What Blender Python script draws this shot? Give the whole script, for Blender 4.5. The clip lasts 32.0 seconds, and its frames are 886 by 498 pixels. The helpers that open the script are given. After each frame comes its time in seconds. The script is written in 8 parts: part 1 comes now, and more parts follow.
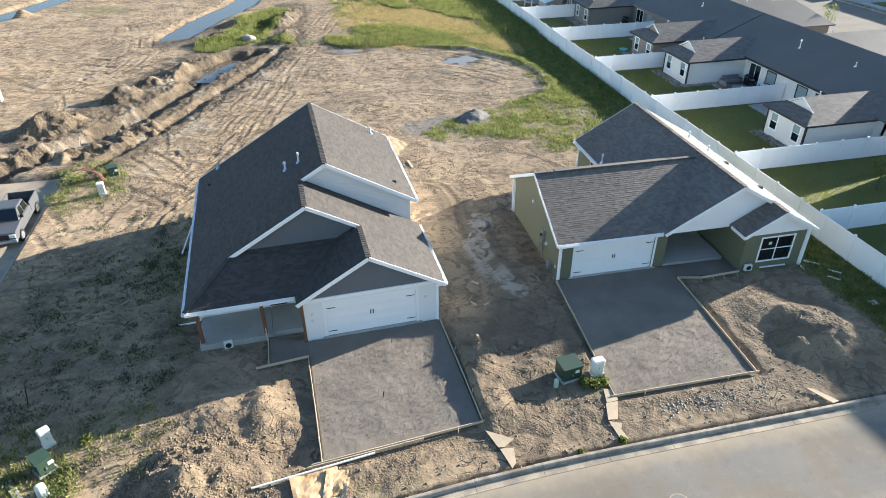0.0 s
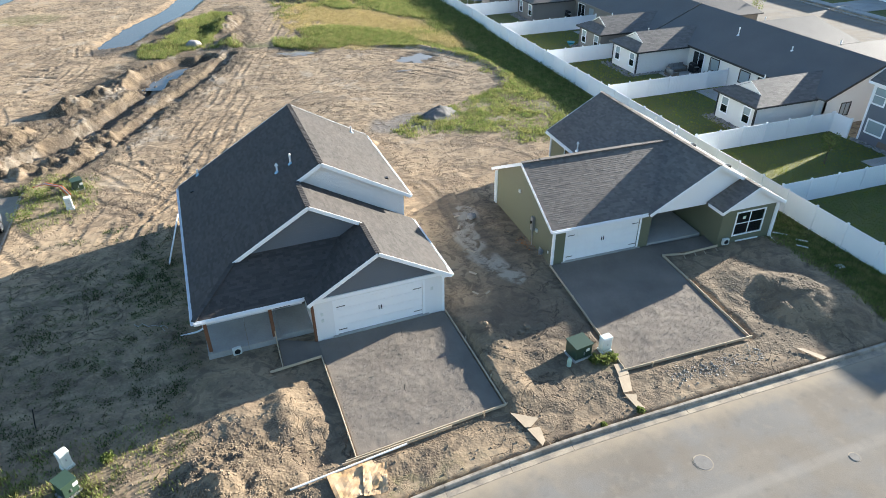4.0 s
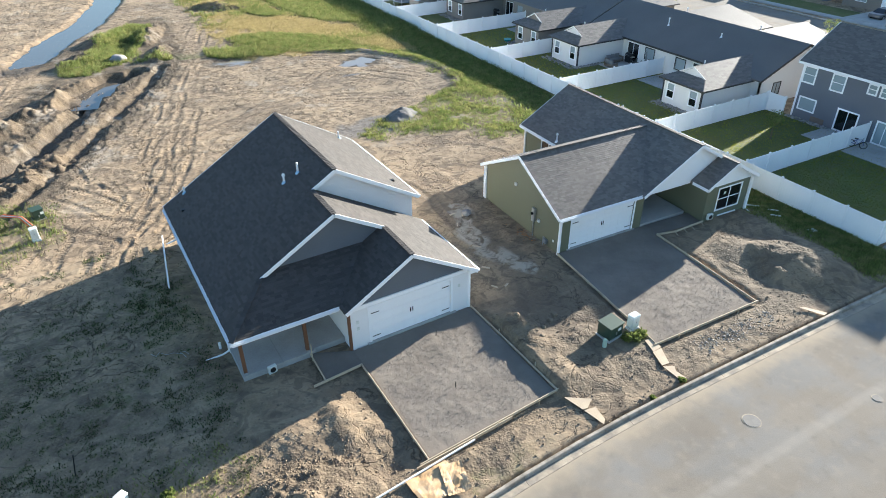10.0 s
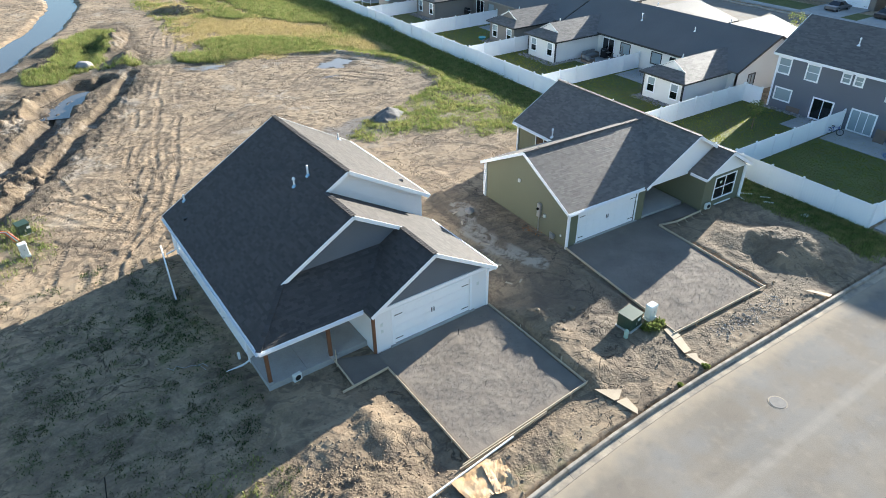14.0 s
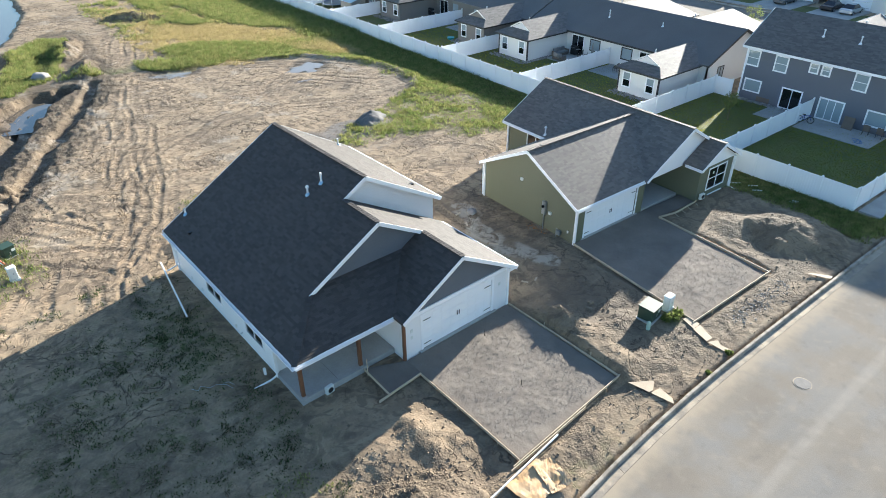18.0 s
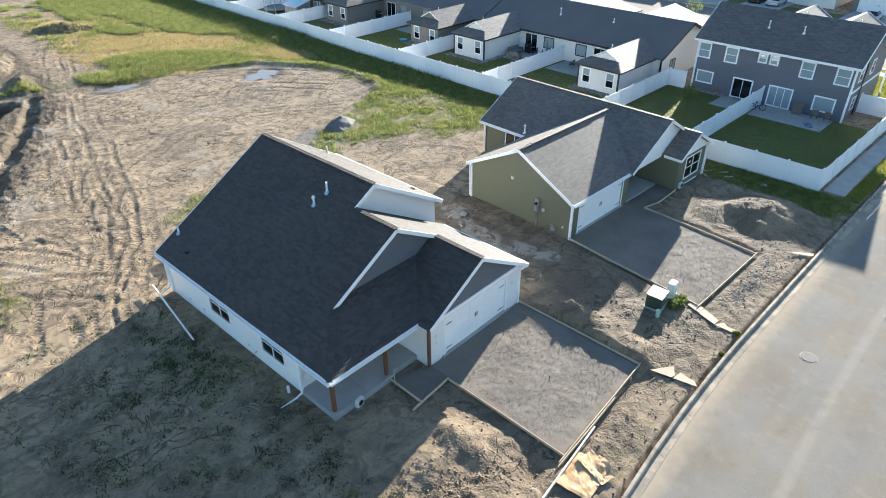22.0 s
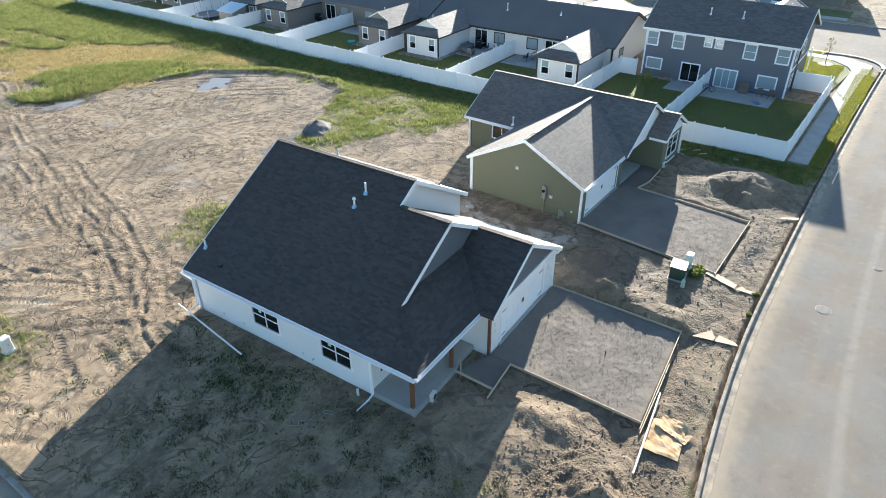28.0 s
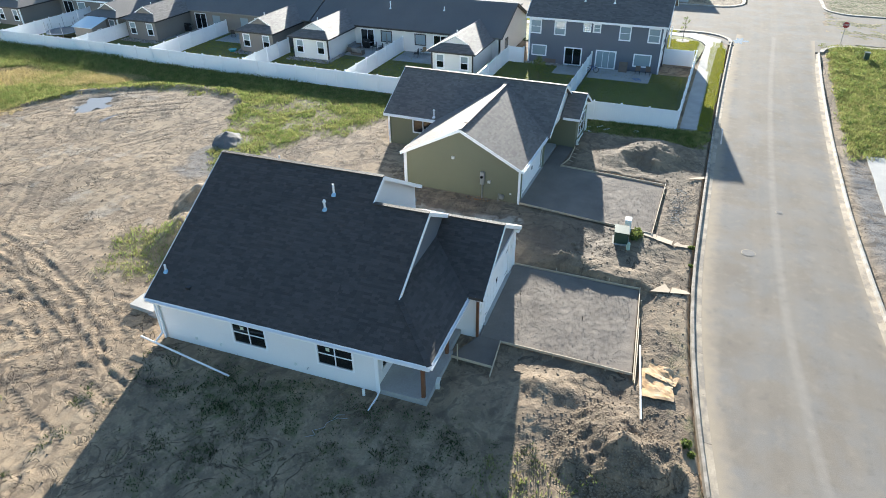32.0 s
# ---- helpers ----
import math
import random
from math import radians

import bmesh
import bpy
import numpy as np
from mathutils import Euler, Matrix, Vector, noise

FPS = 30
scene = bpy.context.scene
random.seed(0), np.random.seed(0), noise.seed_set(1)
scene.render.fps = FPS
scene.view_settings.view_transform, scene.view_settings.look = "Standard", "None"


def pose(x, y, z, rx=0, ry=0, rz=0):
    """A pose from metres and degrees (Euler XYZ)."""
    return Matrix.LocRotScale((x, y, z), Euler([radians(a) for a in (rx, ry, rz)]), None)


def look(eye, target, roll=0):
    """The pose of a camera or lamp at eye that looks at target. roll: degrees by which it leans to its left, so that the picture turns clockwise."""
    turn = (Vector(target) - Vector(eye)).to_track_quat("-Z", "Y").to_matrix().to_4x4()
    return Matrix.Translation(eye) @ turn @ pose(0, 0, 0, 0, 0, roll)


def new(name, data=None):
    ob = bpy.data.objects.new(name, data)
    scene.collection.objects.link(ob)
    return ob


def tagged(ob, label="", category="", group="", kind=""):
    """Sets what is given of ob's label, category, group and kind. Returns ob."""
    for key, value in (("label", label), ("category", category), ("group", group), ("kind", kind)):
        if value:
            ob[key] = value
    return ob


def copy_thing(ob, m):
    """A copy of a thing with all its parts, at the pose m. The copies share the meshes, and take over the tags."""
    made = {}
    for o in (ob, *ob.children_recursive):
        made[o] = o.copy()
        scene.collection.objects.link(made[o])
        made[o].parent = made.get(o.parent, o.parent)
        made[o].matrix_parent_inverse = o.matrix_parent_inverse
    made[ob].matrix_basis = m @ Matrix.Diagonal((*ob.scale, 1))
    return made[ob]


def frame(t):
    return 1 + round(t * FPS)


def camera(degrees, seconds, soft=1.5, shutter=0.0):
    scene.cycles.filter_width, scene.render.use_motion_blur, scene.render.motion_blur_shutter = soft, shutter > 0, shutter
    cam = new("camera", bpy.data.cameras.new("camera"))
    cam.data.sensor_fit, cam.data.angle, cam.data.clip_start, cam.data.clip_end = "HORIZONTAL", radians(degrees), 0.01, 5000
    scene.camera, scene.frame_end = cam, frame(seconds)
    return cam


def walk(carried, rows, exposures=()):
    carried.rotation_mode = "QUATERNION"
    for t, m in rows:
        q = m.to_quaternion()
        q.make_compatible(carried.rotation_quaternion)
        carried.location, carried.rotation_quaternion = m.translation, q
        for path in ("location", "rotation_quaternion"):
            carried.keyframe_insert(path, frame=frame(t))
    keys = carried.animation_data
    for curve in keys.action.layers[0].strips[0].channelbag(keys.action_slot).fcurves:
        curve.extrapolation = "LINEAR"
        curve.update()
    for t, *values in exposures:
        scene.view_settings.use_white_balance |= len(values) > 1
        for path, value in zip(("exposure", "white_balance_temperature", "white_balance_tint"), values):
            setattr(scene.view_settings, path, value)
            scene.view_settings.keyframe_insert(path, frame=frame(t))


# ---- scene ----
cam = camera(68.5, 32.0, 0.9)
METRES, EYE, TILT, LEAN, TURN = 33.18, 22.5, 0.27, -1.27, -11.8
ROWS = [
    (0.0, 0.0, 0.0, 0.0, -1.06, -32.91, 1.64),
    (0.5, -0.0123, -0.0011, 0.0, -1.68, -32.94, 1.63),
    (1.0, -0.0251, -0.0027, 0.0001, -2.38, -32.97, 1.63),
    (1.5, -0.0385, -0.0048, 0.0, -3.19, -32.99, 1.64),
    (2.0, -0.0525, -0.0067, 0.0004, -4.19, -33.02, 1.63),
    (2.5, -0.0666, -0.0087, 0.0008, -5.22, -33.06, 1.64),
    (3.0, -0.0806, -0.0105, 0.0012, -6.21, -33.1, 1.65),
    (3.5, -0.0945, -0.0122, 0.0013, -7.0, -33.11, 1.63),
    (5.5, -0.1582, -0.011, 0.0015, -10.04, -32.96, 1.61),
    (6.0, -0.1765, -0.0085, 0.0018, -10.82, -32.97, 1.61),
    (6.5, -0.1941, -0.0057, 0.0019, -11.76, -32.98, 1.6),
    (7.0, -0.2107, -0.0025, 0.0021, -12.69, -33.01, 1.6),
    (7.5, -0.2268, 0.0009, 0.0021, -13.29, -33.01, 1.58),
    (8.0, -0.2409, 0.0043, 0.0022, -13.57, -33.02, 1.58),
    (8.5, -0.2547, 0.0078, 0.002, -14.41, -33.03, 1.57),
    (9.0, -0.2677, 0.0111, 0.0019, -15.48, -33.05, 1.58),
    (9.5, -0.2801, 0.015, 0.0019, -16.43, -33.07, 1.55),
    (10.0, -0.2918, 0.0189, 0.0015, -17.27, -33.09, 1.54),
    (10.5, -0.3033, 0.023, 0.001, -18.04, -33.11, 1.54),
    (11.0, -0.3148, 0.0272, 0.0004, -18.64, -33.13, 1.53),
    (11.5, -0.3263, 0.0316, -0.0001, -19.25, -33.15, 1.51),
    (12.0, -0.3377, 0.0361, -0.001, -19.82, -33.15, 1.51),
    (12.5, -0.3488, 0.0407, -0.0016, -20.26, -33.15, 1.5),
    (13.0, -0.3593, 0.0452, -0.0018, -20.65, -33.16, 1.51),
    (13.5, -0.3694, 0.0496, -0.0016, -21.08, -33.16, 1.51),
    (14.0, -0.3796, 0.0541, -0.0016, -21.57, -33.17, 1.5),
    (14.5, -0.39, 0.0592, -0.0019, -22.07, -33.18, 1.49),
    (16.5, -0.439, 0.0848, -0.002, -24.6, -33.25, 1.45),
    (17.0, -0.4522, 0.0922, -0.0007, -25.25, -33.26, 1.46),
    (17.5, -0.4657, 0.0997, 0.0002, -26.17, -33.28, 1.45),
    (18.0, -0.4793, 0.1074, 0.0009, -26.8, -33.29, 1.43),
    (18.5, -0.4926, 0.1154, 0.0017, -27.49, -33.31, 1.42),
    (19.0, -0.5055, 0.1231, 0.0021, -28.25, -33.32, 1.41),
    (19.5, -0.5185, 0.131, 0.0027, -29.14, -33.33, 1.4),
    (20.0, -0.5314, 0.1391, 0.003, -30.03, -33.33, 1.38),
    (20.5, -0.5442, 0.1473, 0.0036, -30.93, -33.35, 1.38),
    (21.0, -0.5571, 0.1559, 0.0043, -31.84, -33.37, 1.37),
    (21.5, -0.57, 0.1647, 0.005, -32.73, -33.39, 1.36),
    (22.0, -0.5833, 0.1735, 0.0055, -33.64, -33.39, 1.33),
    (22.5, -0.5963, 0.1824, 0.0057, -34.55, -33.4, 1.34),
    (23.0, -0.6099, 0.1916, 0.0057, -35.46, -33.41, 1.31),
    (23.5, -0.6231, 0.2006, 0.0062, -36.35, -33.41, 1.31),
    (24.0, -0.6368, 0.2098, 0.0067, -36.97, -33.42, 1.3),
    (24.5, -0.6506, 0.2189, 0.007, -37.47, -33.43, 1.29),
    (25.0, -0.6647, 0.2278, 0.0072, -37.99, -33.44, 1.29),
    (25.5, -0.679, 0.2366, 0.0074, -38.6, -33.45, 1.29),
    (27.5, -0.7403, 0.2735, 0.0088, -41.61, -33.53, 1.27),
    (28.0, -0.7561, 0.2835, 0.0082, -42.7, -33.54, 1.25),
    (28.5, -0.7723, 0.2941, 0.0079, -44.34, -33.58, 1.24),
    (29.0, -0.7888, 0.3056, 0.0077, -46.45, -33.62, 1.2),
    (29.5, -0.8052, 0.3181, 0.0075, -48.41, -33.64, 1.18),
    (30.0, -0.8214, 0.3315, 0.0075, -50.07, -33.66, 1.15),
    (30.5, -0.8374, 0.3457, 0.0077, -51.73, -33.7, 1.13),
    (31.0, -0.853, 0.3606, 0.0078, -53.38, -33.7, 1.12),
    (31.5, -0.8682, 0.3761, 0.008, -54.89, -33.71, 1.1),
    (32.0, -0.8829, 0.3922, 0.008, -56.35, -33.72, 1.08),
]
EXPOSURES = [(0.0, 2.03, 6470, 9), (12.0, 2.11, 6340, 8), (24.0, 2.10, 6320, 8), (32.0, 2.02, 6300, 8)]
walk(cam, [(t, pose(0, 0, EYE, TILT, LEAN, TURN) @ pose(METRES * x, METRES * y, METRES * z, 90 + pitch, roll, yaw)) for t, x, y, z, yaw, pitch, roll in ROWS], EXPOSURES)

# ---- light: low morning sun beyond the row of houses, clear sky ----
SUN_TO = Vector((0.9268, 0.2773, 0.2540)).normalized()
sun = new("sun", bpy.data.lights.new("sun", "SUN"))
sun.data.energy, sun.data.angle, sun.data.color = 5.0, radians(0.55), (1.0, 0.94, 0.84)
sun.matrix_world = look((60, 30, 60), Vector((60, 30, 60)) - SUN_TO)
world = bpy.data.worlds.new("sky")
scene.world = world
world.use_nodes = True
wn = world.node_tree
sky = wn.nodes.new("ShaderNodeTexSky")
sky.sky_type, sky.sun_disc = "NISHITA", False
sky.sun_elevation, sky.sun_rotation = math.asin(SUN_TO.z), math.atan2(SUN_TO.x, SUN_TO.y)
sky.air_density, sky.dust_density, sky.ozone_density = 1.15, 0.6, 3.5
wn.links.new(sky.outputs[0], wn.nodes["Background"].inputs[0])
wn.nodes["Background"].inputs[1].default_value = 0.075


# ---- materials ----
def surf(name, col, rough=0.6, var=0.15, scale=0.6, fine=14.0, bump=0.15, dist=0.01, metal=0.0, island=0.0,
         objrand=0.0, lap=0.0, spec=0.4, tint=None):
    """A surface whose colour varies at two scales; lap: height of clapboards; tint: a second colour in patches."""
    m = bpy.data.materials.new(name)
    m.use_nodes = True
    nt = m.node_tree
    b = nt.nodes["Principled BSDF"]
    b.inputs["Roughness"].default_value, b.inputs["Metallic"].default_value = rough, metal
    b.inputs["Specular IOR Level"].default_value = spec
    tc = nt.nodes.new("ShaderNodeTexCoord")

    def noise_tex(s, detail):
        n = nt.nodes.new("ShaderNodeTexNoise")
        n.inputs["Scale"].default_value, n.inputs["Detail"].default_value = s, detail
        nt.links.new(tc.outputs["Object"], n.inputs["Vector"])
        return n.outputs["Fac"]

    def calc(op, a, c):
        n = nt.nodes.new("ShaderNodeMath")
        n.operation = op
        for i, v in enumerate((a, c)):
            if isinstance(v, (int, float)):
                n.inputs[i].default_value = v
            else:
                nt.links.new(v, n.inputs[i])
        return n.outputs[0]

    big, small = noise_tex(scale, 4), noise_tex(fine, 5)
    fac = calc("ADD", calc("MULTIPLY", calc("SUBTRACT", big, 0.5), 2.2 * var), calc("MULTIPLY", calc("SUBTRACT", small, 0.5), 1.8 * var))
    if island:
        g = nt.nodes.new("ShaderNodeNewGeometry")
        fac = calc("ADD", fac, calc("MULTIPLY", calc("SUBTRACT", g.outputs["Random Per Island"], 0.5), island))
    if objrand:
        o = nt.nodes.new("ShaderNodeObjectInfo")
        fac = calc("ADD", fac, calc("MULTIPLY", calc("SUBTRACT", o.outputs["Random"], 0.5), objrand))
    fac = calc("ADD", fac, 1.0)
    base = nt.nodes.new("ShaderNodeMix")
    base.data_type = "RGBA"
    base.inputs["A"].default_value = (*col, 1)
    base.inputs["B"].default_value = (*(tint or col), 1)
    ramp = nt.nodes.new("ShaderNodeMapRange")
    ramp.inputs["From Min"].default_value, ramp.inputs["From Max"].default_value = 0.42, 0.6
    nt.links.new(noise_tex(scale * 1.7, 5), ramp.inputs["Value"])
    nt.links.new(ramp.outputs[0], base.inputs["Factor"])
    mul = nt.nodes.new("ShaderNodeVectorMath")
    mul.operation = "SCALE"
    nt.links.new(base.outputs["Result"], mul.inputs[0])
    nt.links.new(fac, mul.inputs["Scale"])
    nt.links.new(mul.outputs[0], b.inputs["Base Color"])
    height = small
    if lap:
        sep = nt.nodes.new("ShaderNodeSeparateXYZ")
        nt.links.new(tc.outputs["Object"], sep.inputs[0])
        saw = calc("FRACT", calc("DIVIDE", sep.outputs["Z"], lap), 0.0)
        height = calc("ADD", calc("MULTIPLY", small, 0.06), calc("SUBTRACT", 1.0, saw))
        dist = 0.012
    bp = nt.nodes.new("ShaderNodeBump")
    bp.inputs["Strength"].default_value, bp.inputs["Distance"].default_value = (0.6 if lap else bump), dist
    nt.links.new(height, bp.inputs["Height"])
    nt.links.new(bp.outputs[0], b.inputs["Normal"])
    return m


def asphalt():
    """Pale worn asphalt: bleached wheel lanes, dusty edges, stains and fine aggregate."""
    m = surf("sunbleached_asphalt", (0.196, 0.170, 0.139), 0.95, 0.20, 0.25, 22, 0.6, 0.006, spec=0.12, tint=(0.197, 0.184, 0.166))
    nt = m.node_tree
    b = nt.nodes["Principled BSDF"]
    geo = nt.nodes.new("ShaderNodeNewGeometry")
    mp = nt.nodes.new("ShaderNodeMapping")
    mp.inputs["Scale"].default_value = (0.02, 0.8, 1.0)
    nt.links.new(geo.outputs["Position"], mp.inputs[0])
    lanes = nt.nodes.new("ShaderNodeTexNoise")
    lanes.inputs["Scale"].default_value, lanes.inputs["Detail"].default_value = 1.0, 4
    nt.links.new(mp.outputs[0], lanes.inputs["Vector"])
    spots = nt.nodes.new("ShaderNodeTexNoise")
    spots.inputs["Scale"].default_value, spots.inputs["Detail"].default_value = 1.8, 9
    nt.links.new(geo.outputs["Position"], spots.inputs["Vector"])
    old = b.inputs["Base Color"].links[0].from_socket
    for src, lo, hi, col, amount in ((lanes, 0.45, 0.68, (0.228, 0.201, 0.166, 1), 0.6), (spots, 0.56, 0.75, (0.22, 0.20, 0.17, 1), 0.4), (spots, 0.40, 0.28, (0.13, 0.12, 0.11, 1), 0.3)):
        r = nt.nodes.new("ShaderNodeMapRange")
        r.inputs["From Min"].default_value, r.inputs["From Max"].default_value, r.inputs["To Max"].default_value = lo, hi, amount
        nt.links.new(src.outputs["Fac"], r.inputs["Value"])
        mx = nt.nodes.new("ShaderNodeMix")
        mx.data_type = "RGBA"
        mx.inputs["B"].default_value = col
        nt.links.new(r.outputs[0], mx.inputs["Factor"])
        nt.links.new(old, mx.inputs["A"])
        old = mx.outputs["Result"]
    at = nt.nodes.new("ShaderNodeAttribute")
    at.attribute_name = "dust"
    drift = nt.nodes.new("ShaderNodeMath")
    drift.operation = "MULTIPLY_ADD"
    drift.inputs[1].default_value = 1.5
    nt.links.new(at.outputs["Fac"], drift.inputs[0])
    nt.links.new(spots.outputs["Fac"], drift.inputs[2])
    r = nt.nodes.new("ShaderNodeMapRange")
    r.inputs["From Min"].default_value, r.inputs["From Max"].default_value, r.inputs["To Max"].default_value = 0.55, 1.45, 0.9
    nt.links.new(drift.outputs[0], r.inputs["Value"])
    mx = nt.nodes.new("ShaderNodeMix")
    mx.data_type = "RGBA"
    mx.inputs["B"].default_value = (0.32, 0.265, 0.195, 1)
    nt.links.new(r.outputs[0], mx.inputs["Factor"])
    nt.links.new(old, mx.inputs["A"])
    joint = nt.nodes.new("ShaderNodeAttribute")
    joint.attribute_name = "joint"
    r = nt.nodes.new("ShaderNodeMath")
    r.operation = "MULTIPLY"
    nt.links.new(joint.outputs["Fac"], r.inputs[0])
    nt.links.new(spots.outputs["Fac"], r.inputs[1])
    pale = nt.nodes.new("ShaderNodeMix")
    pale.data_type = "RGBA"
    pale.inputs["B"].default_value = (0.27, 0.245, 0.21, 1)
    nt.links.new(r.outputs[0], pale.inputs["Factor"])
    nt.links.new(mx.outputs["Result"], pale.inputs["A"])
    nt.links.new(pale.outputs["Result"], b.inputs["Base Color"])
    return m


ASPHALT = asphalt()
WHITE = surf("white_paint", (0.90, 0.90, 0.90), 0.45, 0.04, 0.8, 20, 0.05)
SIDING_W = surf("white_lap_siding", (0.82, 0.81, 0.80), 0.55, 0.05, 0.5, 20, lap=0.16)
SIDING_O = surf("olive_lap_siding", (0.15, 0.155, 0.10), 0.6, 0.07, 0.5, 20, lap=0.16)
# Charcoal base raised to carry the haze over the far house.
SIDING_D = surf("charcoal_lap_siding", (0.135, 0.145, 0.17), 0.6, 0.07, 0.5, 20, lap=0.16)
SIDING_T = surf("taupe_lap_siding", (0.21, 0.185, 0.16), 0.6, 0.07, 0.5, 20, lap=0.16)
# Cream base raised for the same haze.
SIDING_C = surf("cream_lap_siding", (0.74, 0.72, 0.68), 0.6, 0.05, 0.5, 20, lap=0.16)
GABLE_G = surf("slate_grey_shake_siding", (0.13, 0.145, 0.165), 0.65, 0.10, 0.7, 16, lap=0.18)
DARKTRIM = surf("dark_brown_trim", (0.03, 0.028, 0.027), 0.5, 0.1)
SHINGLE = surf("charcoal_asphalt_shingle", (0.066, 0.059, 0.054), 0.75, 0.12, 0.2, 34, 0.8, 0.01, island=0.4, spec=0.28, tint=(0.071, 0.062, 0.056))
SHINGLE_B = surf("weathered_brown_shingle", (0.158, 0.136, 0.118), 0.75, 0.16, 0.2, 30, 0.6, 0.01, island=0.4, spec=0.37, tint=(0.143, 0.124, 0.109))
# Far roofs: grey base raised in part for haze.
SHINGLE_FAR = surf("grey_shingle", (0.122, 0.112, 0.104), 0.68, 0.18, 0.3, 16, 0.5, 0.02, spec=0.4, island=0.4)
CONCRETE = surf("broom_finished_concrete", (0.36, 0.347, 0.325), 0.9, 0.16, 0.5, 12, 0.2, 0.004, spec=0.2, tint=(0.40, 0.385, 0.355))
KERBCON = surf("weathered_kerb_concrete", (0.36, 0.335, 0.295), 0.88, 0.22, 0.9, 14, 0.25, 0.006, tint=(0.30, 0.255, 0.20))
KERBDUST = surf("dusty_kerb_concrete", (0.33, 0.29, 0.24), 0.9, 0.25, 1.1, 12, 0.3, 0.008, tint=(0.21, 0.18, 0.145))
GRAVEL = surf("crushed_road_base_gravel", (0.172, 0.145, 0.119), 0.95, 0.32, 0.5, 30, 0.6, 0.012, tint=(0.190, 0.161, 0.131))
DUSTPAN = surf("dust_covered_gutter", (0.38, 0.315, 0.235), 0.95, 0.25, 0.8, 12, 0.4, 0.01, tint=(0.24, 0.205, 0.165))
PINE = surf("pine_form_board", (0.50, 0.40, 0.28), 0.75, 0.2, 0.8, 18, 0.2, objrand=0.25)
CEDAR = surf("stained_cedar_post", (0.17, 0.078, 0.042), 0.6, 0.25, 1.5, 20, 0.2)
PVC = surf("white_plastic_pipe", (0.82, 0.82, 0.80), 0.4, 0.06, 1, 12, 0.02)
CARD = surf("brown_cardboard", (0.48, 0.30, 0.155), 0.95, 0.10, 0.9, 14, 0.2, 0.006, tint=(0.54, 0.38, 0.235), spec=0.12)
PLY = surf("dusty_plywood", (0.42, 0.33, 0.23), 0.8, 0.18, 1.2, 14, 0.2)
UTILG = surf("utility_green_paint", (0.035, 0.065, 0.045), 0.45, 0.12, 2, 20, 0.05)
UTILW = surf("pale_plastic", (0.68, 0.70, 0.66), 0.5, 0.1, 2, 20, 0.05)
METAL = surf("galvanised_steel", (0.42, 0.43, 0.44), 0.4, 0.1, 3, 30, 0.05, metal=0.8)
IRON = surf("cast_iron", (0.20, 0.188, 0.172), 0.85, 0.2, 3, 30, 0.2, spec=0.2)
BLACK = surf("black_metal", (0.015, 0.015, 0.016), 0.45, 0.1)
RUBBER = surf("tyre_rubber", (0.02, 0.02, 0.02), 0.8, 0.2, 4, 30)
FLASH = surf("blue_flashing", (0.30, 0.50, 0.66), 0.4, 0.1)
LAWN = surf("mown_lawn", (0.095, 0.115, 0.028), 0.9, 0.28, 0.4, 24, 0.9, 0.05, tint=(0.115, 0.12, 0.036))
ROCKS = surf("river_rock", (0.25, 0.235, 0.22), 0.85, 0.3, 1.0, 8, 0.5, 0.02, island=0.7)
CLOD = surf("soil_clod", (0.20, 0.153, 0.104), 0.95, 0.25, 0.7, 10, 0.6, 0.03, island=0.5)
PEAGRAVEL = surf("dark_gravel_heap", (0.13, 0.125, 0.12), 0.95, 0.3, 0.8, 14, 0.9, 0.03)


def blade(name, col, tint, through_light=0.45, var=0.3, island=0.7, rough=0.75):
    """Thin leaves or sheets that let part of the light through."""
    m = surf(name, col, rough, var, 0.9, 3, 0, island=island, tint=tint, spec=0.2)
    nt = m.node_tree
    b = nt.nodes["Principled BSDF"]
    tr = nt.nodes.new("ShaderNodeBsdfTranslucent")
    mx = nt.nodes.new("ShaderNodeMixShader")
    mx.inputs[0].default_value = through_light
    nt.links.new(b.inputs["Base Color"].links[0].from_socket, tr.inputs["Color"])
    nt.links.new(b.outputs[0], mx.inputs[1])
    nt.links.new(tr.outputs[0], mx.inputs[2])
    nt.links.new(mx.outputs[0], nt.nodes["Material Output"].inputs[0])
    return m


VINYL = blade("white_vinyl", (0.92, 0.925, 0.93), (0.90, 0.91, 0.92), 0.07, 0.02, 0.0, 0.4)
GRASSB = blade("wild_grass_blade", (0.175, 0.215, 0.065), (0.275, 0.27, 0.10))
LAWNB = blade("mown_grass_blade", (0.22, 0.235, 0.02), (0.26, 0.25, 0.025))
DRYB = blade("dry_grass_blade", (0.48, 0.38, 0.19), (0.40, 0.33, 0.15), 0.35)
LEAF = blade("leaf", (0.12, 0.165, 0.045), (0.19, 0.205, 0.065))
# Leaf colour darkened for the weeds in the shaded yard.
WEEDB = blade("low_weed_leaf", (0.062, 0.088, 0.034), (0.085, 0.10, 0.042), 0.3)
BARK = surf("bark", (0.12, 0.085, 0.06), 0.9, 0.2, 3, 20, 0.4)
WOODOLD = surf("weathered_wood", (0.17, 0.13, 0.10), 0.8, 0.25, 2, 20, 0.2)
SILVER = surf("silver_car_paint", (0.13, 0.134, 0.142), 0.35, 0.06, 1, 30, 0.0, metal=0.4)
REDP = surf("red_paint", (0.35, 0.03, 0.03), 0.45, 0.1)
TEAL = surf("teal_plastic", (0.03, 0.30, 0.30), 0.5, 0.1)
ORANGE = surf("orange_conduit", (0.62, 0.12, 0.05), 0.5, 0.1)
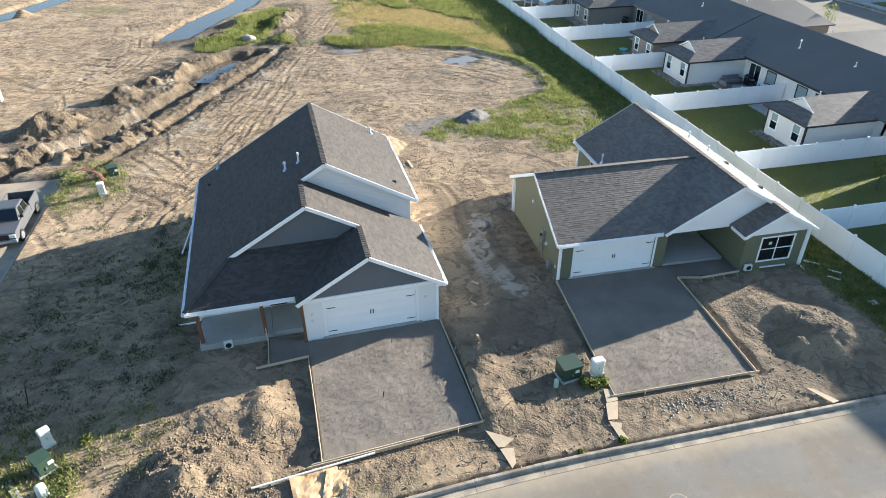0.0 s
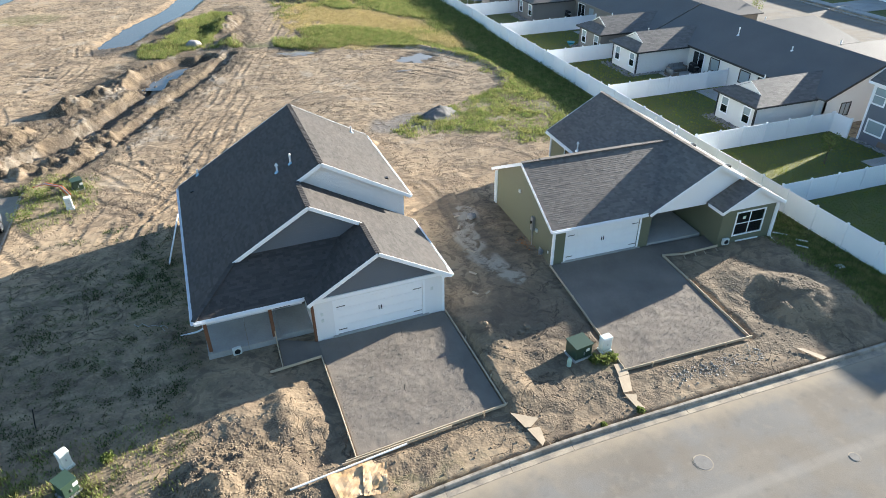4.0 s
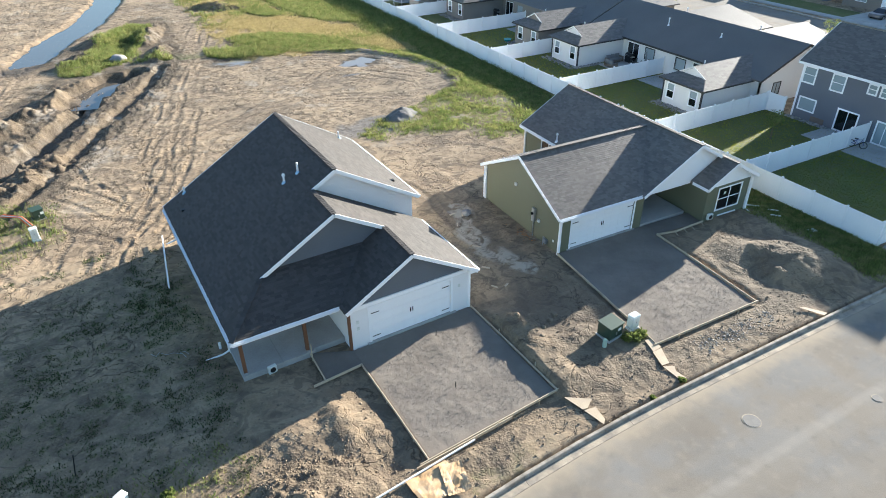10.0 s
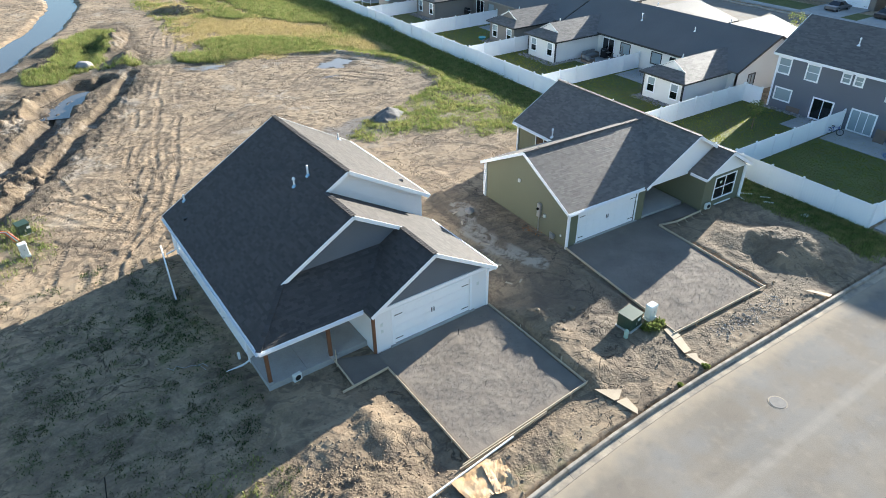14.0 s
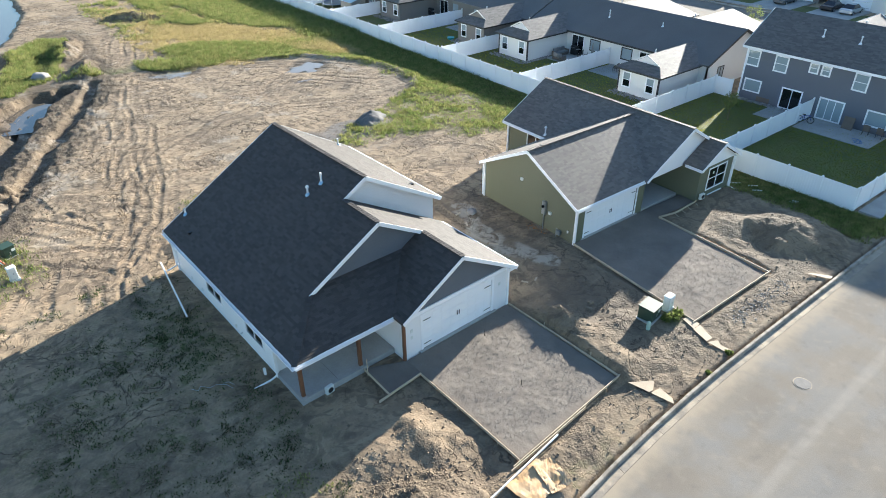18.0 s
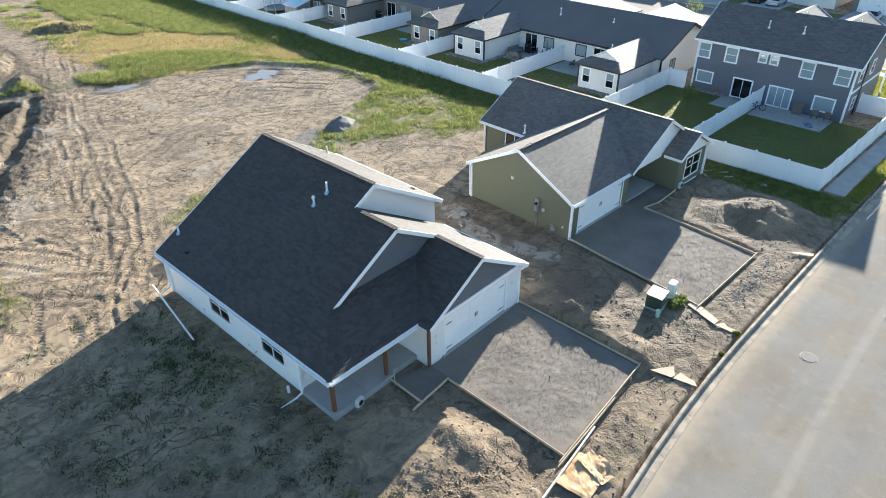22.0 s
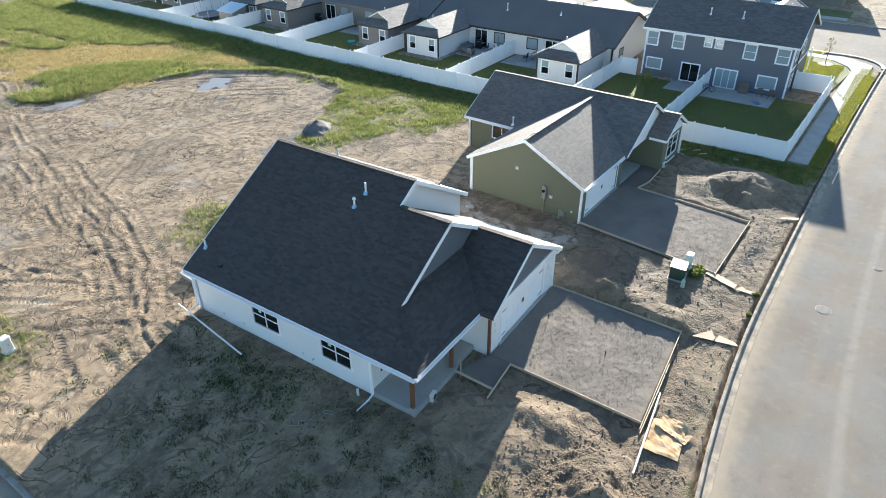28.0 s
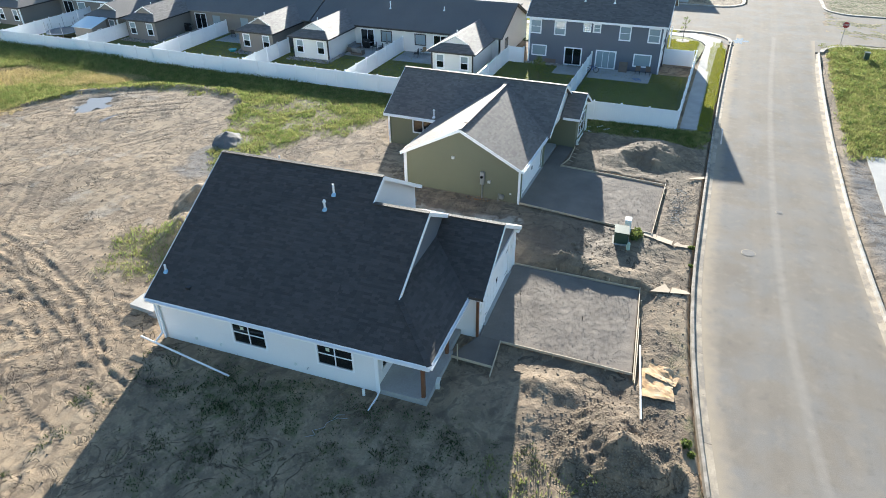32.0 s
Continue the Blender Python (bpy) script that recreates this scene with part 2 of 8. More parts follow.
CUSHION = surf("grey_cushion", (0.22, 0.21, 0.20), 0.9, 0.1)
TANP = surf("tan_canvas", (0.38, 0.25, 0.14), 0.8, 0.1)


def glass(name, col, rough):
    m = bpy.data.materials.new(name)
    m.use_nodes = True
    b = m.node_tree.nodes["Principled BSDF"]
    b.inputs["Base Color"].default_value = (*col, 1)
    b.inputs["Roughness"].default_value, b.inputs["Specular IOR Level"].default_value = rough, 0.8
    return m


PANE = glass("dark_window_glass", (0.008, 0.010, 0.012), 0.03)
# Pale colour holds reflected sky for some panes, closed blinds for others.
PANE_PALE = glass("pale_window_glass", (0.30, 0.36, 0.38), 0.05)
CARGLASS = glass("tinted_car_glass", (0.006, 0.007, 0.009), 0.03)
WETMUD = glass("thin_water_over_mud", (0.19, 0.155, 0.12), 0.12)
WATER = glass("muddy_puddle_water", (0.075, 0.065, 0.055), 0.03)


# ---- mesh helpers ----
class M:
    """A growing mesh: vertices and faces."""

    def __init__(self):
        self.v, self.f = [], []

    def add(self, verts, faces):
        n = len(self.v)
        self.v += [tuple(p) for p in verts]
        self.f += [tuple(i + n for i in f) for f in faces]
        return self

    def box(self, x0, x1, y0, y1, z0, z1):
        return self.add([(x0, y0, z0), (x1, y0, z0), (x1, y1, z0), (x0, y1, z0), (x0, y0, z1), (x1, y0, z1), (x1, y1, z1), (x0, y1, z1)],
                        [(0, 3, 2, 1), (4, 5, 6, 7), (0, 1, 5, 4), (1, 2, 6, 5), (2, 3, 7, 6), (3, 0, 4, 7)])

    def prism(self, pts, vec):
        n = len(pts)
        vec = Vector(vec)
        top = [Vector(p) for p in pts]
        nor = sum(((top[i] - top[0]).cross(top[(i + 1) % n] - top[0]) for i in range(1, n - 1)), Vector())
        if nor.dot(vec) > 0:
            top.reverse()
        bot = [p + vec for p in top]
        fs = [tuple(range(n)), tuple(range(2 * n - 1, n - 1, -1))]
        fs += [(i, i + n, (i + 1) % n + n, (i + 1) % n) for i in range(n)]
        return self.add(top + bot, fs)

    def beam(self, p, q, w, h, up=(0, 0, 1)):
        p, q = Vector(p), Vector(q)
        d = (q - p).normalized()
        s = d.cross(Vector(up)).normalized() * (w / 2)
        u = s.cross(d).normalized() * (h / 2)
        c = [p - s - u, p + s - u, p + s + u, p - s + u, q - s - u, q + s - u, q + s + u, q - s + u]
        return self.add(c, [(3, 2, 1, 0), (4, 5, 6, 7), (0, 1, 5, 4), (1, 2, 6, 5), (2, 3, 7, 6), (3, 0, 4, 7)])

    def cyl(self, p, q, r0, r1=None, n=10):
        r1 = r0 if r1 is None else r1
        p, q = Vector(p), Vector(q)
        d = (q - p).normalized()
        s = d.orthogonal().normalized()
        t = d.cross(s)
        a = [s * math.cos(2 * math.pi * i / n) + t * math.sin(2 * math.pi * i / n) for i in range(n)]
        fs = [(i, (i + 1) % n, (i + 1) % n + n, i + n) for i in range(n)] + [tuple(range(n - 1, -1, -1)), tuple(range(n, 2 * n))]
        return self.add([p + v * r0 for v in a] + [q + v * r1 for v in a], fs)

    def tube(self, pts, r, n=8):
        for a, b in zip(pts, pts[1:]):
            self.cyl(a, b, r, r, n)
        return self

    def mesh(self, name, mat):
        me = bpy.data.meshes.new(name)
        me.from_pydata(self.v, [], self.f)
        me.materials.append(mat)
        return me


def part(name, m, mat, parent=None, label="", bevel=0.0, smooth=False):
    """Links a mesh as one object under a thing or a part."""
    me = m.mesh(name, mat) if isinstance(m, M) else m
    if bevel:
        bm = bmesh.new()
        bm.from_mesh(me)
        bmesh.ops.bevel(bm, geom=bm.edges[:], offset=bevel, segments=1, affect="EDGES")
        bm.to_mesh(me)
        bm.free()
    if smooth:
        me.shade_smooth()
    ob = new(name, me)
    ob.parent = parent
    return tagged(ob, label)


def thing(name, label, category, at=(0, 0, 0), turn=0.0, group="", kind=""):
    ob = new(name)
    ob.empty_display_size = 0.3
    ob.matrix_world = pose(*at, 0, 0, turn)
    return tagged(ob, label, category, group, kind)


def solid(name, m, mat, label, category, at=(0, 0, 0), turn=0.0, group="", kind="", bevel=0.0, smooth=False):
    """A thing that is one mesh."""
    ob = part(name, m, mat, None, label, bevel, smooth)
    ob.matrix_world = pose(*at, 0, 0, turn)
    return tagged(ob, "", category, group, kind)


def np_mesh(name, verts, faces, mat, smooth=False):
    me = bpy.data.meshes.new(name)
    k = faces.shape[1]
    me.vertices.add(len(verts))
    me.vertices.foreach_set("co", np.ascontiguousarray(verts, dtype=np.float32).ravel())
    me.loops.add(faces.size)
    me.loops.foreach_set("vertex_index", np.ascontiguousarray(faces, dtype=np.int32).ravel())
    me.polygons.add(len(faces))
    me.polygons.foreach_set("loop_start", np.arange(0, faces.size, k, dtype=np.int32))
    me.update(calc_edges=True)
    me.validate()
    me.materials.append(mat)
    if smooth:
        me.shade_smooth()
    else:
        me.shade_flat()
    return me


# ---- the lie of the land ----
def lattice(ix, iy, seed):
    h = (ix * 374761393 + iy * 668265263 + seed * 974634533) & 0xFFFFFFFF
    h = ((h ^ (h >> 13)) * 1274126177) & 0xFFFFFFFF
    return ((h ^ (h >> 16)) & 0xFFFF) / 65535.0


def vnoise(x, y, seed=0):
    ix, iy = np.floor(x).astype(np.int64), np.floor(y).astype(np.int64)
    fx, fy = x - ix, y - iy
    fx, fy = fx * fx * (3 - 2 * fx), fy * fy * (3 - 2 * fy)
    a, b, c, d = (lattice(ix + i, iy + j, seed) for j in (0, 1) for i in (0, 1))
    return (a + (b - a) * fx) * (1 - fy) + (c + (d - c) * fx) * fy


def fbm(x, y, octaves=4, seed=0):
    s, amp, tot = 0.0, 1.0, 0.0
    for o in range(octaves):
        s = s + amp * vnoise(x, y, seed + o)
        tot += amp
        x, y, amp = x * 2.03 + 11.3, y * 2.03 + 4.7, amp * 0.5
    return s / tot


def step(a, b, x):
    t = np.clip((x - a) / (b - a), 0, 1)
    return t * t * (3 - 2 * t)


def seg_dist(x, y, p, q):
    """Distance to a line from p to q, and how far along it."""
    dx, dy = q[0] - p[0], q[1] - p[1]
    t = np.clip(((x - p[0]) * dx + (y - p[1]) * dy) / (dx * dx + dy * dy), 0, 1)
    return np.hypot(x - p[0] - t * dx, y - p[1] - t * dy), t


def line_dist(x, y, pts):
    return np.min([seg_dist(x, y, a, b)[0] for a, b in zip(pts, pts[1:])], axis=0)


def kerb_y(x):
    """Back edge of the kerb on the houses' side of the street."""
    x = np.asarray(x, float)
    return 17.05 - 0.0046 * np.maximum(0, 12 - np.maximum(x, -9)) ** 2 - 0.0004 * np.maximum(0, x - 20) ** 2 - 0.193 * np.maximum(0, -9 - x)


def kerb2_y(x):
    x = np.asarray(x, float)
    return 7.45 - 0.0007 * np.maximum(0, x - 24) ** 2 - 0.002 * np.maximum(0, 24 - np.maximum(x, 2)) ** 2 - 0.085 * np.maximum(0, 2 - x)


FENCE_X, CROSS_X, CROSS_X2, WEST_X = 31.9, 67.5, 84.0, -18.8
RIVER = [(-16.5, 90), (-12.8, 101), (-7.5, 112), (-3.5, 126), (-2, 150)]
RIVER2 = [(-43, 110), (-37, 123), (-28, 150)]
DITCH = [(-24, 52.5), (-15.0, 63.9), (-11.0, 72.3), (-8.0, 79.9), (-4.4, 84)]
DITCH2 = [(-17.5, 51.5), (-14.0, 57.8), (-8.6, 68.9), (-3.5, 79.5), (-1.6, 84)]
POND = [(-11.2, 75.5), (-10.2, 79), (-6.9, 82.7)]
POND2 = [(-5.2, 91.5), (-3.8, 97)]
TRACKS = [[(9.5, 110), (4, 96), (-0.5, 80), (-4.2, 66), (-6.6, 56), (-9.2, 48), (-13, 40)],
          [(12, 108), (5, 90), (-1.2, 70), (-4.2, 57), (-7.6, 47), (-11.5, 38)],
          [(2, 86), (11, 77), (18, 70), (22, 64)],
          [(-4, 60), (4, 66), (12, 70), (20, 77)],
          [(-18, 50), (-10, 45), (8.7, 44.5), (10.4, 36), (10.6, 29), (8.4, 24)],
          [(-38, 80), (-28, 77), (-24.5, 71), (-25, 65), (-34, 61)],
          [(-45, 92), (-25, 90), (-14, 86)],
          [(-3.5, 58.5), (-6.1, 55.0), (-6.8, 51.3), (-9.5, 47.0), (-12.2, 44.2)],
          [(-6.7, 53.0), (-5.0, 59.7), (-3.0, 63.5)],
          [(12, 80.5), (18.6, 76.2), (22.4, 71.9), (24.6, 66.0), (24.2, 61.5), (20, 57.6)],
          [(-40.0, 105.5), (-34.3, 100.9), (-29.4, 106.0), (-22.5, 113.8)],
          [(-33, 82), (-25, 74.5), (-20.1, 78.2), (-18.3, 85.7), (-19, 95)]]


def smooth_line(pts, n=6):
    out = []
    P = [np.array(p, float) for p in pts]
    for i in range(len(P) - 1):
        p0, p1, p2, p3 = P[max(0, i - 1)], P[i], P[i + 1], P[min(len(P) - 1, i + 2)]
        for k in range(n):
            t = k / n
            out.append(tuple(0.5 * (2 * p1 + (p2 - p0) * t + (2 * p0 - 5 * p1 + 4 * p2 - p3) * t * t + (3 * p1 - p0 - 3 * p2 + p3) * t ** 3)))
    return out + [tuple(P[-1])]


RUTS = [smooth_line(t) for t in TRACKS]


def pad_x(y):
    return np.interp(y, [50, 53, 56, 57.5, 60.5, 63, 68, 73, 79, 82, 84, 87], [9, 10, 14, 18, 24, 26, 26.4, 25.4, 20.8, 13, 5, -4])


def field_x(y):
    return np.interp(y, [80, 85, 90, 97.6, 105, 113, 120, 165], [29.5, 28, 26.8, 21.2, 19.4, 19, 17.6, 12])


def masks(x, y):
    """How far the ground is green, straw, wet and gravel at each place (0 to 1)."""
    w = (fbm(x * 0.45, y * 0.45, 3, 5) - 0.5)
    w2 = (fbm(x * 1.6, y * 1.6, 2, 15) - 0.5)
    wx, wy = x + 2.2 * w + 0.9 * w2, y + 2.2 * w - 0.9 * w2
    inside = step(-0.5, 0.5, FENCE_X - x)
    low = np.interp(wx, [10, 15, 20, 23, 27, 28.8, 30], [52, 50.5, 47.8, 46.3, 44.5, 26, 17.5])
    east = step(-0.6, 0.8, wx - pad_x(wy)) * step(-1.0, 1.5, wy - low) * step(90, 84, wy)
    patchy = step(0.40, 0.56, fbm(x * 0.55 + 7, y * 0.55, 3, 21))
    east = east * np.clip(step(56, 62, wy) + step(26, 29, wx) + 0.25 + 0.75 * patchy, 0, 1)
    field = step(-0.4, 0.7, wx - field_x(wy)) * step(83, 86, wy) * (0.75 + 0.25 * step(0.40, 0.54, fbm(x * 0.3, y * 0.3, 3, 25)))
    along = step(24.5, 28.5, wx + 1.5 * w) * step(56, 62, wy)
    u = (x - 15.3) * 0.766 - (y - 86.8) * 0.643
    v = (x - 15.3) * 0.643 + (y - 86.8) * 0.766
    strip = step(1.15, 0.85, np.hypot(u / 8.6, v / 3.2) + 0.35 * w)
    west = 0.6 * step(1.1, 0.7, np.hypot((x + 16.4) / 3.6, (y - 49) / 4.5) + 0.9 * w) + 0.95 * step(1.1, 0.8, np.hypot((x + 13.4) / 2.5, (y - 20.3) / 2.5) + 0.7 * w)
    west = west * (0.25 + 0.75 * step(0.42, 0.56, fbm(x * 0.9, y * 0.9, 3, 23)))
    rv = line_dist(x, y, [(-10.3, 87.5), (-6.5, 90), (-2.6, 104)])
    river = step(3.0, 2.0, rv + 2 * w) + 0.7 * step(1.6, 0.8, np.hypot((x + 28) / 4, (y - 112) / 3))
    # The broad 0.14 ellipse tints the yard for its greenish shade; the rest are weeds.
    yard = 0.14 * step(1.15, 0.6, np.hypot((x + 11.5) / 7.5, (y - 31.0) / 10.5) + 0.5 * w) + 0.4 * step(1.1, 0.6, np.hypot((x + 9.3) / 1.7, (y - 36.5) / 4.2) + 0.9 * w + 1.2 * w2) + 0.4 * step(0.60, 0.68, fbm(x * 2.1, y * 2.1, 4, 31)) * step(-5, -9, x) * step(17, 24, y) * step(42, 37, y)
    bside = 0.7 * step(27.8, 29.4, wx) * step(17.4, 18.5, wy) * step(50, 46, wy)
    south = step(0.3, 0.9, kerb2_y(x) - 0.4 - y) * step(29.5, 32.5, wx)
    kerbw = 0.8 * step(0.52, 0.64, fbm(x * 1.3, y * 1.3, 2, 41)) * step(0.9, 0.3, np.abs(y - kerb_y(x) - 0.6)) * step(6, -2, x)
    util = 0.8 * step(1.0, 0.6, np.hypot((x - 12.2) / 1.1, (y - 20.6) / 0.7))
    north = step(5.5, 9, wx) * step(98, 104, wy) * step(26, 20, wx) * patchy * 0.3
    behind = 0.45 * step(1.1, 0.6, np.hypot((x + 1.2) / 2.6, (y - 48.6) / 3.4) + 0.9 * w + 0.4 * w2)
    green = np.clip(np.maximum.reduce([behind, east, field, along, strip, west, river, yard, bside, south, kerbw, util, north]), 0, 1) * np.where((x > FENCE_X) & (y > kerb_y(x)), 0, 1)
    hem = step(2.0, 1.2, line_dist(wx, wy, [(16.4, 134), (15.4, 118), (15.4, 107), (17.2, 103)]) + 0.8 * w)
    dry = step(5.5, 9.5, wx) * step(82, 85, wy + 0.28 * (x - 5)) * (1 - field) * (1 - strip) * inside * step(128, 108, wy) * (0.12 + 0.6 * step(0.44, 0.60, fbm(x * 0.35, y * 0.35, 3, 35)))
    band = line_dist(wx, wy, [(14, 100), (19.5, 91), (24, 84), (26.4, 76)]) / np.interp(wy, [76, 84, 95], [1.2, 3.2, 5.0])
    band = step(1.1, 0.7, band) * (1 - strip)
    green = np.maximum(green * (1 - 0.8 * band), 0.8 * hem)
    dry = np.maximum(dry, band)
    dry = np.maximum(dry, 0.45 * south * step(0.45, 0.6, fbm(x * 0.3, y * 0.3, 3, 51)))
    wet = np.maximum.reduce([step(2.6, 1.2, line_dist(x, y, RIVER) + w), step(2.4, 1.2, line_dist(x, y, RIVER2)), step(1.5, 0.5, line_dist(x, y, POND) + w),
                             step(1.3, 0.5, line_dist(x, y, POND2)), 0.7 * step(1.2, 0.6, line_dist(x, y, DITCH) + w),
                             0.75 * step(1.25, 0.8, np.hypot((x - 6) / 3.1, (y - 81.8) / 1.9) + w), 0.7 * step(1.25, 0.7, np.hypot((x - 19) / 2.8, (y - 74.6) / 2.4) + w)])
    mud = step(1.5, 0.4, line_dist(x, y, TRACKS[4][2:5]) + 1.4 * w) * 0.55 * step(44, 40, y)
    front = step(0.0, 2.0, y - kerb_y(x)) * step(31, 26, y) * step(-8, -2, x) * step(31, 29, x)
    wet = np.maximum(wet, np.maximum(mud, 0.16 * front + 0.18 * step(7.0, 9.5, x) * step(14, 12.6, x) * step(44, 40, y) * step(18, 22, y)))
    stones = step(1.2, 0.8, np.hypot((x - 12.2) / 3.2, (y - 54.6) / 2.2) + 0.8 * w)
    gravel = np.maximum.reduce([stones * 0.8, step(0.0, 0.6, kerb2_y(x) - 0.3 - y) * step(33, 29, wx) * step(-12, -6, x)])
    # Dug soil; the last ellipse paints shade over the yard beside the house.
    dug_or_shade = np.maximum.reduce([step(6.5, 3.5, line_dist(x, y, [(-26, 55), (-18, 64), (-13, 74), (-9, 83)]) + 3 * w), step(3.0, 1.4, line_dist(x, y, DITCH2) + 2 * w),
                             0.6 * step(3.6, 2.2, np.hypot(x + 6.2, y - 19.0) + 2 * w), 0.45 * step(4.2, 2.4, np.hypot(x - 25.4, y - 21.2) + 2 * w), step(5.5, 3.0, line_dist(x, y, [(-10, 91), (-4, 101)]) + 3 * w),
                             step(3.5, 1.5, line_dist(x, y, [(-0.7, 86), (0.4, 108)]) + 2 * w), 0.3 * front, step(5, 2, np.hypot(x - 11, y - 112) + 3 * w), 0.35 * step(1.15, 0.6, np.hypot((x + 11.5) / 7.5, (y - 31.0) / 10.5) + 0.5 * w)])
    green = green * (1 - 0.85 * step(5.5, 3.0, np.hypot((x - 11) / 1.4, y - 112) + 2 * w))
    dug_or_shade = dug_or_shade * (0.7 + 0.8 * step(0.38, 0.62, fbm(x * 0.7, y * 0.7, 3, 47)))
    return green, np.clip(dry, 0, 1), np.clip(wet, 0, 1), np.clip(gravel, 0, 1), np.clip(dug_or_shade, 0, 1)


def heap(x, y, cx, cy, rx, ry, h, turn=0.0, rough=0.35, seed=0):
    a = radians(turn)
    u, v = (x - cx) * math.cos(a) + (y - cy) * math.sin(a), -(x - cx) * math.sin(a) + (y - cy) * math.cos(a)
    d = np.hypot(u / rx, v / ry) + rough * (fbm(x * 0.9, y * 0.9, 3, 60 + seed) - 0.5) * 2
    return h * np.maximum(0, 1 - d) ** 0.9 * 1.1


def line_along(x, y, pts):
    """Distance to a line of points and the way along it."""
    best, way, run = np.full(x.shape, 1e9), np.zeros(x.shape), 0.0
    for a, b in zip(pts, pts[1:]):
        d, t = seg_dist(x, y, a, b)
        L = math.hypot(b[0] - a[0], b[1] - a[1])
        way = np.where(d < best, run + t * L, way)
        best = np.minimum(best, d)
        run += L
    return best, way


def sweeps():
    """Short curved passes of machines over the bare pad and the cleared ground."""
    r = np.random.RandomState(5)
    out = []
    for k in range(46):
        x, y, a, turn = r.uniform(-36, 22), r.uniform(50, 104), r.uniform(0.5, 1.6) if r.rand() < 0.6 else r.uniform(-0.5, 0.6), r.normal(0, 0.09)
        pts = [(x, y)]
        for i in range(r.randint(4, 10)):
            x, y, a = x + 2.2 * math.cos(a), y + 2.2 * math.sin(a), a + turn
            pts.append((x, y))
        out.append(pts)
    for k in range(16):
        x, y, a, turn = r.uniform(-16.5, -6), r.uniform(38, 50), r.uniform(0.9, 2.2), r.normal(0, 0.12)
        pts = [(x, y)]
        for i in range(r.randint(4, 9)):
            x, y, a = x + 1.6 * math.cos(a), y + 1.6 * math.sin(a), a + turn
            pts.append((x, y))
        out.append(pts)
    return out


SWEEPS = sweeps()
CRACKS = [[(-15.4, 33.4), (-14.6, 33.2), (-13.8, 32.8), (-12.9, 32.3), (-11.6, 32.05), (-10.9, 32.3)], [(-13.0, 33.1), (-12.8, 34.3), (-12.6, 35.2)], [(-15.2, 35.9), (-14.4, 36.4), (-13.5, 36.7), (-12.9, 36.3)],
          [(-13.9, 29.6), (-12.4, 29.3), (-10.8, 29.5)], [(-16.3, 31.0), (-15.2, 30.4), (-14.3, 30.8)], [(-12.2, 38.6), (-11.0, 37.8), (-10.3, 38.0)]]


FURROWS = [[(-9.6, 44.8), (-10.9, 41.4)], [(-13.8, 43.4), (-15.7, 42.0), (-17.4, 41.0)], [(-8.6, 46.4), (-10.1, 44.5)], [(-8.1, 46.0), (-9.2, 44.5)], [(-7.4, 49.2), (-5.5, 49.4)],
           [(-30.1, 90.0), (-25.5, 84.0), (-20.6, 80.9)], [(-33.9, 99.3), (-28.4, 90.8), (-25.0, 81.6), (-20.7, 78.4)],
           [(-25.6, 81.7), (-22.8, 76.8)], [(-27.2, 83.4), (-23.6, 77.8)], [(-9.6, 50.9), (-11.4, 54.7), (-12.1, 57.4)], [(-29, 86.5), (-24.5, 82.6)], [(-27.5, 88.5), (-22.0, 84.5)]]


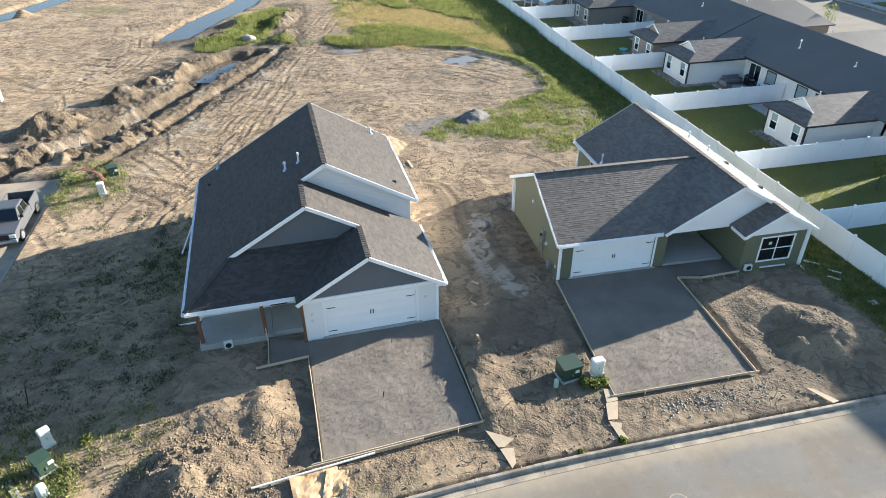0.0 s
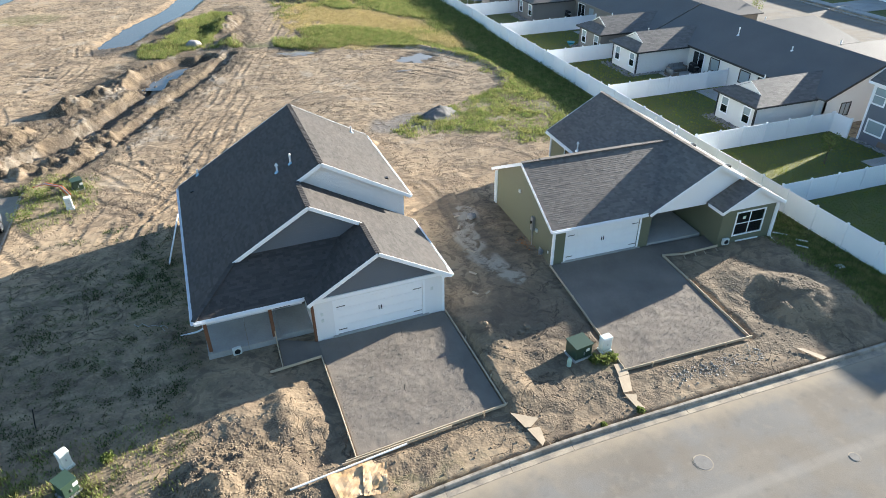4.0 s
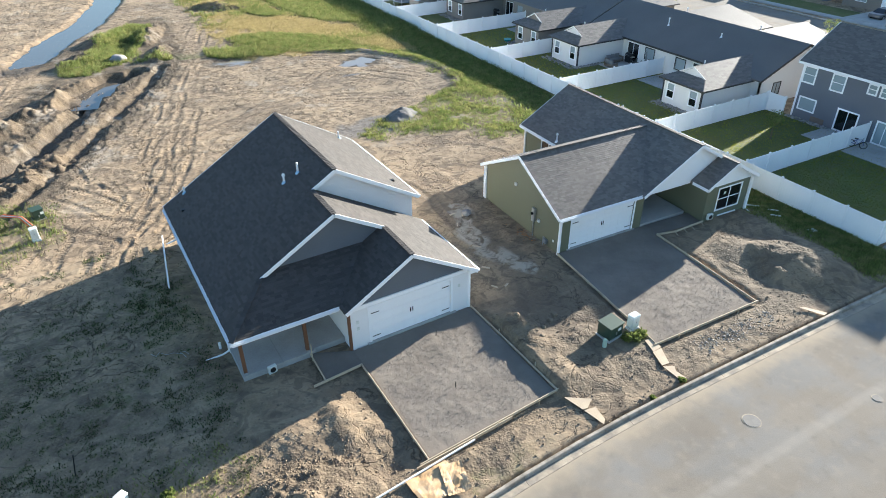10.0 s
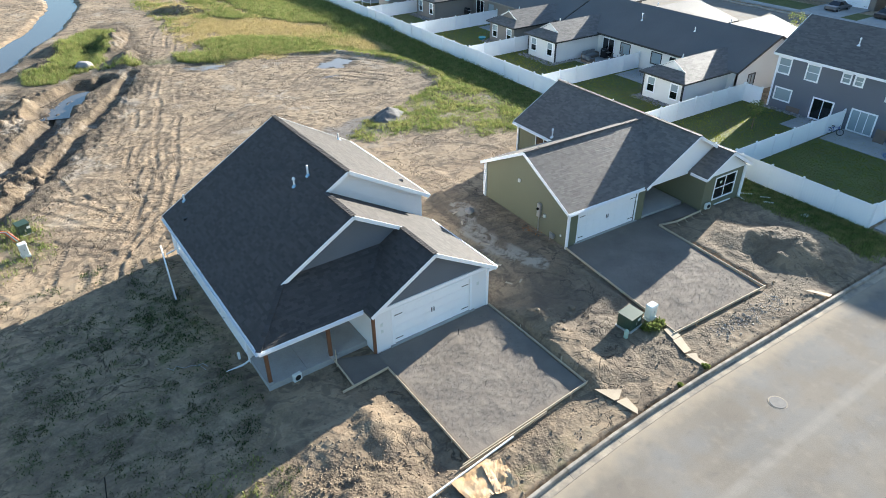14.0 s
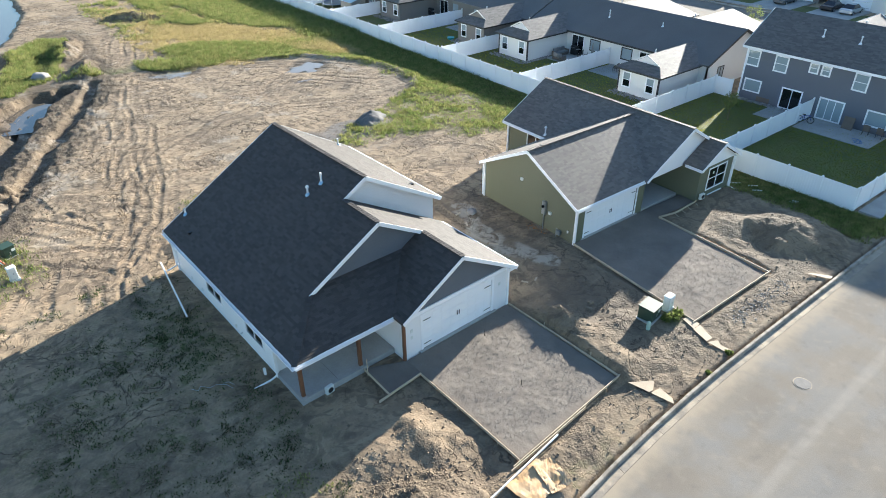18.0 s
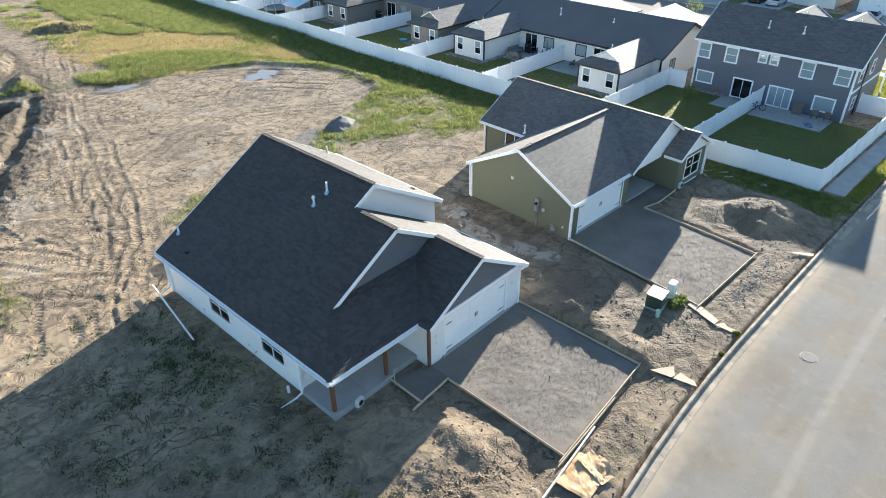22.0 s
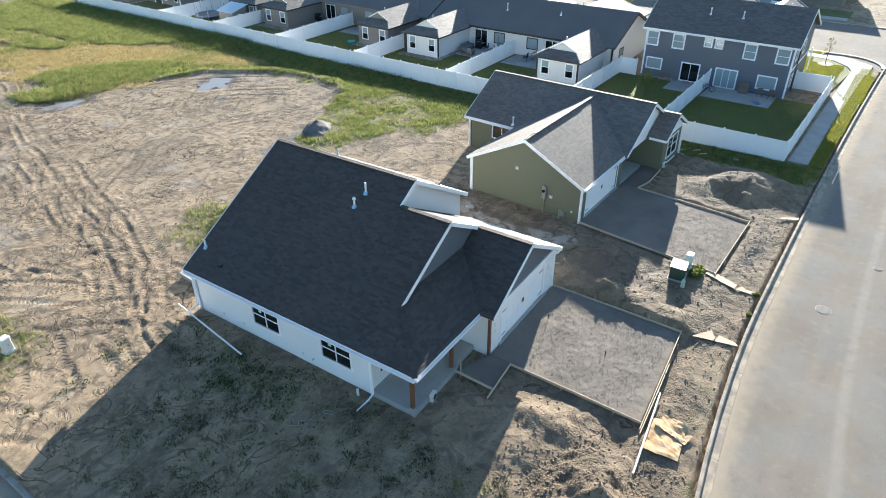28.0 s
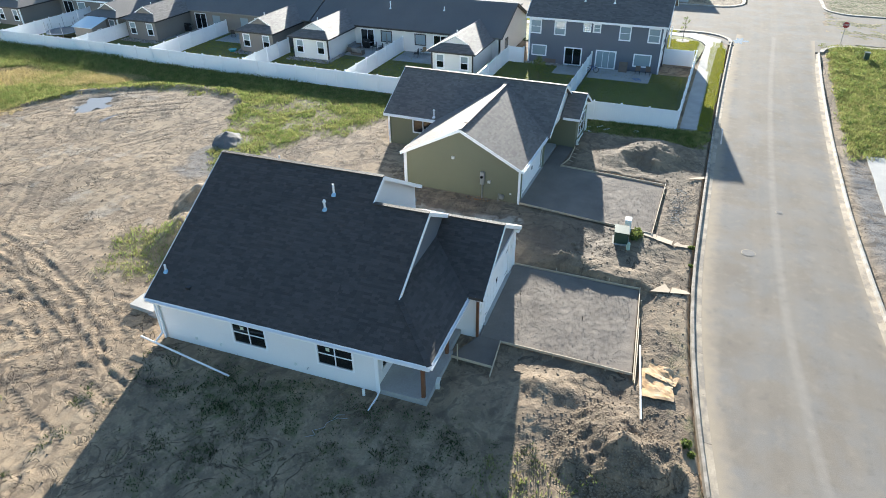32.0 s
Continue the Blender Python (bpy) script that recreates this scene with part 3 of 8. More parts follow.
def scars(x, y):
    """Wheel ruts, tread marks and cracks: their height, and how far they darken."""
    shape = x.shape
    x, y = x.ravel(), y.ravel()
    z, dark, lane_at, way_at, lat_at = (np.zeros(x.shape) for k in range(5))
    warp = fbm(x * 0.12, y * 0.12, 2, 66) - 0.5
    fine = fbm(x * 1.1, y * 1.1, 3, 7) - 0.5
    rag = fbm(x * 2.6, y * 2.6, 2, 9) - 0.5
    for k, pts in enumerate(RUTS + SWEEPS):
        main = k < len(RUTS)
        P = np.array(pts)
        sel = np.nonzero((x > P[:, 0].min() - 4) & (x < P[:, 0].max() + 4) & (y > P[:, 1].min() - 4) & (y < P[:, 1].max() + 4))[0]
        if not len(sel):
            continue
        xs, ys, wp, fn = x[sel], y[sel], warp[sel], fine[sel]
        d, way = line_along(xs + 0.8 * wp + 0.09 * fn, ys - 0.8 * wp + 0.09 * fn, pts)
        worn = step(0.36, 0.60, fbm(xs * 0.22 + 3 * k, ys * 0.22, 3, 70 + k)) * (0.75 if main else 0.7) * step(0.2, 2.5, way) * step(0.2, 2.5, way.max() - way)
        for o, w in ((0.85, 1.0), (2.0, 0.35)) if main else ((0.9, 0.8),):
            g = np.abs(d - o)
            lane = np.exp(-(g / 0.19) ** 2)
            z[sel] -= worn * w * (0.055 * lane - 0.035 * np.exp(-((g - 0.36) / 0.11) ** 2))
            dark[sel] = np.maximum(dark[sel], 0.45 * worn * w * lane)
            tyre = worn ** 0.5 * w ** 0.3 * np.exp(-(g / 0.27) ** 6)
            first = tyre > lane_at[sel]
            lane_at[sel] = np.where(first, tyre, lane_at[sel])
            way_at[sel] = np.where(first, way, way_at[sel])
            lat_at[sel] = np.where(first, d - o, lat_at[sel])
    open_lot = step(44, 50, y) * step(34, 31, x)
    for sx, sy, amp, seed, width, where in ((0.16, 0.10, 0.07, 401, 0.009, open_lot * step(4, -6, x)), (0.30, 0.22, 0.035, 402, 0.009, open_lot * step(6, -2, x)),
                                            (0.55, 0.45, 0.035, 404, 0.014, open_lot * step(0, -8, x))):
        u, v = 0.83 * x + 0.55 * y + 1.5 * warp, 0.83 * y - 0.55 * x
        n = fbm(u * sx + 0.3 * fine, v * sy, 3, seed) + 0.03 * rag
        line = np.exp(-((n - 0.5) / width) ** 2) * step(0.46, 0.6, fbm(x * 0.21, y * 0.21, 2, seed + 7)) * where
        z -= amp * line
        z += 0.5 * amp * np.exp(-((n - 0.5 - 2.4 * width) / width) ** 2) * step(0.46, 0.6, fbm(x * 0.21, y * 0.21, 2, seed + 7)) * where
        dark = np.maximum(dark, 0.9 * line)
    for pts in FURROWS:
        P = np.array(pts)
        sel = np.nonzero((x > P[:, 0].min() - 1.5) & (x < P[:, 0].max() + 1.5) & (y > P[:, 1].min() - 1.5) & (y < P[:, 1].max() + 1.5))[0]
        if len(sel):
            g = line_dist(x[sel] + 0.9 * fine[sel], y[sel] + 0.7 * rag[sel], pts)
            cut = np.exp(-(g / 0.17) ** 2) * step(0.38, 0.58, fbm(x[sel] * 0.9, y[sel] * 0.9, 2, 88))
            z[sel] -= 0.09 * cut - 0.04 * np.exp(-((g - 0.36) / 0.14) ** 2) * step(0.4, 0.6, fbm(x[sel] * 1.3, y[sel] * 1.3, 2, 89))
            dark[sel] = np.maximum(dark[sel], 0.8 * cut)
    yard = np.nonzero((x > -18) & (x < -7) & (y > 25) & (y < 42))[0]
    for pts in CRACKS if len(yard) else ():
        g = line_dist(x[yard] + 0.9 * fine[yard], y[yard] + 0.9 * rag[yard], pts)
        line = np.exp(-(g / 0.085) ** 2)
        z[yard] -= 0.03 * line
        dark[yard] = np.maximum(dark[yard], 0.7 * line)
    return [v.reshape(shape) for v in (z, dark, lane_at, way_at, lat_at)]


def land(x, y):
    """Height of the ground."""
    x, y = np.asarray(x, float), np.asarray(y, float)
    lot = step(0.3, 9, y - kerb_y(x))
    z = -0.06 + 0.28 * lot * step(31, 27, x) * step(75, 45, y)
    z = z - 0.12 * step(27, 31, x) * step(20, 30, y)
    lump = fbm(x * 0.16, y * 0.16, 3, 1) - 0.5
    z = z + 0.22 * lump * step(44, 52, y) * step(33, 31, x) + 0.06 * lump
    soft = step(FENCE_X + 0.2, FENCE_X - 0.3, x)
    off = step(0.0, 0.8, y - kerb_y(x))
    fine = fbm(x * 1.1, y * 1.1, 4, 7) - 0.5
    crumb = fbm(x * 3.1, y * 3.1, 3, 17) - 0.5
    busy = np.clip(0.35 + 1.2 * (fbm(x * 0.25, y * 0.25, 2, 27) - 0.35), 0.15, 1)
    grit = fbm(x * 4.2, y * 4.2, 2, 19) - 0.5
    pits = np.abs(fbm(x * 2.4, y * 2.4, 3, 29) - 0.5)
    z = z + soft * off * busy * (0.08 * fine + 0.045 * crumb + 0.045 * grit - 0.10 * np.maximum(0, 0.10 - pits) * 4 * step(0.45, 0.6, fbm(x * 0.4, y * 0.4, 2, 37)))
    frontyard = off * step(27, 24, y) * step(-13, -6, x) * step(29, 26, x)
    z = z + frontyard * (0.08 * fine + 0.03 * crumb + 0.015 * grit)
    z = z + scars(x, y)[0]
    # trenches with their spoil
    rough = fbm(x * 0.8, y * 0.8, 4, 33) - 0.5
    d1 = line_dist(x + 1.2 * rough, y, DITCH)
    d2 = line_dist(x + 1.0 * rough, y, DITCH2)
    z = z - 0.9 * step(1.5, 0.5, d1 + 0.35 * rough) - 0.42 * step(0.95, 0.3, d2 + 0.3 * rough)
    spoil = step(4.5, 1.0, line_dist(x, y, [(-26, 54.5), (-17.8, 65), (-13.4, 74), (-10.8, 81)])) * (0.5 + 0.9 * rough + 0.9 * crumb)
    z = z + np.maximum(0, spoil) * 0.28
    rubble = step(3.0, 1.5, line_dist(x, y, [(-26, 55), (-19, 56), (-14.5, 60)]))
    z = z + rubble * np.maximum(0, (fbm(x * 1.5, y * 1.5, 4, 81) - 0.42)) * 1.6
    ridge2 = step(1.4, 0.2, np.abs(line_dist(x, y, DITCH2) - 1.5)) * step(56, 62, y)
    z = z + 0.10 * ridge2 * (0.1 + 1.5 * rough + 2.0 * crumb)
    for i, (cx, cy, rx, ry, h, a) in enumerate([(-22.6, 62.5, 3.8, 2.3, 1.4, 35), (-38.6, 111.5, 2.0, 1.3, 1.0, 10), (-17.6, 69.6, 2.3, 1.7, 1.2, 30), (-15.6, 73.6, 1.9, 1.4, 0.8, 30), (-12.6, 77.8, 2.6, 1.6, 0.6, 60),
                                             (-10.0, 91, 4.5, 2.0, 0.6, 60), (-7.0, 99, 4.8, 1.8, 0.7, 62), (-0.6, 99.5, 5.5, 1.6, 1.0, 75), (-0.8, 90, 4.5, 1.3, 0.8, 75),
                                             (-6.3, 18.9, 3.1, 2.5, 1.3, 20), (-2.7, 22.4, 1.7, 2.4, 0.35, 10), (-5.2, 22.8, 2.0, 1.0, 0.2, 0),
                                             (25.8, 20.9, 3.3, 3.2, 0.82, 0), (24.2, 23.4, 2.8, 1.9, 0.34, -35), (5.6, 50.2, 2.6, 2.2, 1.25, 20), (1.6, 48.5, 2.6, 1.9, 1.1, 20), (6.7, 21.3, 0.8, 2.4, 0.05, 0), (7.3, 24.2, 0.9, 2.0, 0.32, 0), (9.0, 22.2, 1.8, 0.9, 0.30, 10),
                                             (11.0, 112, 5, 2.2, 1.0, -30)]):
        pile = heap(x, y, cx, cy, rx, ry, h, a, 0.1 if i in (12, 13) else 0.3, i)
        z = z + pile + np.minimum(pile, 0.5) * ((0.3 * crumb + 0.25 * grit) if i not in (12, 13, 14, 15) else 0.14 * crumb)
    # the lower strip beside the first drive
    z = z - 0.30 * step(-3.6, -2.6, x) * step(-0.2, -0.9, x) * step(18.6, 19.6, y) * step(26.3, 25.2, y)
    z = z + 0.34 * step(6.0, 6.45, x) * step(9.0, 7.0, x) * step(18.9, 20.2, y) * step(26.5, 25.0, y)
    # raised rim of the bare pad
    rim = np.abs(x - pad_x(y)) * step(58, 61, y) * step(88, 80, y) + 9 * (1 - step(58, 61, y) * step(88, 80, y))
    z = z + 0.22 * np.exp(-(rim / 0.6) ** 2)
    # water courses
    dr = np.minimum(line_dist(x, y, RIVER), line_dist(x, y, RIVER2))
    z = z - 0.55 * step(3.0, 1.2, dr + 0.9 * rough) * step(88.5, 97, y) - 0.9 * step(2.1, 1.1, line_dist(x, y, POND) + 0.5 * rough) * (1 - step(1.05, 0.55, d1)) - 0.4 * step(1.5, 0.6, line_dist(x, y, POND2))
    z = z - 0.16 * step(1.2, 0.7, np.hypot((x - 6) / 3.1, (y - 81.8) / 1.9)) - 0.15 * step(1.2, 0.6, np.hypot((x - 19) / 2.8, (y - 74.6) / 2.4))
    # flat under houses and drives
    c, s = math.cos(radians(1.9)), math.sin(radians(1.9))
    ax, ay = c * x + s * (y - 27), -s * x + c * (y - 27)
    flat = step(0.9, 0.0, np.maximum(np.abs(ax + 0.45) - 6.3, np.abs(ay - 8) - 7.6)) + step(0.5, 0.0, np.maximum(np.abs(x - 2.35) - 3.6, np.abs(y - 23.2) - 4.2))
    flat = flat + step(0.9, 0.0, np.maximum(np.abs(x - 21) - 7.6, np.abs(y - 35.5) - 7.2)) + step(0.5, 0.0, np.maximum(np.abs(x - 16.6) - 3.7, np.abs(y - 24) - 4.2))
    flat = np.clip(flat + step(0.6, 0.0, np.maximum(np.abs(x + 2.4) - 1.2, np.abs(y - 26.6) - 1.1)) + step(0.6, 0.0, np.maximum(np.abs(x - 22.3) - 2.1, np.abs(y - 28.2) - 0.8)), 0, 1)
    drive = np.interp(y, [17, 19.4, 27, 30, 50], [-0.2, -0.16, 0.06, 0.1, 0.1])
    z = z * (1 - flat) + flat * drive
    # beds of the streets, the lawns behind the fence
    lawn = step(FENCE_X - 0.1, FENCE_X + 0.1, x) * step(-0.2, 0.3, y - kerb_y(x))
    z = z * (1 - lawn) - 0.12 * lawn
    street = step(0.25, 0.0, y - kerb_y(x)) * step(0.25, 0.0, kerb2_y(x) - y)
    street = np.maximum(street, step(CROSS_X - 0.3, CROSS_X, x) * step(CROSS_X2 + 0.3, CROSS_X2, x))
    z = z * (1 - street) - 0.42 * street
    sou = step(-0.1, 0.6, kerb2_y(x) - y)
    z = z * (1 - sou) + sou * (-0.10 + 0.22 * fine + 0.25 * lump)
    west = step(WEST_X + 0.1, WEST_X - 0.1, x) * step(WEST_X - 7.2, WEST_X - 6.8, x) * step(52.0, 51.0, y) * step(0.2, 0.9, y - kerb_y(x))
    return z * (1 - west) - 0.3 * west


def graded(a, b, fine_a, fine_b, stepf, stepc, end_lo, end_hi):
    mid = np.arange(fine_a, fine_b, stepf)
    lo, hi = np.arange(a, fine_a, stepc), np.arange(fine_b, b, stepc)
    far_lo = a - np.geomspace(stepc, a - end_lo, 18)[::-1]
    far_hi = b + np.geomspace(stepc, end_hi - b, 18)
    return np.concatenate([far_lo, lo, mid, hi, [b], far_hi])


gx = graded(-55, 95, -24, 32.2, 0.13, 0.45, -2500, 2500)
gy = np.concatenate([graded(-6, 58, 15.4, 58, 0.13, 0.6, -2500, 60)[:-19], graded(58, 150, 58, 100, 0.18, 0.6, 57, 2500)[18:]])
GX, GY = np.meshgrid(gx, gy)
GZ = land(GX, GY)
nxg, nyg = len(gx), len(gy)
idx = np.arange(nxg * nyg).reshape(nyg, nxg)
quads = np.stack([idx[:-1, :-1], idx[:-1, 1:], idx[1:, 1:], idx[1:, :-1]], -1).reshape(-1, 4)


def ground_material():
    m = bpy.data.materials.new("bare_earth_with_weeds")
    m.use_nodes = True
    nt = m.node_tree
    b = nt.nodes["Principled BSDF"]
    b.inputs["Specular IOR Level"].default_value = 0.2
    b.inputs["Diffuse Roughness"].default_value = 0.5
    geo = nt.nodes.new("ShaderNodeNewGeometry")

    def tex(s, d, dis=0.0):
        n = nt.nodes.new("ShaderNodeTexNoise")
        n.inputs["Scale"].default_value, n.inputs["Detail"].default_value, n.inputs["Distortion"].default_value = s, d, dis
        nt.links.new(geo.outputs["Position"], n.inputs["Vector"])
        return n.outputs["Fac"]

    def mixc(f, a, c):
        n = nt.nodes.new("ShaderNodeMix")
        n.data_type = "RGBA"
        for key, v in (("Factor", f), ("A", a), ("B", c)):
            if isinstance(v, tuple):
                n.inputs[key].default_value = (*v, 1)
            else:
                nt.links.new(v, n.inputs[key])
        return n.outputs["Result"]

    def rng(v, lo, hi, a=0.0, c=1.0):
        n = nt.nodes.new("ShaderNodeMapRange")
        for key, val in zip(("From Min", "From Max", "To Min", "To Max"), (lo, hi, a, c)):
            n.inputs[key].default_value = val
        nt.links.new(v, n.inputs["Value"])
        return n.outputs[0]

    def attr(name):
        n = nt.nodes.new("ShaderNodeAttribute")
        n.attribute_name = name
        return n.outputs["Fac"]

    def mul(a, c):
        n = nt.nodes.new("ShaderNodeMath")
        n.operation = "MULTIPLY"
        nt.links.new(a, n.inputs[0])
        nt.links.new(c, n.inputs[1])
        return n.outputs[0]

    mp = nt.nodes.new("ShaderNodeMapping")
    mp.inputs["Rotation"].default_value, mp.inputs["Scale"].default_value = (0, 0, radians(-62)), (0.16, 1.5, 1.0)
    nt.links.new(geo.outputs["Position"], mp.inputs[0])
    drag = nt.nodes.new("ShaderNodeTexNoise")
    drag.inputs["Scale"].default_value, drag.inputs["Detail"].default_value, drag.inputs["Distortion"].default_value = 1.0, 7, 0.8
    nt.links.new(mp.outputs[0], drag.inputs["Vector"])
    mp2 = nt.nodes.new("ShaderNodeMapping")
    mp2.inputs["Rotation"].default_value, mp2.inputs["Scale"].default_value = (0, 0, radians(-36)), (0.10, 1.25, 1.0)
    nt.links.new(geo.outputs["Position"], mp2.inputs[0])
    haul = nt.nodes.new("ShaderNodeTexNoise")
    haul.inputs["Scale"].default_value, haul.inputs["Detail"].default_value, haul.inputs["Distortion"].default_value = 1.0, 8, 0.9
    nt.links.new(mp2.outputs[0], haul.inputs["Vector"])
    cell = nt.nodes.new("ShaderNodeTexVoronoi")
    cell.inputs["Scale"].default_value = 7.0
    nt.links.new(geo.outputs["Position"], cell.inputs["Vector"])
    scuff = rng(tex(0.10, 5, 0.8), 0.46, 0.60)
    earth = mixc(rng(tex(0.22, 6, 0.6), 0.38, 0.62), (0.440, 0.318, 0.200), (0.375, 0.268, 0.168))
    earth = mixc(rng(tex(0.33, 9, 1.6), 0.52, 0.60, 0.0, 0.55), earth, (0.200, 0.148, 0.102))
    earth = mixc(rng(tex(0.8, 10, 2.2), 0.56, 0.64, 0.0, 0.6), earth, (0.165, 0.124, 0.087))
    earth = mixc(rng(tex(0.13, 6, 0.8), 0.53, 0.64, 0.0, 0.5), earth, (0.18, 0.132, 0.094))
    earth = mixc(rng(tex(0.9, 8, 1.2), 0.54, 0.70, 0.0, 0.5), earth, (0.215, 0.163, 0.113))
    earth = mixc(mul(rng(drag.outputs["Fac"], 0.58, 0.68, 0.0, 0.7), scuff), earth, (0.21, 0.160, 0.112))
    earth = mixc(rng(drag.outputs["Fac"], 0.42, 0.34, 0.0, 0.4), earth, (0.44, 0.335, 0.22))
    earth = mixc(mul(rng(haul.outputs["Fac"], 0.58, 0.68, 0.0, 0.8), scuff), earth, (0.185, 0.139, 0.097))
    earth = mixc(rng(haul.outputs["Fac"], 0.44, 0.36, 0.0, 0.5), earth, (0.45, 0.342, 0.225))
    earth = mixc(rng(tex(4.0, 7, 0.6), 0.50, 0.68, 0.0, 0.5), earth, (0.42, 0.32, 0.21))
    earth = mixc(rng(tex(8.0, 7, 0.8), 0.62, 0.72, 0.0, 0.7), earth, (0.14, 0.107, 0.076))
    earth = mixc(rng(tex(22.0, 5), 0.58, 0.74, 0.0, 0.45), earth, (0.17, 0.130, 0.091))
    loam = mixc(rng(tex(2.5, 7, 0.8), 0.40, 0.65), (0.075, 0.056, 0.038), (0.145, 0.11, 0.074))
    loam = mixc(rng(tex(11.0, 6, 0.5), 0.5, 0.62, 0.0, 0.8), loam, (0.24, 0.185, 0.125))
    # Loam colour for dug soil and for the yard's painted shade.
    earth = mixc(attr("dug_or_shade"), earth, loam)
    stone = mixc(rng(tex(9.0, 5), 0.4, 0.65), (0.26, 0.235, 0.21), (0.15, 0.135, 0.12))
    earth = mixc(attr("gravel"), earth, stone)
    straw = mixc(rng(tex(2.5, 5), 0.4, 0.65), (0.44, 0.34, 0.19), (0.35, 0.27, 0.15))
    earth = mixc(mul(attr("dry"), rng(tex(1.2, 5), 0.3, 0.5)), earth, straw)
    turf = mixc(rng(tex(0.9, 6), 0.38, 0.62), (0.085, 0.11, 0.032), (0.16, 0.155, 0.065))
    earth = mixc(mul(attr("green"), rng(tex(3.0, 5), 0.3, 0.62)), earth, turf)
    damp = attr("wet")
    earth = mixc(damp, earth, (0.085, 0.066, 0.048))
    bare = nt.nodes.new("ShaderNodeMath")
    bare.operation = "SUBTRACT"
    bare.inputs[0].default_value = 1.0
    nt.links.new(attr("green"), bare.inputs[1])
    earth = mixc(mul(rng(tex(0.3, 7, 1.4), 0.52, 0.62, 0.0, 0.5), bare.outputs[0]), earth, (0.19, 0.140, 0.097))
    earth = mixc(mul(rng(tex(0.62, 10, 2.4), 0.54, 0.60, 0.0, 0.6), bare.outputs[0]), earth, (0.135, 0.10, 0.071))
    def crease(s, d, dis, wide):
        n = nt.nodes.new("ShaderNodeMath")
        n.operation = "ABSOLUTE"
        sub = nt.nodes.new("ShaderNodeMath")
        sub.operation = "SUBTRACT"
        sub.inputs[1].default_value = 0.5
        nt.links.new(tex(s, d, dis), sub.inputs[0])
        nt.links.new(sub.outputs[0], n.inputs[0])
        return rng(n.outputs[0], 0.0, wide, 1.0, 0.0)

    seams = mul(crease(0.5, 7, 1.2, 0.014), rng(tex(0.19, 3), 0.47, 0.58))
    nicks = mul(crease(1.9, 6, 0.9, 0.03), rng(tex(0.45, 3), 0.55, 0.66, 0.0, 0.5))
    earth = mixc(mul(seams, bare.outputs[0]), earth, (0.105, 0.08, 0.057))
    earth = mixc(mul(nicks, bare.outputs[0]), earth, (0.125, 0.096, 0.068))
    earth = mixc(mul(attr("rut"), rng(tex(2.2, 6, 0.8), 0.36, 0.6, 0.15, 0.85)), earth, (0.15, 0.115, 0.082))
    earth = mixc(mul(attr("silt"), rng(tex(1.6, 6, 0.6), 0.36, 0.52)), earth, (0.42, 0.355, 0.275))
    wave = nt.nodes.new("ShaderNodeMath")
    wave.operation = "MULTIPLY_ADD"
    wave.inputs[1].default_value = 2 * math.pi / 0.30
    nt.links.new(attr("way"), wave.inputs[0])
    slant = nt.nodes.new("ShaderNodeMath")
    slant.operation = "ABSOLUTE"
    nt.links.new(attr("lat"), slant.inputs[0])
    nt.links.new(rng(slant.outputs[0], 0.0, 0.3, 0.0, 4.0), wave.inputs[2])
    lug = nt.nodes.new("ShaderNodeMath")
    lug.operation = "SINE"
    nt.links.new(wave.outputs[0], lug.inputs[0])
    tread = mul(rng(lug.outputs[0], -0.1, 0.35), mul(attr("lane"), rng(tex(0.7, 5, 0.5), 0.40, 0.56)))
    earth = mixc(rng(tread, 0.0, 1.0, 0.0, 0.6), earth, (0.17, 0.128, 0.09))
    nt.links.new(earth, b.inputs["Base Color"])
    nt.links.new(rng(damp, 0.0, 1.0, 0.95, 0.6), b.inputs["Roughness"])
    def add(a, c):
        n = nt.nodes.new("ShaderNodeMath")
        n.operation = "ADD"
        nt.links.new(a, n.inputs[0])
        nt.links.new(c, n.inputs[1])
        return n.outputs[0]

    broken = rng(tex(0.3, 7, 1.4), 0.47, 0.62, 0.15, 1.0)
    crumbs = mul(rng(cell.outputs["Distance"], 0.0, 0.6, 0.5, 0.0), rng(attr("dug_or_shade"), 0.0, 0.7, 0.1, 1.0))
    grain = add(rng(tex(4.5, 10), 0.0, 1.0, 0.0, 0.8), rng(tex(17.0, 6), 0.0, 1.0, 0.0, 0.6))
    height = add(mul(grain, broken), add(crumbs, mul(scuff, add(rng(haul.outputs["Fac"], 0.3, 0.7, 0.0, 0.5), rng(drag.outputs["Fac"], 0.3, 0.7, 0.0, 0.3)))))
    height = add(height, add(rng(add(seams, nicks), 0.0, 1.0, 0.0, -0.9), rng(tread, 0.0, 1.0, 0.0, -0.7)))
    bp = nt.nodes.new("ShaderNodeBump")
    bp.inputs["Strength"].default_value, bp.inputs["Distance"].default_value = 0.95, 0.075
    nt.links.new(height, bp.inputs["Height"])
    nt.links.new(bp.outputs[0], b.inputs["Normal"])
    return m


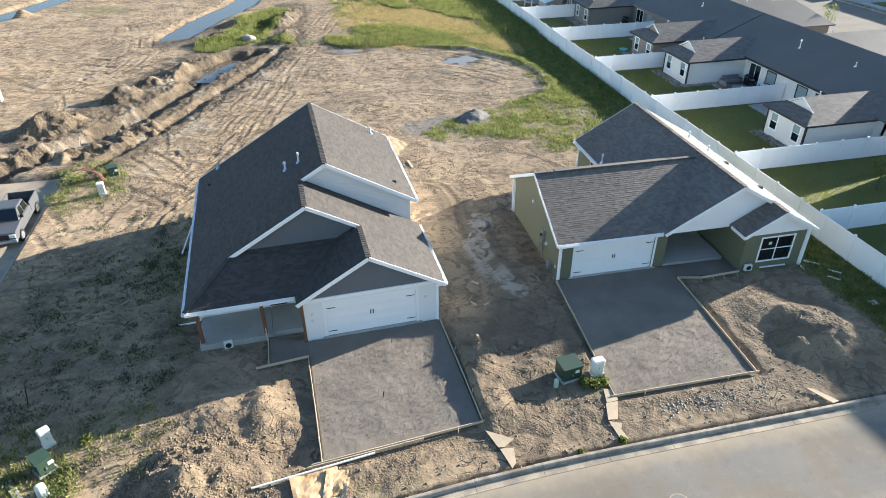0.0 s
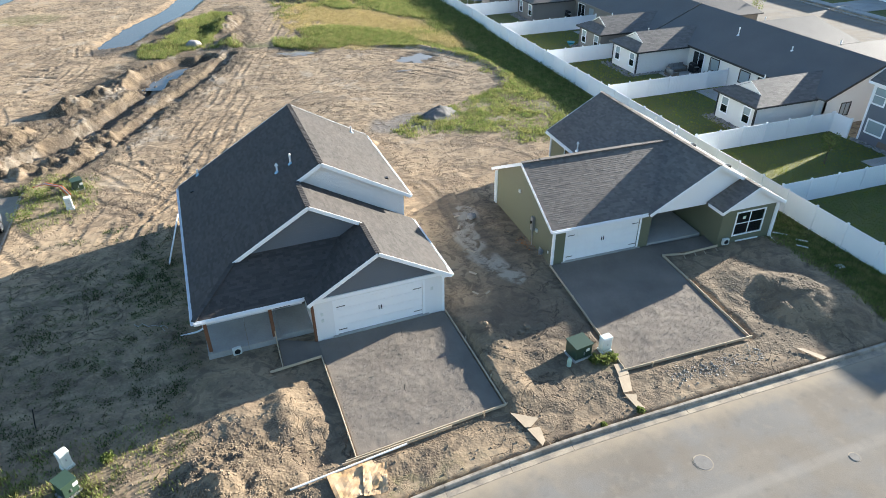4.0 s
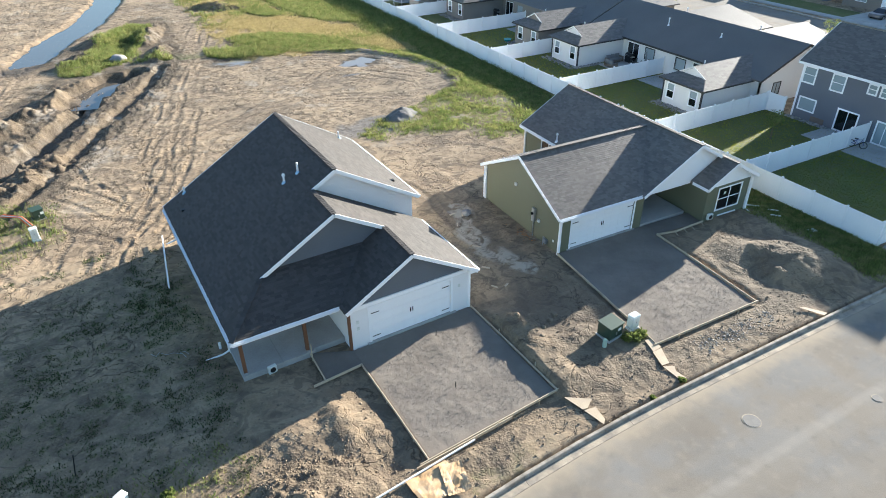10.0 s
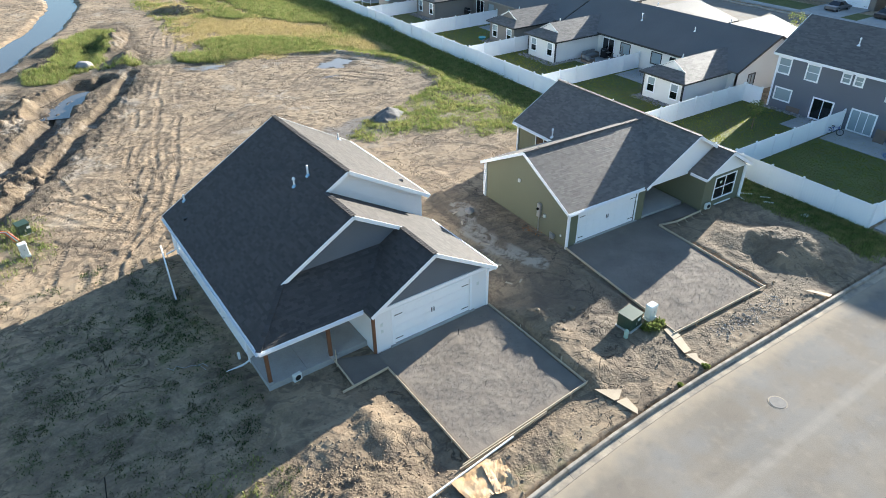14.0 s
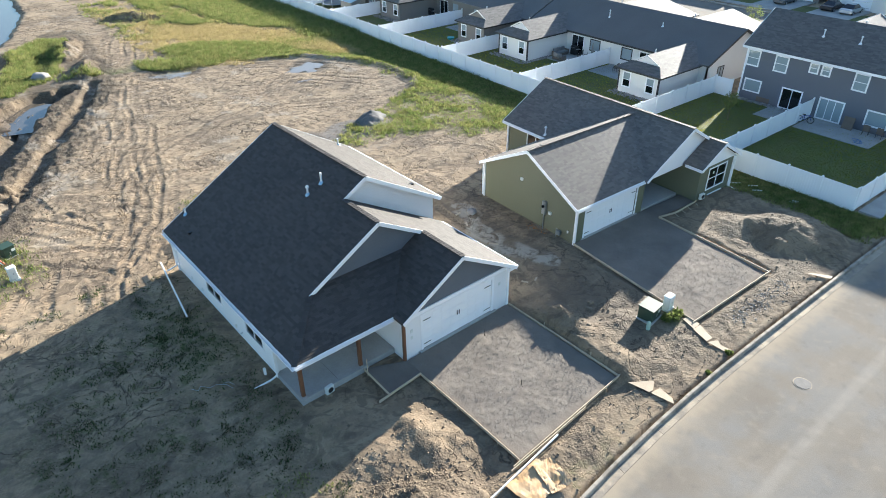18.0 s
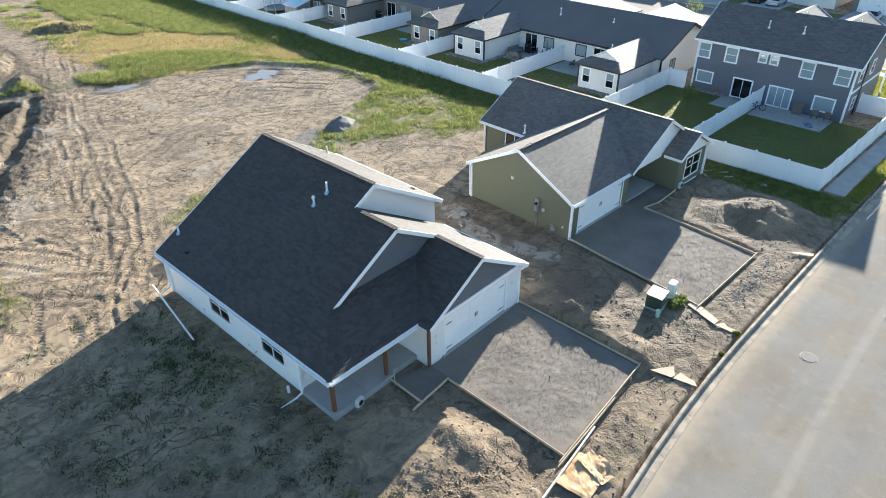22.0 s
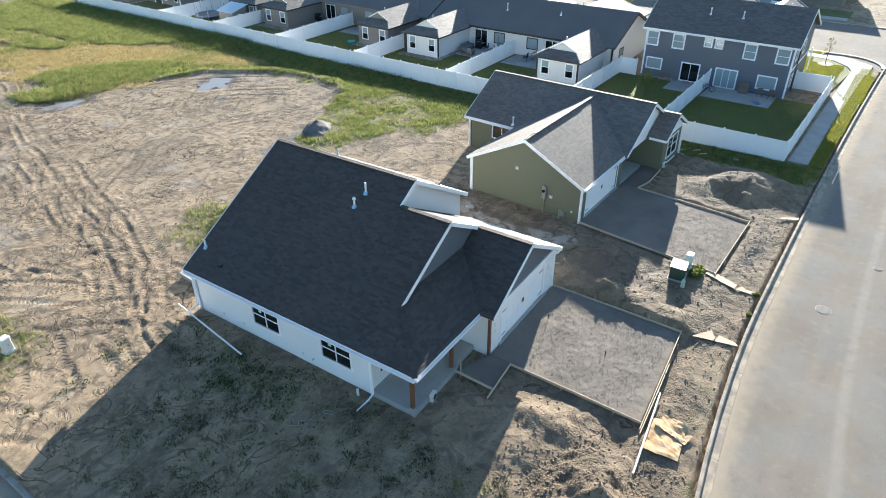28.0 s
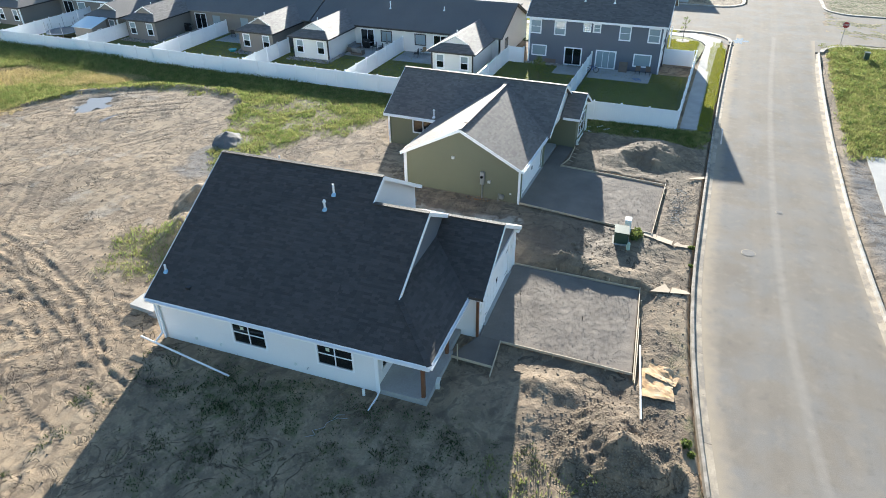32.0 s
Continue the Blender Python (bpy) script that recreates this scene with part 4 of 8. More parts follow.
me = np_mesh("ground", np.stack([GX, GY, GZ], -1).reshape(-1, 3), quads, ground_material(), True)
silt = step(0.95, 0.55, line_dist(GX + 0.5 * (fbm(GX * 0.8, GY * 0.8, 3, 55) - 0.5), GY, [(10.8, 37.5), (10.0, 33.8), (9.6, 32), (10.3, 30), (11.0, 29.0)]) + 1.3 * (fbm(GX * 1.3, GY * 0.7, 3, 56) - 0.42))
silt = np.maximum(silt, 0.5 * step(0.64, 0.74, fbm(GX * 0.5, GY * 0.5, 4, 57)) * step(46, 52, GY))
for key, values in zip(("green", "dry", "wet", "gravel", "dug_or_shade", "rut", "lane", "way", "lat", "silt"), (*masks(GX, GY), *scars(GX, GY)[1:], silt)):
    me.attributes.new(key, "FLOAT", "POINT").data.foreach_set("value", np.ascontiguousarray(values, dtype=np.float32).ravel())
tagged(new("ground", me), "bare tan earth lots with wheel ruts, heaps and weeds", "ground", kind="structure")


def z_at(x, y):
    return float(land(np.array([x]), np.array([y]))[0])


# street, kerb and gutter
xs = np.arange(-40, 68.5, 1.0)
crown = M()
rows = []
for k in range(41):
    t = k / 40
    rows.append([(x, (kerb2_y(x) + 0.48) * (1 - t) + (kerb_y(x) - 0.48) * t, -0.192 + 0.085 * (1 - (2 * t - 1) ** 2) * (1 - float(step(56, 63, x))) + 0.086 * float(step(56, 63, x))) for x in xs])
crown.add([p for r in rows for p in r], [(k * len(xs) + i, k * len(xs) + i + 1, (k + 1) * len(xs) + i + 1, (k + 1) * len(xs) + i) for k in range(40) for i in range(len(xs) - 1)])
road = part("road", crown, ASPHALT, None, "pale worn asphalt residential street", smooth=True)
road.data.attributes.new("dust", "FLOAT", "POINT").data.foreach_set("value", [max(0.0, 0.75 - (40 - k) / 6, 0.5 - k / 5) for k in range(41) for x in xs])
road.data.attributes.new("joint", "FLOAT", "POINT").data.foreach_set("value", [1.0 if k in (20, 21) else 0.0 for k in range(41) for x in xs])
tagged(road, category="road", kind="structure")


def kerb_run(name, edge, side, x0, x1, label, top=None):
    """Kerb with its gutter, cast in three-metre lengths. side: +1 when the street lies towards -y."""
    run = thing(name, label, "kerb", kind="structure")
    x = x0
    while x < x1 - 0.1:
        xe = min(x + 3.0, x1)
        for piece, prof, mat in (("kerb_length", [(0.0, -0.45), (0.0, 0.0), (0.03, 0.014), (0.13, 0.012), (0.165, -0.015), (0.2, -0.15), (0.2, -0.45)], top or KERBCON),
                                 ("gutter_pan", [(0.202, -0.45), (0.202, -0.15), (0.38, -0.170), (0.56, -0.176), (0.56, -0.45)], DUSTPAN)):
            sec, cols, n = M(), [], len(prof)
            for xx in (x + 0.008, xe - 0.008):
                cols.append([(xx, float(edge(xx)) - side * d, z) for d, z in prof])
            fs = [(i, i + 1, n + i + 1, n + i) for i in range(n - 1)] + [tuple(range(n)), tuple(range(2 * n - 1, n - 1, -1))]
            if side > 0:
                fs = [tuple(reversed(q)) for q in fs]
            sec.add(cols[0] + cols[1], fs)
            part(piece, sec, mat, run)
        x = xe
    return run


kerb_run("kerb_1", kerb_y, 1, -34, 63.5, "dusty concrete roll kerb and gutter along the street", KERBDUST)
kerb_run("kerb_2", kerb2_y, -1, -34, 62.0, "concrete kerb along the weedy side of the street")


def flat_slab(pts, z, depth=0.25):
    return M().prism([(x, y, z) for x, y in pts], (0, 0, -depth))


def arc(cx, cy, r, a0, a1, n=8):
    return [(cx + r * math.cos(radians(a0 + (a1 - a0) * i / n)), cy + r * math.sin(radians(a0 + (a1 - a0) * i / n))) for i in range(n + 1)]


# the crossing street and the far street's pavements
solid("road", flat_slab([(CROSS_X - 5, 6.0), (CROSS_X - 5, 16.6), (CROSS_X, 20), (CROSS_X, 190), (CROSS_X2, 190), (CROSS_X2, 19), (CROSS_X2 + 3, 14.5), (140, 14), (140, 4), (CROSS_X2 + 3, 4), (CROSS_X2, 1), (CROSS_X2, -90), (CROSS_X, -90), (CROSS_X, 2)], -0.112, 0.2), ASPHALT, "grey asphalt crossing street", "road", kind="structure")
kerb_c = thing("kerb_3", "concrete kerbs round the street corners", "kerb", kind="structure")


def kerb_path(pts, parent, w=0.45, z=0.01):
    for a, b in zip(pts, pts[1:]):
        part("kerb_length", M().beam((*a, z - 0.2), (*b, z - 0.2), w, 0.4), KERBCON, parent)


kerb_path(arc(63.5, 20.3, 4.0, -88, 0) + [(CROSS_X, 40), (CROSS_X, 80), (CROSS_X, 120)], kerb_c)
kerb_path(arc(62.2, 2.3, 3.9, 86, 0) + [(66.1, -30)], kerb_c)
kerb_path([(CROSS_X2, 120), (CROSS_X2, 60), (CROSS_X2, 22)] + arc(CROSS_X2 + 4, 19, 4, 180, 270) + [(130, 15)], kerb_c)
kerb_path([(130, 4)] + arc(CROSS_X2 + 4, 0, 4, 90, 180) + [(CROSS_X2, -40)], kerb_c)

# pavement by the two-storey house, cast in squares
pave = thing("pavement_1", "pale concrete pavement in square slabs between lawns", "pavement", kind="structure")
x = 32.2
while x < 60.5:
    y1 = float(kerb_y(x + 0.75)) + 2.75
    part("slab", M().box(x + 0.006, x + 1.494, y1 - 1.45, y1, -0.3, 0.015), CONCRETE, pave)
    x += 1.5
part("slab", flat_slab([(60.25, 17.5), (60.25, 18.95), (62.3, 19.6), (64.0, 21.2), (64.5, 23.2), (64.5, 60), (65.95, 60), (65.95, 22.6), (66.4, 20.6), (64.2, 17.4)], 0.02), CONCRETE, pave, "corner ramp slab")
pave2 = thing("pavement_2", "concrete pavement beyond the crossing street", "pavement", kind="structure")
for k in range(24):
    part("slab", M().box(CROSS_X2 + 1.6, CROSS_X2 + 3.1, 23 + 4 * k, 26.98 + 4 * k, -0.3, 0.02), CONCRETE, pave2)
solid("lawn", flat_slab([(32.0, 17.3), (60.0, 16.65), (63.6, 17.6), (60.2, 19.0), (32.0, 18.4)], -0.005), LAWN, "bright mown verge between kerb and pavement", "lawn", kind="structure")
solid("lawn", flat_slab([(51.8, 19.9), (60.2, 19.1), (62.2, 19.75), (63.9, 21.3), (64.4, 23.3), (64.4, 58), (56, 58), (56, 26), (52, 26)], -0.004), LAWN, "bright mown corner lawn beside the two-storey house", "lawn", kind="structure")
solid("lawn", flat_slab([(66.05, 23), (67.2, 22.5), (67.2, 120), (66.05, 120)], -0.006), LAWN, "grass verge of the crossing street", "lawn", kind="structure")
solid("lawn", flat_slab([(CROSS_X2 + 3.2, 23), (92, 23), (92, 118), (CROSS_X2 + 3.2, 118)], -0.02), LAWN, "front lawns across the street", "lawn", kind="structure")
for k, (y0, y1) in enumerate([(20.2, 30.5), (30.8, 40.2), (40.5, 53.2), (53.6, 66.5), (66.8, 79.8), (80.1, 91.0), (91.3, 103), (103.3, 118)]):
    solid("lawn", flat_slab([(FENCE_X + 0.1, y0), (47.3, y0), (47.3, y1), (FENCE_X + 0.1, y1)], -0.055), LAWN, "close-mown green back lawn inside white fences", "lawn", group="back lawns", kind="structure")

# ---- the gravelled drives with their form boards ----
def gravel_drive(corners, zs, label, seed):
    """A bed of crushed base between boards: corners front left, front right, back right, back left."""
    n = 200
    s = np.linspace(0, 1, n)
    U, V = np.meshgrid(s, s)
    fl, fr, br, bl = [np.array(c) for c in corners]
    P = (fl[None, None] * ((1 - U) * (1 - V))[..., None] + fr * (U * (1 - V))[..., None] + br * (U * V)[..., None] + bl * ((1 - U) * V)[..., None])
    X, Y = P[..., 0], P[..., 1]
    Z = zs[0] * (1 - V) + zs[1] * V + 0.05 * (fbm(X * 0.7, Y * 0.7, 3, seed) - 0.5) + 0.03 * (fbm(X * 2.2, Y * 2.2, 3, seed + 5) - 0.5) + 0.007 * (np.random.RandomState(seed).rand(n, n) - 0.5)
    edge = np.minimum(np.minimum(U, 1 - U), np.minimum(V, 1 - V)) < 1e-6
    Z = np.where(edge, Z - 0.02, Z)
    i = np.arange(n * n).reshape(n, n)
    q = np.stack([i[:-1, :-1], i[:-1, 1:], i[1:, 1:], i[1:, :-1]], -1).reshape(-1, 4)
    ob = new("gravel_bed", np_mesh("gravel_bed", np.stack([X, Y, Z], -1).reshape(-1, 3), q, GRAVEL, True))
    return tagged(ob, label, "driveway", kind="structure")


gravel_drive([(-1.0, 19.15), (6.1, 19.75), (5.8, 27.15), (-1.25, 26.9)], (0.0, 0.24), "driveway bed of crushed grey-brown road base, unpaved", 201)
gravel_drive([(-3.15, 25.6), (-1.2, 25.72), (-1.25, 26.95), (-3.2, 27.75)], (0.17, 0.22), "walkway bed of crushed road base beside the porch", 202)
gravel_drive([(12.75, 19.85), (20.1, 19.8), (20.35, 28.95), (13.3, 29.05)], (0.0, 0.26), "driveway bed of crushed road base in evening shade", 203)
gravel_drive([(20.3, 27.75), (24.2, 27.5), (24.3, 28.75), (20.3, 28.95)], (0.2, 0.26), "walkway bed of crushed base before the entry", 204)


def board(p, q, label="pine form board on edge along the driveway", w=0.045, h=0.15):
    d = Vector(q) - Vector(p)
    a = math.atan2(d.y, d.x)
    L = d.length
    ob = solid("form_board", M().beam((-L / 2, 0, 0), (L / 2, 0, 0), w, h), PINE, label, "board", group="form boards", bevel=0.006)
    ob.matrix_world = Matrix.Translation((Vector(p) + Vector(q)) / 2) @ Matrix.Rotation(a, 4, "Z") @ Matrix.Rotation(-math.atan2(d.z, math.hypot(d.x, d.y)), 4, "Y")
    return ob


def stake(x, y, z, h=0.45, label="short timber stake beside a form board"):
    return solid("stake", M().box(-0.02, 0.02, -0.02, 0.02, -0.3, h), PINE, label, "stake", at=(x, y, z), group="form stakes", turn=random.uniform(0, 60))


for a, b in [((-1.05, 19.1, 0.02), (-1.15, 22.4, 0.12)), ((-1.15, 22.4, 0.12), (-1.28, 25.75, 0.21)), ((6.2, 19.7, 0.04), (6.05, 23.4, 0.13)), ((6.05, 23.4, 0.13), (5.85, 27.1, 0.24)),
             ((-1.5, 19.02, 0.03), (1.2, 19.27, 0.03)), ((1.2, 19.27, 0.03), (3.8, 19.5, 0.03)), ((3.8, 19.5, 0.03), (6.35, 19.74, 0.03)),
             ((-1.7, 18.93, 0.0), (0.9, 19.15, 0.0)), ((0.9, 19.15, 0.0), (3.4, 19.38, 0.0)),
             ((-1.25, 25.74, 0.21), (-3.85, 25.46, 0.20)), ((-3.22, 25.55, 0.2), (-3.25, 27.7, 0.26)),
             ((12.68, 19.8, 0.02), (13.0, 24.4, 0.13)), ((13.0, 24.4, 0.13), (13.3, 29.0, 0.26)), ((20.2, 19.75, 0.03), (20.3, 23.6, 0.13)), ((20.3, 23.6, 0.13), (20.4, 27.7, 0.24)),
             ((12.5, 19.83, 0.03), (15.0, 19.8, 0.03)), ((15.0, 19.8, 0.03), (17.6, 19.77, 0.03)), ((17.6, 19.77, 0.03), (20.35, 19.74, 0.03)),
             ((20.4, 27.7, 0.22), (21.8, 27.35, 0.24)), ((21.8, 27.35, 0.24), (24.3, 27.4, 0.26))]:
    board(a, b)
for x, y in [(-1.12, 20.4), (-1.2, 23.0), (6.2, 21.5), (6.1, 24.6), (0.4, 19.08), (2.6, 19.3), (5.0, 19.5), (12.8, 21.6), (13.1, 25.8), (20.35, 21.4), (20.4, 25.2), (14.2, 19.7), (18.6, 19.65)]:
    stake(x, y, z_at(x, y) + 0.0, 0.28)
stake(-3.25, 27.35, 0.2, 0.95, "dark slender stake by the porch")
for dx in (0.0, 0.8, 1.5, 2.4):
    board((21.3 + dx, 26.3, 0.12), (21.7 + dx, 27.3, 0.2), "pine brace propped against the curved walkway form", 0.04, 0.06)

# ---- house helpers ----
def wall(parent, mat, p, q, z0, z1, t=0.16, holes=(), top=None, name="wall", label=""):
    """A wall from p to q (outside on the right-hand side walking from p to q), with openings (u0, u1, z0, z1) and, above z1, a gable of (u, z)."""
    p, q = Vector((*p, 0)), Vector((*q, 0))
    d = (q - p).normalized()
    L = (q - p).length
    inward = Vector((-d.y, d.x, 0)) * t
    us = sorted({0.0, L, *[h[0] for h in holes], *[h[1] for h in holes]})
    zz = sorted({z0, z1, *[h[2] for h in holes], *[h[3] for h in holes]})
    m, seen = M(), {}

    def at(u, z, k):
        key = (round(u, 4), round(z, 4), k)
        if key not in seen:
            seen[key] = len(m.v)
            m.v.append(tuple(p + d * u + inward * k + Vector((0, 0, z))))
        return seen[key]

    def free(i, j):
        if not (0 <= i < len(us) - 1 and 0 <= j < len(zz) - 1):
            return False
        u, z = (us[i] + us[i + 1]) / 2, (zz[j] + zz[j + 1]) / 2
        return not any(h[0] < u < h[1] and h[2] < z < h[3] for h in holes)

    for i in range(len(us) - 1):
        for j in range(len(zz) - 1):
            if not free(i, j):
                continue
            a, b, c, e = us[i], us[i + 1], zz[j], zz[j + 1]
            m.f += [(at(a, c, 0), at(b, c, 0), at(b, e, 0), at(a, e, 0)), (at(a, e, 1), at(b, e, 1), at(b, c, 1), at(a, c, 1))]
            for di, dj, (u0, w0), (u1, w1) in ((-1, 0, (a, e), (a, c)), (1, 0, (b, c), (b, e)), (0, -1, (a, c), (b, c)), (0, 1, (b, e), (a, e))):
                if not free(i + di, j + dj) and not (top and dj == 1 and e == z1):
                    m.f.append((at(u1, w1, 0), at(u0, w0, 0), at(u0, w0, 1), at(u1, w1, 1)))
    if top:
        ring = [(u, z) for u, z in top]
        full = []
        for (ua, za), (ub, zb) in zip(ring, ring[1:] + ring[:1]):
            full.append((ua, za))
            if abs(za - z1) < 1e-4 and abs(zb - z1) < 1e-4:
                full += [(u, z1) for u in us if min(ua, ub) + 1e-3 < u < max(ua, ub) - 1e-3]
        m.f += [tuple(at(u, z, 0) for u, z in full), tuple(at(u, z, 1) for u, z in reversed(full))]
        for (ua, za), (ub, zb) in zip(full, full[1:] + full[:1]):
            if not (abs(za - z1) < 1e-4 and abs(zb - z1) < 1e-4):
                m.f.append((at(ub, zb, 0), at(ua, za, 0), at(ua, za, 1), at(ub, zb, 1)))
    return part(name, m, mat, parent, label)


def window(parent, p, q, z0, z1, cols=2, rows=2, trim=WHITE, pane=PANE, wide=0.09, pale_pane=False, label="", sticker=False):
    """A window in the wall from p to q: outer trim, bars and one pane a light."""
    p, q = Vector((*p, 0)), Vector((*q, 0))
    d = (q - p).normalized()
    L = (q - p).length
    out = Vector((d.y, -d.x, 0))

    def at(u, z, o):
        return p + d * u + out * o + Vector((0, 0, z))

    fr = M()
    loops = []
    for o in (0.035, -0.085):
        loops.append([at(-wide, z0 - wide, o), at(L + wide, z0 - wide, o), at(L + wide, z1 + wide, o), at(-wide, z1 + wide, o)])
        loops.append([at(0, z0, o), at(L, z0, o), at(L, z1, o), at(0, z1, o)])
    fs = []
    for k in range(4):
        n = (k + 1) % 4
        fs += [(k, n, 4 + n, 4 + k), (4 + k, 4 + n, 12 + n, 12 + k), (8 + n, 8 + k, 12 + k, 12 + n), (n, k, 8 + k, 8 + n)]
    fr.add([p for lp in loops for p in lp], fs)
    w = part("window", fr, trim, parent, label)
    bar = 0.05
    for i in range(1, cols):
        u = L * i / cols
        part("mullion", M().prism([at(u - bar / 2, z0, 0.012), at(u + bar / 2, z0, 0.012), at(u + bar / 2, z1, 0.012), at(u - bar / 2, z1, 0.012)], -out * 0.06), trim, w)
    for j in range(1, rows):
        z = z0 + (z1 - z0) * j / rows
        part("sash_bar", M().prism([at(0, z - bar / 2, 0.008), at(L, z - bar / 2, 0.008), at(L, z + bar / 2, 0.008), at(0, z + bar / 2, 0.008)], -out * 0.05), trim, w)
    for i in range(cols):
        for j in range(rows):
            a, b = L * i / cols + 0.01, L * (i + 1) / cols - 0.01
            c, e = z0 + (z1 - z0) * j / rows + 0.01, z0 + (z1 - z0) * (j + 1) / rows - 0.01
            part("pane", M().prism([at(a, c, -0.02), at(b, c, -0.02), at(b, e, -0.02), at(a, e, -0.02)], -out * 0.012), PANE_PALE if (pale_pane and (j >= rows / 2 or pale_pane == "all")) else pane, w)
    if sticker:
        a, c = 0.24 * L, z0 + (z1 - z0) * 0.74
        part("sticker", M().prism([at(a, c - 0.1, -0.012), at(a + 0.2, c - 0.1, -0.012), at(a + 0.2, c + 0.1, -0.012), at(a, c + 0.1, -0.012)], -out * 0.004), STICKER, w, "pale maker's sticker on the glass")
    return w


STICKER = surf("pale_sticker", (0.62, 0.66, 0.50), 0.5, 0.15, 4, 20)


def shingles(name, polys, mat, parent, course=0.145, tab=0.33, lift=0.013, seed=1):
    """Rows of overlapping shingle tabs over convex roof polygons, joined."""
    rng = np.random.RandomState(seed)
    V, F = [], []
    for poly in polys:
        P = [Vector(p) for p in poly]
        n = sum(((P[i] - P[0]).cross(P[i + 1] - P[0]) for i in range(1, len(P) - 1)), Vector()).normalized()
        if n.z < 0:
            n = -n
        e = Vector((0, 0, 1)).cross(n).normalized()
        s = n.cross(e).normalized()
        O = min(P, key=lambda p: p.dot(s))
        uv = [((p - O).dot(e), (p - O).dot(s)) for p in P]
        vmax = max(v for _, v in uv)
        rowsn = int(vmax / course) + 1
        for r in range(rowsn):
            v0, v1 = r * course, min((r + 1) * course, vmax)
            vm = (v0 + v1) / 2
            if v1 - v0 < 0.01:
                continue
            cuts = []
            for (a, b), (c, d) in zip(uv, uv[1:] + uv[:1]):
                if (b - vm) * (d - vm) < 0:
                    cuts.append(a + (c - a) * (vm - b) / (d - b))
            if len(cuts) < 2:
                continue
            u, u1 = min(cuts), max(cuts)
            first = True
            while u < u1 - 0.02:
                w = tab * rng.uniform(0.45, 1.35) * (rng.uniform(0.2, 1) if first else 1)
                first = False
                ue = min(u + w, u1)
                h = lift * rng.uniform(0.55, 1.15)
                k = len(V)
                lo = v0 - 0.012 * rng.uniform(0, 1)
                for uu, vv, hh in ((u, lo, 0.002), (ue, lo, 0.002), (u, lo, h), (ue, lo, h), (u, v1 + 0.01, 0.004), (ue, v1 + 0.01, 0.004)):
                    V.append(O + e * uu + s * vv + n * hh)
                F += [(k, k + 1, k + 3, k + 2), (k + 2, k + 3, k + 5, k + 4)]
                u = ue + 0.003
    ob = new(name, np_mesh(name, np.array([tuple(p) for p in V]), np.array(F), mat))
    ob.parent = parent
    return tagged(ob, kind="stuff")


def roof_slab(parent, polys, mat, depth=0.16, name="roof"):
    """A roof of flat planes, each a slab of its own."""
    r = None
    for p in polys:
        ob = part(name if r is None else "roof_plane", M().prism(p, (0, 0, -depth)), mat, r or parent)
        r = r or ob
    return r


def ridge_cap(parent, a, b, mat):
    m = M()
    n = int((Vector(b) - Vector(a)).length / 0.2)
    for i in range(n):
        u, w = Vector(a).lerp(Vector(b), i / n), Vector(a).lerp(Vector(b), (i + 1.1) / n)
        m.beam(u + Vector((0, 0, 0.03)), w + Vector((0, 0, 0.012)), 0.26, 0.025)
    return tagged(part("ridge_cap", m, mat, parent), kind="stuff")


def edge_board(parent, p, q, name, mat=WHITE, w=0.035, h=0.2, drop=0.09):
    up = Vector((0, 0, drop))
    return part(name, M().beam(Vector(p) - up, Vector(q) - up, w, h), mat, parent)


def gutter(parent, p, q, out, mat=WHITE):
    """An open trough hung on the eave from p to q."""
    o = Vector(out)
    dn = Vector((0, 0, -0.13))
    p, q = Vector(p), Vector(q)
    m = M()
    m.prism([p + o * 0.01, q + o * 0.01, q + o * 0.01 + dn, p + o * 0.01 + dn], o * 0.012)
    m.prism([p + o * 0.12, q + o * 0.12, q + o * 0.10 + dn, p + o * 0.10 + dn], o * 0.012)
    m.prism([p + o * 0.022 + dn, q + o * 0.022 + dn, q + o * 0.10 + dn, p + o * 0.10 + dn], Vector((0, 0, 0.012)))
    return part("gutter", m, mat, parent)


def vent_pipe(parent, x, y, z, h=0.45, cap=False):
    v = part("vent_pipe", M().cyl((x, y, z - 0.1), (x, y, z + h), 0.055, n=12), PVC, parent, "white roof vent pipe", smooth=False)
    part("flashing", M().cyl((x, y, z - 0.06), (x, y, z + 0.1), 0.17, 0.065, 12), FLASH if parent.name == "house" else WHITE, v)
    if cap:
        part("cap", M().cyl((x, y, z + h), (x, y, z + h + 0.12), 0.11, 0.05, 12), PVC, v)
    return v


